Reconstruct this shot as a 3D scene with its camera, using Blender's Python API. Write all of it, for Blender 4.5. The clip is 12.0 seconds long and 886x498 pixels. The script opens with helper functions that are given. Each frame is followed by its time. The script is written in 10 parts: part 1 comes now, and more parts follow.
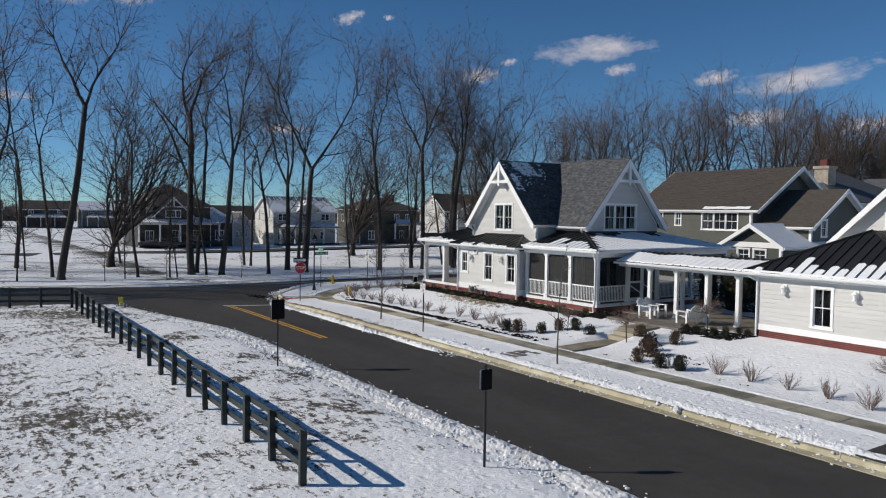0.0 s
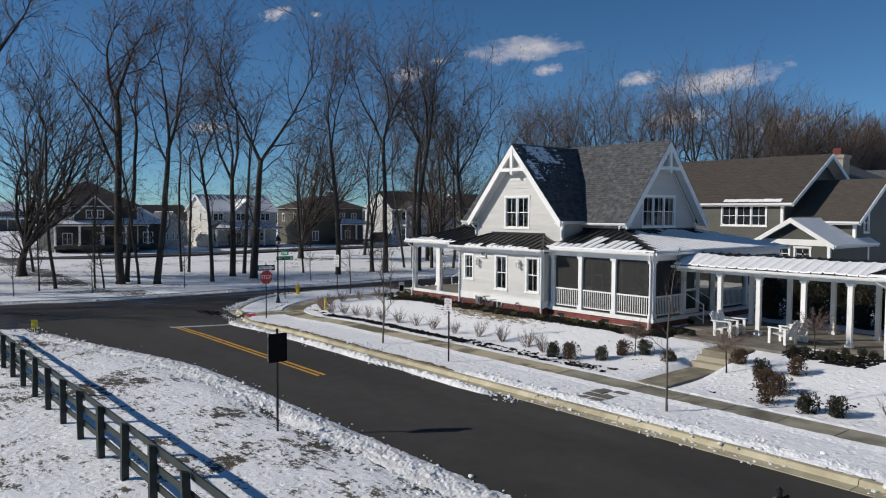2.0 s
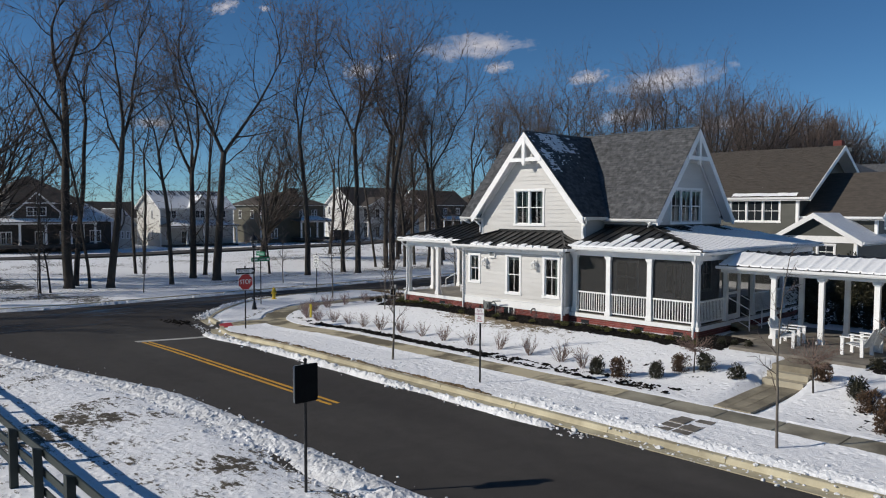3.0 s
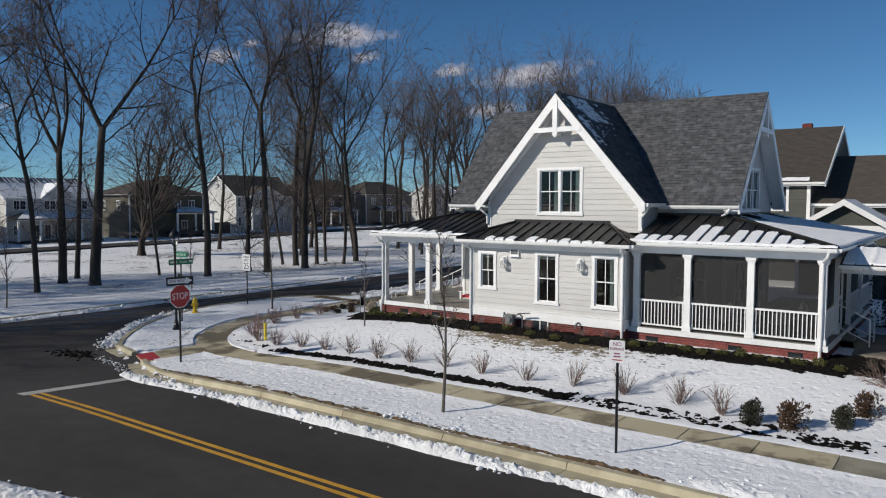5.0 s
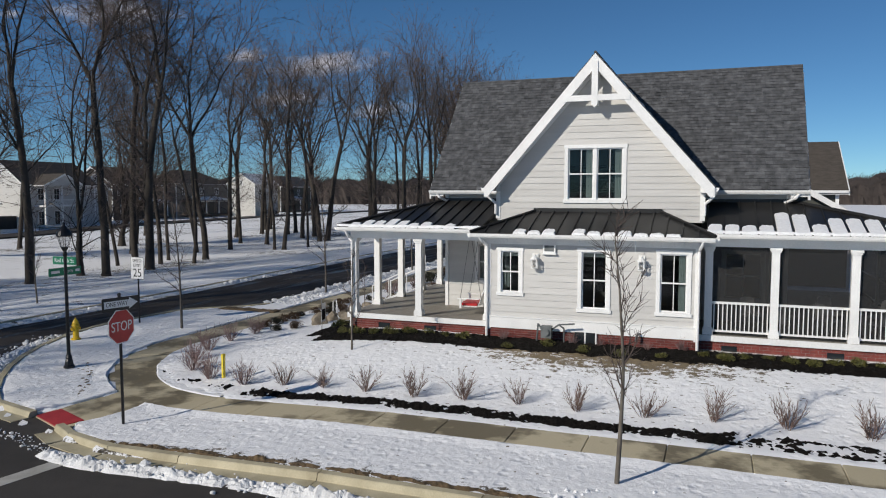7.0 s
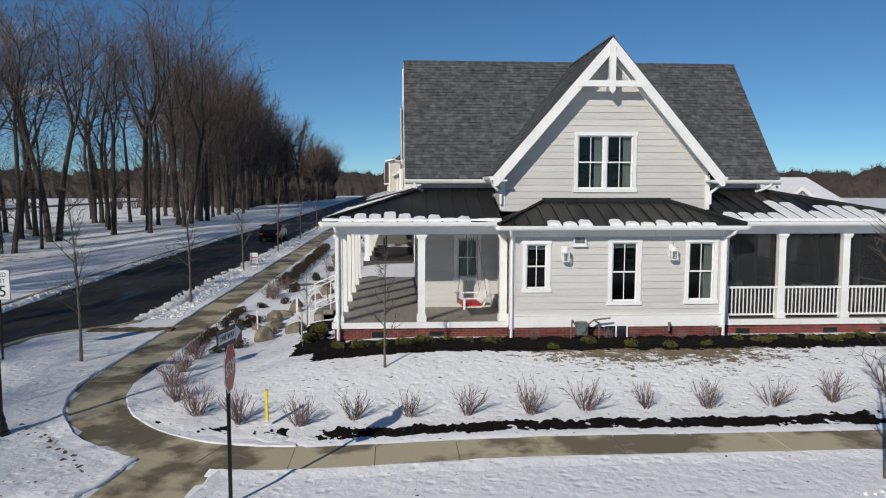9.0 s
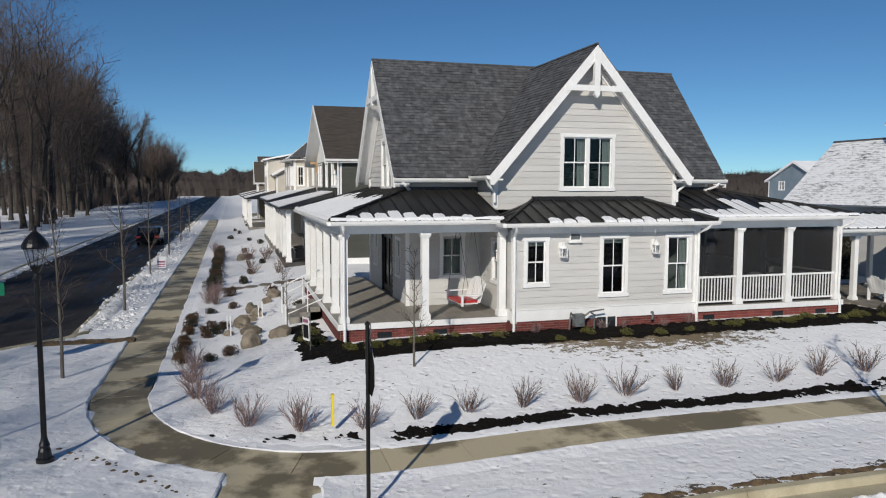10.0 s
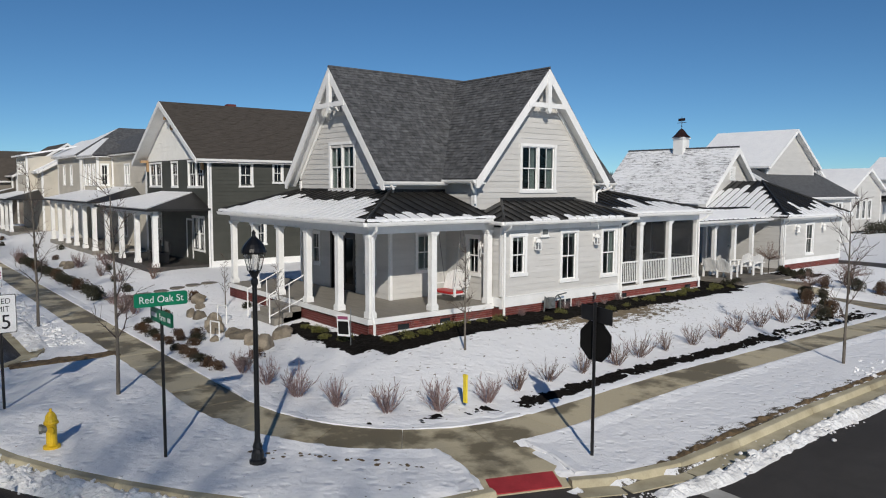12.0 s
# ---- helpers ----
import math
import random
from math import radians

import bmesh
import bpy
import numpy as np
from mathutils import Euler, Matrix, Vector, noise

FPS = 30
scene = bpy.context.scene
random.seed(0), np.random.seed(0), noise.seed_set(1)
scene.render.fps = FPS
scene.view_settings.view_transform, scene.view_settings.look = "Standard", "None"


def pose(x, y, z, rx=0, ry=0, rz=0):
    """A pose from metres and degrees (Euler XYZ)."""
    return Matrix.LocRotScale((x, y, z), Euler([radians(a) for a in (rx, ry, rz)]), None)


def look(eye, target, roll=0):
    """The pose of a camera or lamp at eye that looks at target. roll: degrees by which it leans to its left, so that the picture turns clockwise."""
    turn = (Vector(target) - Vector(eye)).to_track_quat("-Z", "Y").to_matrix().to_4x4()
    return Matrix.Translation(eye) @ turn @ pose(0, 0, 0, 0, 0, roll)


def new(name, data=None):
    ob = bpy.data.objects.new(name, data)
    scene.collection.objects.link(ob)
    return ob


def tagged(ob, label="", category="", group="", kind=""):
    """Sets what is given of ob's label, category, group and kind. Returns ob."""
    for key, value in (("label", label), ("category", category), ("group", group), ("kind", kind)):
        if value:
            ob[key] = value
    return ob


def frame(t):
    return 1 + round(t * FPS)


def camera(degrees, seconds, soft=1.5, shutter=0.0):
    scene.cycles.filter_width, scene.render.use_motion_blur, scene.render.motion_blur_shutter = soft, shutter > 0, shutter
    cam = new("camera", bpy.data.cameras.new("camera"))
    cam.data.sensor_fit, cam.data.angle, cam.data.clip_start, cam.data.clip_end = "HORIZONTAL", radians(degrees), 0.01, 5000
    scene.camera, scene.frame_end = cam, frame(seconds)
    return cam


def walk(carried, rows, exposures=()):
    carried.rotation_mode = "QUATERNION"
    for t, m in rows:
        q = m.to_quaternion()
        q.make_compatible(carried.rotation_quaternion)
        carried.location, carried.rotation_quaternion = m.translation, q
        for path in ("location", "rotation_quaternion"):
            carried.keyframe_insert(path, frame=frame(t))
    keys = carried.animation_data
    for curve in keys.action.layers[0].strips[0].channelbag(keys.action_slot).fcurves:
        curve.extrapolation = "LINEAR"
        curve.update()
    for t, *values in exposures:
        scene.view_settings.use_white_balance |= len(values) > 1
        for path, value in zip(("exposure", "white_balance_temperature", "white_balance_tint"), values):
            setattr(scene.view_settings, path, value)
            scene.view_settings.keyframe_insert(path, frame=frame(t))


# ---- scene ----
cam = camera(62.1, 12.0, 1.1)
METRES, EYE, TILT, LEAN, TURN = 56.25, 5.7, 0.0, 0.0, -34.2
ROWS = [
    (0.0, 0.0, 0.0, 0.0, 0.04, -2.83, -0.72),
    (0.5, -0.0174, 0.0378, -0.001, -1.24, -2.8, -0.58),
    (1.0, -0.033, 0.0741, -0.0022, -2.52, -2.77, -0.46),
    (1.5, -0.0485, 0.1112, -0.0035, -3.88, -2.78, -0.38),
    (2.0, -0.0651, 0.1498, -0.0045, -5.41, -2.84, -0.28),
    (2.5, -0.0827, 0.1894, -0.0053, -7.16, -2.95, -0.21),
    (3.0, -0.1008, 0.2291, -0.0063, -9.18, -3.05, -0.17),
    (5.0, -0.1631, 0.3977, -0.0108, -19.58, -3.68, -0.11),
    (5.5, -0.1785, 0.4364, -0.0117, -22.95, -3.85, -0.09),
    (6.0, -0.1938, 0.4756, -0.0125, -26.62, -4.06, -0.15),
    (6.5, -0.2097, 0.5113, -0.0135, -30.75, -4.2, -0.14),
    (7.0, -0.2254, 0.5467, -0.0142, -35.26, -4.37, -0.05),
    (9.0, -0.3042, 0.6975, -0.0164, -59.3, -4.9, -0.09),
    (9.5, -0.3252, 0.7339, -0.0165, -65.65, -4.91, -0.02),
    (10.0, -0.3414, 0.7692, -0.017, -71.78, -4.89, -0.09),
    (10.5, -0.3572, 0.8055, -0.0161, -77.86, -5.02, -0.18),
    (11.0, -0.3715, 0.842, -0.0154, -83.65, -5.06, -0.21),
    (11.5, -0.3857, 0.879, -0.0148, -89.11, -5.05, -0.22),
    (12.0, -0.3987, 0.9154, -0.0148, -94.17, -4.97, -0.21),
]
walk(cam, [(t, pose(0, 0, EYE, TILT, LEAN, TURN) @ pose(METRES * x, METRES * y, METRES * z, 90 + pitch, roll, yaw)) for t, x, y, z, yaw, pitch, roll in ROWS], ((0.0, 0.1), (3.0, 0.08), (5.0, 0.02), (7.0, 0.0), (12.0, -0.03)))

# ---- light: low winter sun from the west-north-west of the plan, clear sky ----
SUN_AZ, SUN_EL = math.atan2(0.545, -0.838), radians(28.5)
world = bpy.data.worlds.new("sky")
scene.world = world
world.use_nodes = True
wn = world.node_tree
sky = wn.nodes.new("ShaderNodeTexSky")
sky.sky_type = "NISHITA"
sky.sun_disc = False
sky.sun_elevation = SUN_EL
sky.sun_rotation = math.pi / 2 - SUN_AZ
sky.altitude, sky.air_density, sky.dust_density, sky.ozone_density = 2500, 0.75, 0.0, 3.5
tint = wn.nodes.new("ShaderNodeMix")
tint.data_type, tint.blend_type = "RGBA", "MULTIPLY"
tint.inputs[0].default_value = 1.0
# the sky deepens from a pale horizon to a saturated blue overhead
way = wn.nodes.new("ShaderNodeTexCoord")
split = wn.nodes.new("ShaderNodeSeparateXYZ")
wn.links.new(way.outputs["Generated"], split.inputs[0])
deep = wn.nodes.new("ShaderNodeValToRGB")
deep.color_ramp.elements[0].position, deep.color_ramp.elements[0].color = 0.0, (0.74, 0.98, 1.0, 1)
deep.color_ramp.elements[1].position, deep.color_ramp.elements[1].color = 0.36, (0.6, 1.0, 1.15, 1)
wn.links.new(split.outputs[2], deep.inputs[0])
wn.links.new(deep.outputs[0], tint.inputs[7])
wn.links.new(sky.outputs[0], tint.inputs[6])
wn.links.new(tint.outputs[2], wn.nodes["Background"].inputs[0])
wn.nodes["Background"].inputs[1].default_value = 0.072
sun = new("sun", bpy.data.lights.new("sun", "SUN"))
sun.data.energy, sun.data.angle, sun.data.color = 3.75, radians(0.53), (1.0, 0.935, 0.835)
sun_dir = Vector((math.cos(SUN_AZ) * math.cos(SUN_EL), math.sin(SUN_AZ) * math.cos(SUN_EL), math.sin(SUN_EL)))
sun.matrix_world = look(sun_dir * 100, (0, 0, 0))


# ---- materials ----
def nodes_of(name):
    m = bpy.data.materials.new(name)
    m.use_nodes = True
    t = m.node_tree
    return m, t, t.nodes["Principled BSDF"]


def node(t, kind, **values):
    n = t.nodes.new(kind)
    for key, v in values.items():
        n.inputs[key.replace("_", " ")].default_value = v
    return n


def noise_of(t, scale, detail=4.0, rough=0.6, coords="Object", stretch=None):
    c = t.nodes.new("ShaderNodeNewGeometry" if coords == "Position" else "ShaderNodeTexCoord")
    src = c.outputs[coords]
    if stretch:
        mp = t.nodes.new("ShaderNodeMapping")
        mp.inputs["Scale"].default_value = stretch
        t.links.new(src, mp.inputs[0])
        src = mp.outputs[0]
    n = node(t, "ShaderNodeTexNoise", Scale=scale, Detail=detail, Roughness=rough)
    t.links.new(src, n.inputs["Vector"])
    return n.outputs["Fac"]


def ramp(t, fac, *stops):
    r = t.nodes.new("ShaderNodeValToRGB")
    e = r.color_ramp.elements
    while len(e) < len(stops):
        e.new(0.5)
    for el, (p, c) in zip(e, stops):
        el.position = p
        el.color = (*c, 1) if len(c) == 3 else c
    t.links.new(fac, r.inputs[0])
    return r.outputs[0]


def mix(t, fac, a, b, blend="MIX"):
    n = t.nodes.new("ShaderNodeMix")
    n.data_type, n.blend_type = "RGBA", blend
    for sock, v in ((n.inputs[0], fac), (n.inputs[6], a), (n.inputs[7], b)):
        if isinstance(v, (int, float)):
            sock.default_value = v
        elif isinstance(v, tuple):
            sock.default_value = (*v, 1)
        else:
            t.links.new(v, sock)
    return n.outputs[2]


def math_of(t, op, a, b=0.0, clamp=False):
    n = t.nodes.new("ShaderNodeMath")
    n.operation, n.use_clamp = op, clamp
    for sock, v in zip(n.inputs, (a, b)):
        if isinstance(v, (int, float)):
            sock.default_value = v
        else:
            t.links.new(v, sock)
    return n.outputs[0]


def bump(t, bsdf, height, strength, distance):
    b = node(t, "ShaderNodeBump", Strength=strength, Distance=distance)
    t.links.new(height, b.inputs["Height"])
    t.links.new(b.outputs[0], bsdf.inputs["Normal"])


def surface(name, dark, light, scale=3.0, fine=40.0, rough=0.6, metal=0.0, relief=0.3, depth=0.004, stretch=None, vary=0.0, island=False, edge=(0.3, 0.7), coords="Object"):
    """A surface in two colours at two scales, with fine relief; vary: spread of tone from piece to piece."""
    m, t, b = nodes_of(name)
    big = noise_of(t, scale, 5.0, 0.6, coords, stretch)
    small = noise_of(t, fine, 3.0, 0.7, coords, stretch)
    col = mix(t, ramp(t, big, (edge[0], (0, 0, 0)), (edge[1], (1, 1, 1))), dark, light)
    tone = ramp(t, small, (0.25, (0.86, 0.86, 0.86)), (0.75, (1.1, 1.1, 1.1)))
    col = mix(t, 1.0, col, tone, "MULTIPLY")
    if vary:
        info = t.nodes.new("ShaderNodeNewGeometry" if island else "ShaderNodeObjectInfo")
        rnd = info.outputs["Random Per Island" if island else "Random"]
        lo, hi = 1 - vary, 1 + vary
        col = mix(t, 1.0, col, ramp(t, rnd, (0.0, (lo, lo, lo)), (1.0, (hi, hi, hi))), "MULTIPLY")
    t.links.new(col, b.inputs["Base Color"])
    b.inputs["Roughness"].default_value, b.inputs["Metallic"].default_value = rough, metal
    if relief:
        bump(t, b, small, relief, depth)
    return m


WHITE = surface("white_paint", (0.74, 0.74, 0.73), (0.84, 0.84, 0.83), 1.5, 30, 0.45, relief=0.1)
SIDING = surface("grey_siding", (0.51, 0.5, 0.48), (0.57, 0.56, 0.54), 0.8, 60, 0.6, relief=0.15, stretch=(1, 1, 6), vary=0.035)
SIDING_DARK = surface("dark_green_siding", (0.046, 0.048, 0.04), (0.064, 0.066, 0.056), 0.8, 50, 0.6, relief=0.15, vary=0.08)
SIDING_BEIGE = surface("beige_siding", (0.46, 0.43, 0.37), (0.56, 0.52, 0.45), 0.8, 50, 0.6, relief=0.15)
SIDING_TAUPE = surface("taupe_siding", (0.16, 0.14, 0.12), (0.21, 0.19, 0.16), 0.8, 50, 0.6, relief=0.15)
# Brown, white and olive are darkened further to stand for their shaded south fronts.
SIDING_BROWN = surface("dark_brown_siding", (0.024, 0.02, 0.017), (0.042, 0.036, 0.03), 0.8, 50, 0.6, relief=0.15)
PARK_WHITE = surface("shade_darkened_white_siding", (0.5, 0.49, 0.46), (0.6, 0.59, 0.56), 0.8, 50, 0.6, relief=0.15)
SIDING_OLIVE = surface("olive_siding", (0.055, 0.05, 0.033), (0.085, 0.078, 0.05), 0.8, 50, 0.6, relief=0.15)
SIDING_BLUE = surface("blue_grey_siding", (0.14, 0.19, 0.23), (0.19, 0.24, 0.28), 0.8, 50, 0.6, relief=0.15)
SHINGLE = surface("charcoal_shingle", (0.04, 0.042, 0.046), (0.112, 0.115, 0.122), 5.0, 60, 0.9, relief=0.6, depth=0.006, vary=0.27, island=True)
SHINGLE_BROWN = surface("brown_shingle", (0.05, 0.042, 0.035), (0.085, 0.072, 0.06), 2.2, 60, 0.9, relief=0.6, stretch=(1, 1, 5))
METAL_ROOF = surface("dark_bronze_metal", (0.02, 0.02, 0.02), (0.034, 0.033, 0.032), 0.9, 30, 0.42, 0.35, 0.05, vary=0.12)
BRICK = surface("red_brick", (0.12, 0.028, 0.024), (0.2, 0.05, 0.04), 4, 60, 0.85, relief=0.5, vary=0.3)
MORTAR = surface("mortar", (0.25, 0.21, 0.19), (0.34, 0.3, 0.27), 5, 60, 0.9)
ASPHALT = None
CONCRETE = surface("damp_tan_concrete", (0.17, 0.142, 0.088), (0.5, 0.435, 0.295), 0.55, 45, 0.6, relief=0.3, vary=0.05, edge=(0.45, 0.54), coords="Position")
CONCRETE_WET = surface("wet_grey_concrete", (0.14, 0.125, 0.09), (0.36, 0.33, 0.25), 0.6, 45, 0.5, relief=0.3, vary=0.06, edge=(0.36, 0.6), coords="Position")
DARKDECK = surface("dark_stained_deck", (0.035, 0.032, 0.03), (0.06, 0.055, 0.05), 1.2, 40, 0.6, stretch=(1, 8, 1))
PATHSTONE = surface("damp_path_stone", (0.13, 0.11, 0.075), (0.34, 0.3, 0.22), 1.3, 35, 0.7, relief=0.4, vary=0.14)
STEP = surface("tan_step_concrete", (0.3, 0.27, 0.2), (0.45, 0.4, 0.3), 0.8, 45, 0.7, relief=0.3)
KERB = surface("yellowish_kerb_concrete", (0.3, 0.26, 0.17), (0.52, 0.47, 0.33), 1.2, 40, 0.75, relief=0.4, vary=0.1, coords="Position")
DECK = surface("grey_porch_floor", (0.2, 0.185, 0.16), (0.27, 0.25, 0.215), 1.2, 40, 0.6, stretch=(1, 8, 1))
BLACK = surface("black_painted_metal", (0.008, 0.008, 0.009), (0.014, 0.014, 0.015), 3, 40, 0.35, 0.2, 0.1)
BACKSIGN = surface("bare_sign_back", (0.005, 0.005, 0.005), (0.009, 0.009, 0.009), 3, 40, 0.9, 0.0, 0.1)
BACKSIGN.node_tree.nodes["Principled BSDF"].inputs["Specular IOR Level"].default_value = 0.15
DARKWOOD = surface("black_green_fence_paint", (0.01, 0.016, 0.014), (0.022, 0.03, 0.027), 2, 40, 0.6, relief=0.4, stretch=(1, 1, 0.2))
BARK = surface("grey_brown_bark", (0.022, 0.018, 0.0145), (0.068, 0.056, 0.045), 1.2, 14, 0.9, relief=0.8, depth=0.03, stretch=(1, 1, 0.25))
TWIG = surface("brown_twigs", (0.07, 0.052, 0.045), (0.135, 0.102, 0.088), 0.5, 20, 0.9, relief=0)
TWIG_FAR = surface("far_wood_twigs", (0.03, 0.024, 0.021), (0.06, 0.046, 0.04), 0.05, 1.0, 0.9, relief=0)
BARK_PALE = surface("pale_grey_bark", (0.07, 0.06, 0.05), (0.17, 0.15, 0.125), 2.5, 18, 0.9, relief=0.5, depth=0.01)
TWIG_PINK = surface("pale_purple_twigs", (0.17, 0.115, 0.11), (0.33, 0.23, 0.215), 2, 30, 0.9, relief=0)
TWIG_TAN = surface("tan_twigs", (0.13, 0.085, 0.07), (0.24, 0.165, 0.135), 2, 30, 0.9, relief=0)
LEAF = surface("dark_evergreen_leaf", (0.014, 0.016, 0.008), (0.04, 0.036, 0.016), 6, 40, 0.5, relief=0, vary=0.5, island=True)
LEAF_RUST = surface("bronze_winter_leaf", (0.04, 0.02, 0.01), (0.1, 0.055, 0.025), 6, 40, 0.6, relief=0, vary=0.5, island=True)
LEAF_LOW = surface("yellow_green_low_leaf", (0.05, 0.055, 0.012), (0.14, 0.13, 0.03), 6, 40, 0.6, relief=0, vary=0.5, island=True)
MULCH = surface("wet_black_mulch", (0.003, 0.0025, 0.002), (0.01, 0.008, 0.0065), 6, 60, 0.9, relief=1.0, depth=0.03)
MULCH.node_tree.nodes["Principled BSDF"].inputs["Specular IOR Level"].default_value = 0.15
ROCK = surface("grey_brown_boulder", (0.11, 0.092, 0.068), (0.29, 0.245, 0.185), 3, 22, 0.88, relief=0.9, depth=0.03, vary=0.4)
YELLOW = surface("yellow_road_paint", (0.45, 0.23, 0.02), (0.62, 0.34, 0.03), 2.5, 50, 0.7)
ICE = surface("clear_grey_ice", (0.6, 0.64, 0.68), (0.75, 0.78, 0.8), 6, 40, 0.15, relief=0)
LINE = surface("worn_white_road_paint", (0.34, 0.33, 0.3), (0.5, 0.49, 0.46), 2.5, 50, 0.7)
HYDRANT = surface("yellow_hydrant_paint", (0.6, 0.38, 0.01), (0.72, 0.48, 0.02), 4, 40, 0.4)
RED = surface("red_paint", (0.36, 0.012, 0.014), (0.46, 0.02, 0.022), 4, 40, 0.4)
RED_PAD = surface("red_tactile_pad", (0.3, 0.02, 0.025), (0.42, 0.035, 0.04), 3, 30, 0.7)
GREEN = surface("green_sign_sheet", (0.0, 0.17, 0.085), (0.005, 0.2, 0.1), 3, 30, 0.35, relief=0)
SIGNWHITE = surface("white_sign_sheet", (0.72, 0.72, 0.72), (0.8, 0.8, 0.8), 3, 30, 0.35, relief=0)
PURPLE = surface("faded_red_print", (0.24, 0.06, 0.12), (0.3, 0.08, 0.16), 3, 30, 0.5, relief=0)
YELLOWSIGN = surface("yellow_sign_sheet", (0.7, 0.55, 0.03), (0.8, 0.62, 0.05), 3, 30, 0.4, relief=0)
CURTAIN = surface("white_curtain", (0.62, 0.62, 0.58), (0.74, 0.74, 0.7), 4, 30, 0.9, stretch=(12, 12, 0.4))
INSIDE = surface("room_dimness_grey", (0.12, 0.115, 0.11), (0.17, 0.165, 0.155), 1, 20, 0.9)
SHINGLE_WHITE = surface("white_shakes", (0.82, 0.81, 0.77), (0.88, 0.87, 0.83), 2, 30, 0.6)
CEDAR = surface("cedar_bracket", (0.32, 0.2, 0.1), (0.42, 0.28, 0.15), 3, 30, 0.6)
COPPER = surface("aged_copper", (0.03, 0.016, 0.014), (0.06, 0.03, 0.025), 3, 30, 0.45, 0.5)
CARPAINT = surface("black_car_paint", (0.006, 0.006, 0.007), (0.01, 0.01, 0.012), 2, 30, 0.15, 0.3, 0)
CHIMNEY = surface("buff_stone", (0.25, 0.21, 0.17), (0.42, 0.37, 0.3), 3, 20, 0.85, relief=0.6, depth=0.02)
UTILITY = surface("grey_meter_metal", (0.1, 0.11, 0.11), (0.18, 0.19, 0.19), 4, 40, 0.5, 0.3)


SNOW_CLEAN = surface("clean_snow", (0.79, 0.8, 0.82), (0.86, 0.865, 0.87), 1.2, 12, 0.65, relief=0.5, depth=0.05)
SNOW_DIRTY = surface("ploughed_snow", (0.6, 0.6, 0.6), (0.86, 0.865, 0.87), 1.8, 16, 0.7, relief=0.6, depth=0.04)


def ground_material():
    """Snow over dormant turf: thin and patchy in the fenced field and on verges, nearly whole on the lawns."""
    m, t, b = nodes_of("snow_over_turf")
    big = noise_of(t, 0.13, 4.0, 0.6)
    mid = noise_of(t, 1.1, 8.0, 0.8)
    fine = noise_of(t, 7.5, 5.0, 0.75)
    c = t.nodes.new("ShaderNodeTexCoord")
    sep = t.nodes.new("ShaderNodeSeparateXYZ")
    t.links.new(c.outputs["Object"], sep.inputs[0])
    x, y = sep.outputs[0], sep.outputs[1]

    def band(v, lo, hi):
        n = t.nodes.new("ShaderNodeMapRange")
        n.inputs["From Min"].default_value, n.inputs["From Max"].default_value = lo, hi
        t.links.new(v, n.inputs["Value"])
        return n.outputs["Result"]

    field = math_of(t, "MULTIPLY", band(x, 12.0, 5.0), band(y, 60, 52))
    far = band(y, 58.0, 70.0)
    verge = math_of(t, "MULTIPLY", band(x, 18.6, 17.9), band(x, 12.5, 17.0))
    house = math_of(t, "MULTIPLY", math_of(t, "MULTIPLY", band(x, 24.6, 26.8), band(x, 29.0, 28.0)), math_of(t, "MULTIPLY", band(y, 30, 34), band(y, 42, 38)))
    clump = noise_of(t, 2.5, 8.0, 0.8, "Object", (1.8, 0.65, 1))
    bare = math_of(t, "ADD", math_of(t, "MULTIPLY", big, 0.28), math_of(t, "MULTIPLY", mid, 0.24))
    bare = math_of(t, "ADD", bare, math_of(t, "MULTIPLY", clump, 0.36))
    bare = math_of(t, "ADD", bare, math_of(t, "MULTIPLY", fine, 0.18))
    bare = math_of(t, "ADD", bare, math_of(t, "MULTIPLY", field, 0.05))
    bare = math_of(t, "ADD", bare, math_of(t, "MULTIPLY", verge, 0.062))
    bare = math_of(t, "ADD", bare, math_of(t, "MULTIPLY", far, 0.02))
    bare = math_of(t, "ADD", bare, math_of(t, "MULTIPLY", house, 0.145))
    # worn places between the fence and the road
    strip = math_of(t, "MULTIPLY", math_of(t, "MULTIPLY", band(x, 5.0, 7.5), band(x, 11.6, 10.4)), band(y, 46, 40))
    worn = ramp(t, noise_of(t, 0.38, 3.0, 0.6), (0.5, (0, 0, 0)), (0.66, (1, 1, 1)))
    bare = math_of(t, "ADD", bare, math_of(t, "MULTIPLY", math_of(t, "MULTIPLY", strip, worn), 0.05))
    lot = math_of(t, "MULTIPLY", band(x, 18.2, 19.0), band(y, 54, 50))
    bare = math_of(t, "SUBTRACT", bare, math_of(t, "MULTIPLY", lot, 0.04))
    mask = ramp(t, bare, (0.585, (0, 0, 0)), (0.6, (1, 1, 1)))
    snow = mix(t, ramp(t, mid, (0.3, (0, 0, 0)), (0.7, (1, 1, 1))), (0.79, 0.8, 0.825), (0.87, 0.875, 0.885))
    turf = mix(t, ramp(t, fine, (0.35, (0, 0, 0)), (0.65, (1, 1, 1))), (0.016, 0.0135, 0.009), (0.12, 0.096, 0.06))
    turf = mix(t, math_of(t, "MULTIPLY", house, 0.75), turf, mix(t, fine, (0.12, 0.085, 0.045), (0.4, 0.3, 0.17)))
    # dead leaves and grit scattered on the snow
    sp = node(t, "ShaderNodeTexVoronoi", Scale=3.6)
    t.links.new(c.outputs["Object"], sp.inputs["Vector"])
    pick = t.nodes.new("ShaderNodeSeparateColor")
    t.links.new(sp.outputs["Color"], pick.inputs[0])
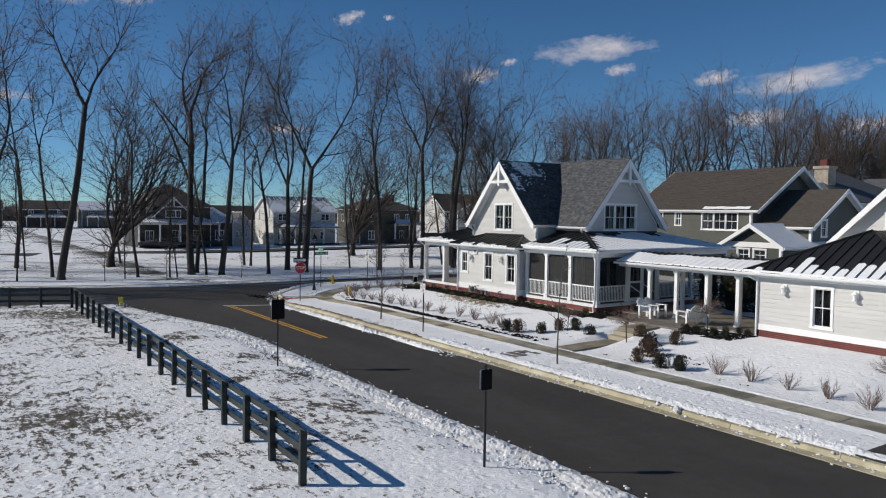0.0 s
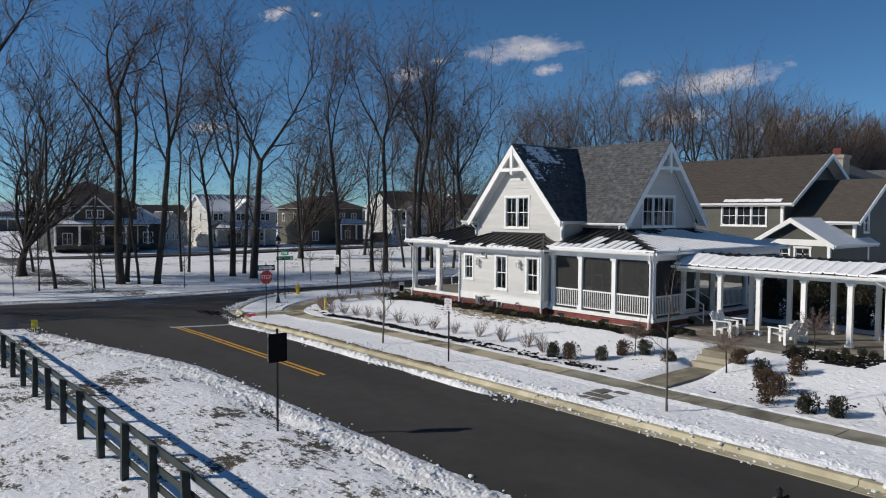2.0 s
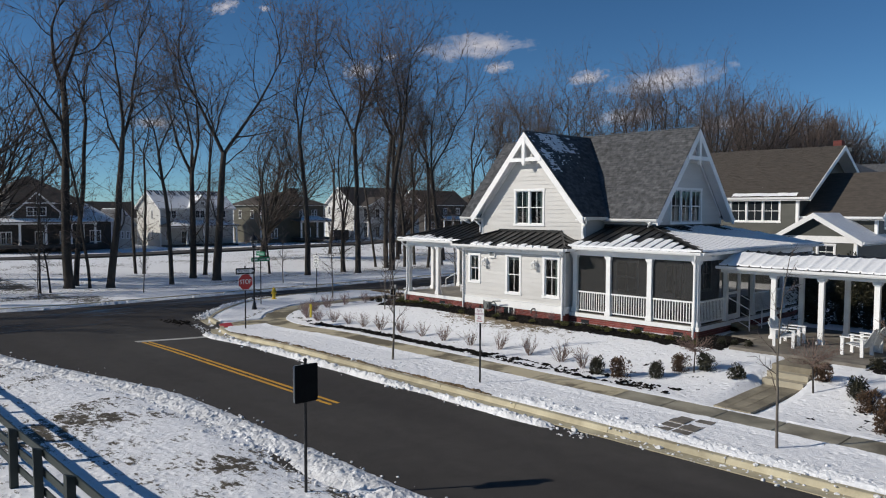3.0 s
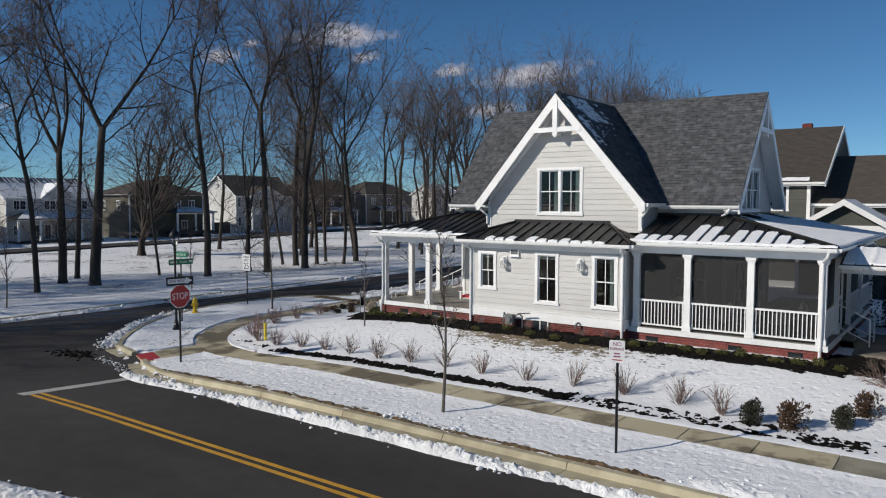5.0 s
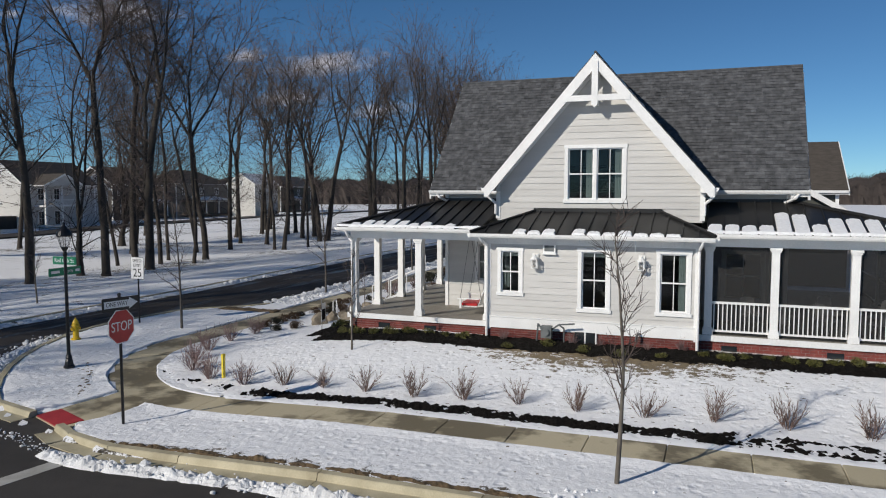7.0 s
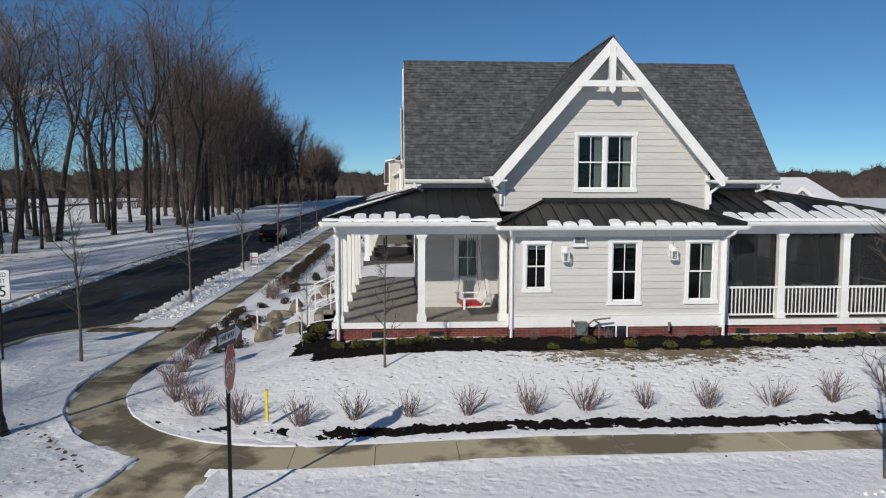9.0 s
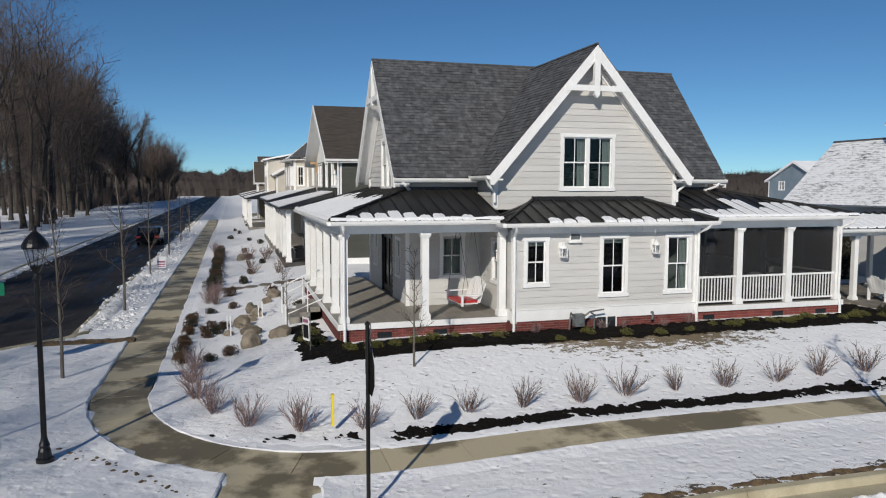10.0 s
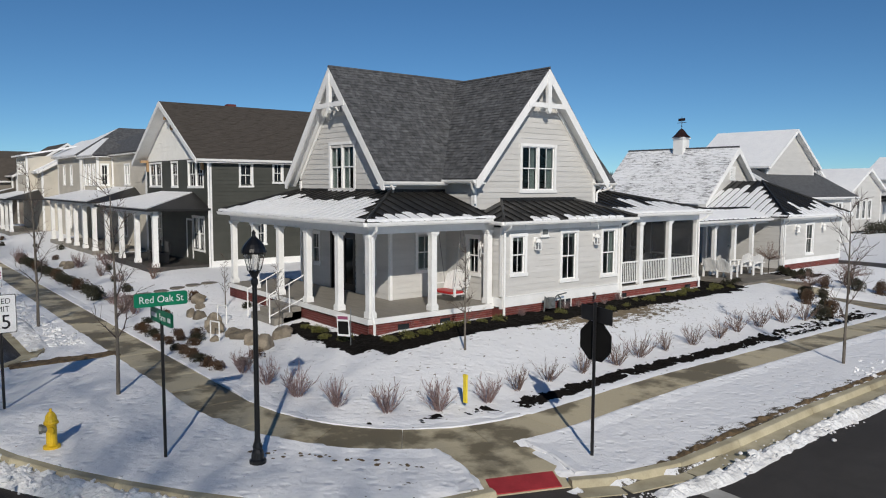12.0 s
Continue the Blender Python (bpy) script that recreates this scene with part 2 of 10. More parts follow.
    grit = math_of(t, "LESS_THAN", sp.outputs["Distance"], math_of(t, "MULTIPLY", math_of(t, "MULTIPLY", math_of(t, "SUBTRACT", fine, 0.25), 1.15), math_of(t, "MULTIPLY", math_of(t, "SUBTRACT", pick.outputs[0], 0.35), big)))
    snow = mix(t, grit, snow, (0.15, 0.115, 0.085))
    # footmarks trodden down to the turf on the corner lawn
    fm = node(t, "ShaderNodeTexVoronoi", Scale=4.0)
    mp = t.nodes.new("ShaderNodeMapping")
    mp.inputs["Scale"].default_value = (1.7, 0.9, 1)
    mp.inputs["Rotation"].default_value = (0, 0, 0.5)
    t.links.new(c.outputs["Object"], mp.inputs[0])
    t.links.new(mp.outputs[0], fm.inputs["Vector"])
    pk = t.nodes.new("ShaderNodeSeparateColor")
    t.links.new(fm.outputs["Color"], pk.inputs[0])
    lawn = math_of(t, "MULTIPLY", math_of(t, "MULTIPLY", band(x, 18.5, 24.5), band(x, 42, 30)), math_of(t, "MULTIPLY", band(y, 24, 33), band(y, 47.5, 44.5)))
    lim = math_of(t, "MULTIPLY", math_of(t, "SUBTRACT", pk.outputs[1], 0.3), math_of(t, "ADD", math_of(t, "MULTIPLY", lawn, 0.25), 0.05))
    ragged = math_of(t, "ADD", fm.outputs["Distance"], math_of(t, "MULTIPLY", math_of(t, "SUBTRACT", fine, 0.5), 0.6))
    snow = mix(t, math_of(t, "LESS_THAN", ragged, lim), snow, (0.2, 0.17, 0.14))
    t.links.new(mix(t, mask, snow, turf), b.inputs["Base Color"])
    b.inputs["Roughness"].default_value = 0.7
    # shallow footmarks
    v = node(t, "ShaderNodeTexVoronoi", Scale=3.4)
    t.links.new(c.outputs["Object"], v.inputs["Vector"])
    dent = ramp(t, v.outputs["Distance"], (0.1, (0, 0, 0)), (0.34, (1, 1, 1)))
    h = math_of(t, "ADD", math_of(t, "MULTIPLY", mid, 0.6), math_of(t, "MULTIPLY", fine, 0.35))
    h = math_of(t, "ADD", h, math_of(t, "MULTIPLY", dent, 0.42))
    soft = node(t, "ShaderNodeTexNoise", Scale=4.2, Detail=2.0, Roughness=0.5)
    t.links.new(c.outputs["Object"], soft.inputs["Vector"])
    h = math_of(t, "ADD", h, math_of(t, "MULTIPLY", soft.outputs["Fac"], 0.75))
    bump(t, b, h, 0.45, 0.12)
    bp = t.nodes["Bump"]
    t.links.new(math_of(t, "ADD", math_of(t, "MULTIPLY", field, 0.04), 0.4), bp.inputs["Strength"])
    return m


def asphalt_material(name="worn_asphalt", dark=(0.036, 0.032, 0.029), light=(0.057, 0.052, 0.047), rough=0.82, damp=False):
    m, t, b = nodes_of(name)
    big = noise_of(t, 0.25, 4.0, 0.6, "Object", (1.0, 0.3, 1))
    mid = noise_of(t, 2.2, 5.0, 0.65)
    fine = noise_of(t, 90, 2.0, 0.7)
    col = mix(t, ramp(t, big, (0.35, (0, 0, 0)), (0.65, (1, 1, 1))), dark, light)
    col = mix(t, 1.0, col, ramp(t, mid, (0.3, (0.85, 0.85, 0.85)), (0.7, (1.12, 1.12, 1.12))), "MULTIPLY")
    col = mix(t, 1.0, col, ramp(t, fine, (0.3, (0.75, 0.75, 0.75)), (0.7, (1.25, 1.25, 1.25))), "MULTIPLY")
    t.links.new(col, b.inputs["Base Color"])
    b.inputs["Roughness"].default_value = rough
    b.inputs["Specular IOR Level"].default_value = 0.3
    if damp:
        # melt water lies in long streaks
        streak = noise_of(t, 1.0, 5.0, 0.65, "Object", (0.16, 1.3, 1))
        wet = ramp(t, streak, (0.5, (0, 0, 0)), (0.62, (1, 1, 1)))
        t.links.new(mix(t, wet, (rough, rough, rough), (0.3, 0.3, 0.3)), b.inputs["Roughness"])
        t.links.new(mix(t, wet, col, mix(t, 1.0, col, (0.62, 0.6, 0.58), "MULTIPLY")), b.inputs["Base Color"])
    bump(t, b, fine, 0.4, 0.008)
    return m


TURF = surface("dead_brown_turf", (0.05, 0.036, 0.02), (0.2, 0.135, 0.07), 6, 50, 0.9, relief=1.0, depth=0.03)
PAVER = surface("grey_brown_paver", (0.09, 0.078, 0.062), (0.22, 0.2, 0.17), 1.5, 30, 0.75, relief=0.5)
GROUND = ground_material()
ASPHALT = asphalt_material()
# Darker copy of the asphalt: tree shade put into its colour, plus damp streaks.
ASPHALT_SHADE_DAMP = asphalt_material("tree_shaded_damp_asphalt", (0.026, 0.022, 0.019), (0.048, 0.042, 0.037), 0.75, True)


def glass_material(name, tint, least=0.04):
    """Thin pane: gloss that grows towards grazing angles over a see-through sheet."""
    m, t, b = nodes_of(name)
    tr = t.nodes.new("ShaderNodeBsdfTransparent")
    tr.inputs[0].default_value = (*tint, 1)
    gl = t.nodes.new("ShaderNodeBsdfGlossy")
    gl.inputs["Roughness"].default_value = 0.03
    lw = t.nodes.new("ShaderNodeLayerWeight")
    gloss = math_of(t, "ADD", math_of(t, "MULTIPLY", math_of(t, "POWER", lw.outputs["Facing"], 5.0), 0.9), least)
    mx = t.nodes.new("ShaderNodeMixShader")
    t.links.new(gloss, mx.inputs[0])
    t.links.new(tr.outputs[0], mx.inputs[1])
    t.links.new(gl.outputs[0], mx.inputs[2])
    t.links.new(mx.outputs[0], t.nodes["Material Output"].inputs[0])
    return m


GLASS = glass_material("window_glass", (0.42, 0.48, 0.48))
LANTERN_GLASS = glass_material("lantern_glass", (0.9, 0.9, 0.9), 0.12)


def screen_material():
    m, t, b = nodes_of("insect_screen")
    tr = t.nodes.new("ShaderNodeBsdfTransparent")
    mx = t.nodes.new("ShaderNodeMixShader")
    b.inputs["Base Color"].default_value = (0.012, 0.012, 0.012, 1)
    b.inputs["Roughness"].default_value = 0.7
    mx.inputs[0].default_value = 0.78
    t.links.new(tr.outputs[0], mx.inputs[1])
    t.links.new(b.outputs[0], mx.inputs[2])
    t.links.new(mx.outputs[0], t.nodes["Material Output"].inputs[0])
    return m


SCREEN = screen_material()


def dark_pane_material():
    m, t, b = nodes_of("far_window_pane")
    b.inputs["Base Color"].default_value = (0.02, 0.024, 0.028, 1)
    b.inputs["Roughness"].default_value = 0.08
    return m


DARKPANE = dark_pane_material()


def snowy_shingle_material():
    """Shingles under a thin, torn sheet of snow that shows the courses."""
    m, t, b = nodes_of("snow_dusted_shingle")
    big = noise_of(t, 0.5, 5.0, 0.65)
    course = noise_of(t, 1.0, 5.0, 0.75, "Object", (2.2, 7.0, 10.0))
    s = math_of(t, "ADD", math_of(t, "MULTIPLY", big, 0.3), math_of(t, "MULTIPLY", course, 0.7))
    mask = ramp(t, s, (0.36, (0, 0, 0)), (0.5, (1, 1, 1)))
    t.links.new(mix(t, mask, (0.06, 0.06, 0.065), (0.8, 0.81, 0.83)), b.inputs["Base Color"])
    b.inputs["Roughness"].default_value = 0.8
    bump(t, b, s, 0.4, 0.03)
    return m


SNOWY_SHINGLE = snowy_shingle_material()


def cloud_material():
    m, t, b = nodes_of("cloud_vapour")
    c = t.nodes.new("ShaderNodeTexCoord")
    ln = t.nodes.new("ShaderNodeVectorMath")
    ln.operation = "LENGTH"
    t.links.new(c.outputs["Object"], ln.inputs[0])
    info = t.nodes.new("ShaderNodeObjectInfo")
    add = t.nodes.new("ShaderNodeVectorMath")
    add.operation = "ADD"
    mp = t.nodes.new("ShaderNodeMapping")
    mp.inputs["Scale"].default_value = (2.6, 1.0, 1.1)
    t.links.new(c.outputs["Object"], mp.inputs[0])
    t.links.new(mp.outputs[0], add.inputs[0])
    t.links.new(math_of(t, "MULTIPLY", info.outputs["Random"], 30.0), add.inputs[1])
    n = node(t, "ShaderNodeTexNoise", Scale=1.1, Detail=6.0, Roughness=0.62)
    t.links.new(add.outputs[0], n.inputs["Vector"])
    v = math_of(t, "SUBTRACT", math_of(t, "MULTIPLY", n.outputs["Fac"], 1.7), math_of(t, "MULTIPLY", ln.outputs["Value"], 0.85))
    mask = ramp(t, v, (0.02, (0, 0, 0)), (0.85, (0.85, 0.85, 0.85)))
    tr = t.nodes.new("ShaderNodeBsdfTransparent")
    em = node(t, "ShaderNodeEmission", Strength=0.57)
    em.inputs[0].default_value = (0.95, 0.9, 0.94, 1)
    mx = t.nodes.new("ShaderNodeMixShader")
    t.links.new(mask, mx.inputs[0])
    t.links.new(tr.outputs[0], mx.inputs[1])
    t.links.new(em.outputs[0], mx.inputs[2])
    t.links.new(mx.outputs[0], t.nodes["Material Output"].inputs[0])
    return m


CLOUD = cloud_material()


# ---- building blocks ----
class Shape:
    """Collects faces and links them as one mesh object."""

    def __init__(self):
        self.v, self.f = [], []

    def add(self, verts, faces):
        n = len(self.v)
        self.v.extend([tuple(p) for p in verts])
        self.f.extend([tuple(i + n for i in f) for f in faces])
        return self

    def box(self, x0, y0, z0, x1, y1, z1):
        v = [(x, y, z) for z in (z0, z1) for y in (y0, y1) for x in (x0, x1)]
        return self.add(v, [(0, 2, 3, 1), (4, 5, 7, 6), (0, 1, 5, 4), (2, 6, 7, 3), (0, 4, 6, 2), (1, 3, 7, 5)])

    def prism(self, pts, vec):
        n, vec = len(pts), Vector(vec)
        v = [Vector(p) for p in pts] + [Vector(p) + vec for p in pts]
        return self.add(v, [tuple(range(n))[::-1], tuple(range(n, 2 * n))] + [(i, (i + 1) % n, n + (i + 1) % n, n + i) for i in range(n)])

    def tube(self, p0, p1, r0, r1=None, n=8, caps=True):
        r1 = r0 if r1 is None else r1
        p0, p1 = Vector(p0), Vector(p1)
        d = (p1 - p0).normalized()
        a = d.orthogonal().normalized()
        b = d.cross(a)
        ring = [(math.cos(2 * math.pi * i / n), math.sin(2 * math.pi * i / n)) for i in range(n)]
        v = [p0 + (a * c + b * s) * r0 for c, s in ring] + [p1 + (a * c + b * s) * r1 for c, s in ring]
        f = [(i, (i + 1) % n, n + (i + 1) % n, n + i) for i in range(n)]
        if caps:
            f += [tuple(range(n))[::-1], tuple(range(n, 2 * n))]
        return self.add(v, f)

    def lathe(self, x, y, profile, n=12):
        v = [(x + r * math.cos(2 * math.pi * i / n), y + r * math.sin(2 * math.pi * i / n), z) for r, z in profile for i in range(n)]
        f = [(k * n + i, k * n + (i + 1) % n, (k + 1) * n + (i + 1) % n, (k + 1) * n + i) for k in range(len(profile) - 1) for i in range(n)]
        f += [tuple(range(n))[::-1], tuple(range((len(profile) - 1) * n, len(profile) * n))]
        return self.add(v, f)

    def data(self, name, material, smooth=False):
        me = bpy.data.meshes.new(name)
        me.from_pydata(self.v, [], self.f)
        me.materials.append(material)
        if len(self.f) < 6000:
            bm = bmesh.new()
            bm.from_mesh(me)
            bmesh.ops.recalc_face_normals(bm, faces=bm.faces)
            bm.to_mesh(me)
            bm.free()
        if smooth:
            me.polygons.foreach_set("use_smooth", [True] * len(me.polygons))
        return me


def put(name, shape, material, parent=None, label="", smooth=False):
    """Links a shape as one mesh object, as a part of parent where that is given."""
    ob = new(name, shape if isinstance(shape, bpy.types.Mesh) else shape.data(name, material, smooth))
    if parent is not None:
        ob.parent = parent
    return tagged(ob, label)


def thing(name, label, category, group="", at=(0, 0, 0), turn=0.0, kind=""):
    ob = new(name)
    ob.matrix_basis = pose(*at, 0, 0, turn)
    ob.empty_display_size = 0.2
    return tagged(ob, label, category, group, kind)


class Face:
    """A wall's own axes: u along it, v up, d outwards."""

    def __init__(self, origin, u, n):
        self.o, self.u, self.n = Vector(origin), Vector(u).normalized(), Vector(n).normalized()

    def p(self, u, v, d=0.0):
        return self.o + self.u * u + Vector((0, 0, v)) + self.n * d

    def box(self, s, u0, u1, v0, v1, d0, d1):
        return s.prism([self.p(u0, v0, d0), self.p(u1, v0, d0), self.p(u1, v1, d0), self.p(u0, v1, d0)], self.n * (d1 - d0))

    def poly(self, s, pts, d0, d1):
        return s.prism([self.p(u, v, d0) for u, v in pts], self.n * (d1 - d0))


def pieces(length, v0, eave, peak, openings, a, b):
    """The stretches of a wall between the heights a and b, openings left out, as trapezoids."""
    def ends(v):
        if peak is None or v <= eave:
            return 0.0, length
        k = (v - eave) / (peak - eave) * length / 2
        return k, length - k
    (l0, r0), (l1, r1) = ends(a), ends(b)
    mid, cuts = (a + b) / 2, []
    for o in sorted(openings):
        if o[2] <= mid <= o[3]:
            cuts.append((o[0], o[1]))
    out, cur = [], (l0, l1)
    for c0, c1 in cuts:
        out.append((cur[0], c0, c0, cur[1]))
        cur = (c1, c1)
    out.append((cur[0], r0, r1, cur[1]))
    return [q for q in out if q[1] - q[0] > 0.02]


def wall(parent, face, length, v0, eave, peak=None, openings=(), thick=0.16, boards=0.19, mat=None, core=None, name="wall"):
    """A wall with real openings; boards: exposure of its lap siding, each board a piece."""
    outline = [(0, v0), (length, v0), (length, eave)] + ([(length / 2, peak)] if peak else []) + [(0, eave)]
    loops = [outline] + [[(o[0], max(o[2], v0 + 0.004)), (o[1], max(o[2], v0 + 0.004)), (o[1], o[3]), (o[0], o[3])] for o in openings]
    bm = bmesh.new()
    edges, rings = [], []
    for lp in loops:
        vs = [bm.verts.new(face.p(u, v, 0)) for u, v in lp]
        edges += [bm.edges.new((vs[i], vs[(i + 1) % len(vs)])) for i in range(len(vs))]
        rings.append(vs)
    bmesh.ops.triangle_fill(bm, use_beauty=True, edges=edges, normal=face.n)
    fronts, back = list(bm.faces), {v: bm.verts.new(v.co - face.n * thick) for v in list(bm.verts)}
    for fc in fronts:
        bm.faces.new([back[v] for v in reversed(fc.verts)])
    for vs in rings:
        for i in range(len(vs)):
            a, b = vs[i], vs[(i + 1) % len(vs)]
            bm.faces.new((a, back[a], back[b], b))
    bmesh.ops.recalc_face_normals(bm, faces=bm.faces)
    me = bpy.data.meshes.new(name)
    bm.to_mesh(me)
    bm.free()
    me.materials.append(core or mat or SIDING)
    w = put(name, me, None, parent)
    top, v = peak or eave, v0
    while boards and v < top - 0.02:
        b = min(v + boards, top)
        for q in pieces(length, v0, eave, peak, openings, v, b):
            s = Shape()
            P = [face.p(q[0], v, 0.001), face.p(q[1], v, 0.001), face.p(q[1], v, 0.024), face.p(q[0], v, 0.024),
                 face.p(q[3], b, 0.001), face.p(q[2], b, 0.001), face.p(q[2], b, 0.006), face.p(q[3], b, 0.006)]
            s.add(P, [(0, 1, 2, 3), (7, 6, 5, 4), (3, 2, 6, 7), (0, 4, 5, 1), (0, 3, 7, 4), (1, 5, 6, 2)])
            put("siding_board", s, mat or SIDING, w)
        v = b
    return w


def window(parent, face, u0, u1, v0, v1, sashes=1, depth=0.1, curtain="", trim=0.105, rows=1, open_wall=True):
    """Double-hung sashes in a cased opening (u0..v1 is the outside of the casing)."""
    s = Shape()
    t = trim
    face.box(s, u0, u0 + t, v0 + t, v1 - t, -depth, 0.042)
    face.box(s, u1 - t, u1, v0 + t, v1 - t, -depth, 0.042)
    face.box(s, u0 - 0.02, u1 + 0.02, v1 - t, v1, -depth, 0.05)
    face.box(s, u0 - 0.03, u1 + 0.03, v0, v0 + t, -depth, 0.06)
    frame_ob = put("window", s, WHITE, parent)
    iu0, iu1, iv0, iv1 = u0 + t, u1 - t, v0 + t, v1 - t
    w = (iu1 - iu0 - (sashes - 1) * 0.09) / sashes
    for k in range(sashes):
        a = iu0 + k * (w + 0.09)
        if k:
            m = Shape()
            face.box(m, a - 0.09, a, iv0, iv1, -depth, 0.03)
            put("mullion", m, WHITE, frame_ob)
        mid = (iv0 + iv1) / 2
        for lo, hi, d in ((iv0, mid + 0.02, -0.045), (mid - 0.02, iv1, -0.02)):
            m = Shape()
            e = 0.04
            face.box(m, a, a + e, lo, hi, d - 0.02, d + 0.012)
            face.box(m, a + w - e, a + w, lo, hi, d - 0.02, d + 0.012)
            face.box(m, a + e, a + w - e, lo, lo + e, d - 0.02, d + 0.012)
            face.box(m, a + e, a + w - e, hi - e, hi, d - 0.02, d + 0.012)
            if rows:
                c = a + w / 2
                face.box(m, c - 0.011, c + 0.011, lo + e, hi - e, d - 0.012, d + 0.006)
            put("sash", m, WHITE, frame_ob)
            g = Shape()
            g.add([face.p(a + e, lo + e, d - 0.008), face.p(a + w - e, lo + e, d - 0.008), face.p(a + w - e, hi - e, d - 0.008), face.p(a + e, hi - e, d - 0.008)], [(0, 1, 2, 3)])
            put("pane", g, GLASS if open_wall else DARKPANE, frame_ob)
        if curtain:
            g = Shape()
            spans = {"sides": ((a, a + w * 0.3), (a + w * 0.72, a + w)), "right": ((a + w * 0.68, a + w),), "left": ((a, a + w * 0.45),), "blind": ((a, a + w),), "top": ((a, a + w),)}[curtain]
            for c0, c1 in spans:
                n = 10
                lo = iv0 if curtain != "top" else iv1 - 0.16
                for i in range(n):
                    x0, x1 = c0 + (c1 - c0) * i / n, c0 + (c1 - c0) * (i + 1) / n
                    d = -0.13 - 0.02 * (i % 2)
                    face.box(g, x0, x1, lo, iv1, d - 0.012, d)
            put("curtain", g, CURTAIN, frame_ob)
    return frame_ob


def shingled(parent, a, b, c, d, tab=0.24, course=0.14, mat=None, thick=0.1, name="roof_slope"):
    """A roof slope a-b along the eave, d-c along the ridge: deck and joined shingles."""
    a, b, c, d = (Vector(p) for p in (a, b, c, d))
    up = (d - a + c - b).normalized()
    n = (b - a).cross(up).normalized()
    if n.z < 0:
        n = -n
    s = Shape()
    s.prism([a, b, c, d], -n * thick)
    deck = put(name, s, mat or SHINGLE, parent)
    rows = max(2, int(((d - a).length + (c - b).length) / 2 / course))
    verts, faces = [], []
    rng = random.Random(rows * 7 + int(a.x * 10) + int(a.y * 10))
    for r in range(rows):
        f0, f1 = r / rows, min(1.0, (r + 1.35) / rows)
        l0, r0, l1, r1 = a.lerp(d, f0), b.lerp(c, f0), a.lerp(d, f1), b.lerp(c, f1)
        width = (r0 - l0).length
        cuts, x = [0.0], rng.random() * tab
        while x < width - 0.05:
            cuts.append(x / width)
            x += tab * rng.uniform(0.55, 1.3)
        cuts.append(1.0)
        for k0, k1 in zip(cuts, cuts[1:]):
            if k1 - k0 < 0.01 / width:
                continue
            h = rng.uniform(0.012, 0.03)
            gap = 0.004 / width
            p = [l0.lerp(r0, k0 + gap), l0.lerp(r0, k1 - gap), l1.lerp(r1, k1 - gap), l1.lerp(r1, k0 + gap)]
            i = len(verts)
            verts += [p[0] + n * 0.002, p[1] + n * 0.002, p[0] + n * h, p[1] + n * h, p[2] + n * 0.004, p[3] + n * 0.004]
            faces += [(i, i + 1, i + 3, i + 2), (i + 2, i + 3, i + 4, i + 5), (i, i + 2, i + 5), (i + 1, i + 4, i + 3)]
    s = Shape()
    s.add(verts, faces)
    tagged(put("shingles", s, mat or SHINGLE, deck), kind="stuff")
    return deck


SNOW_ON_ROOF = []


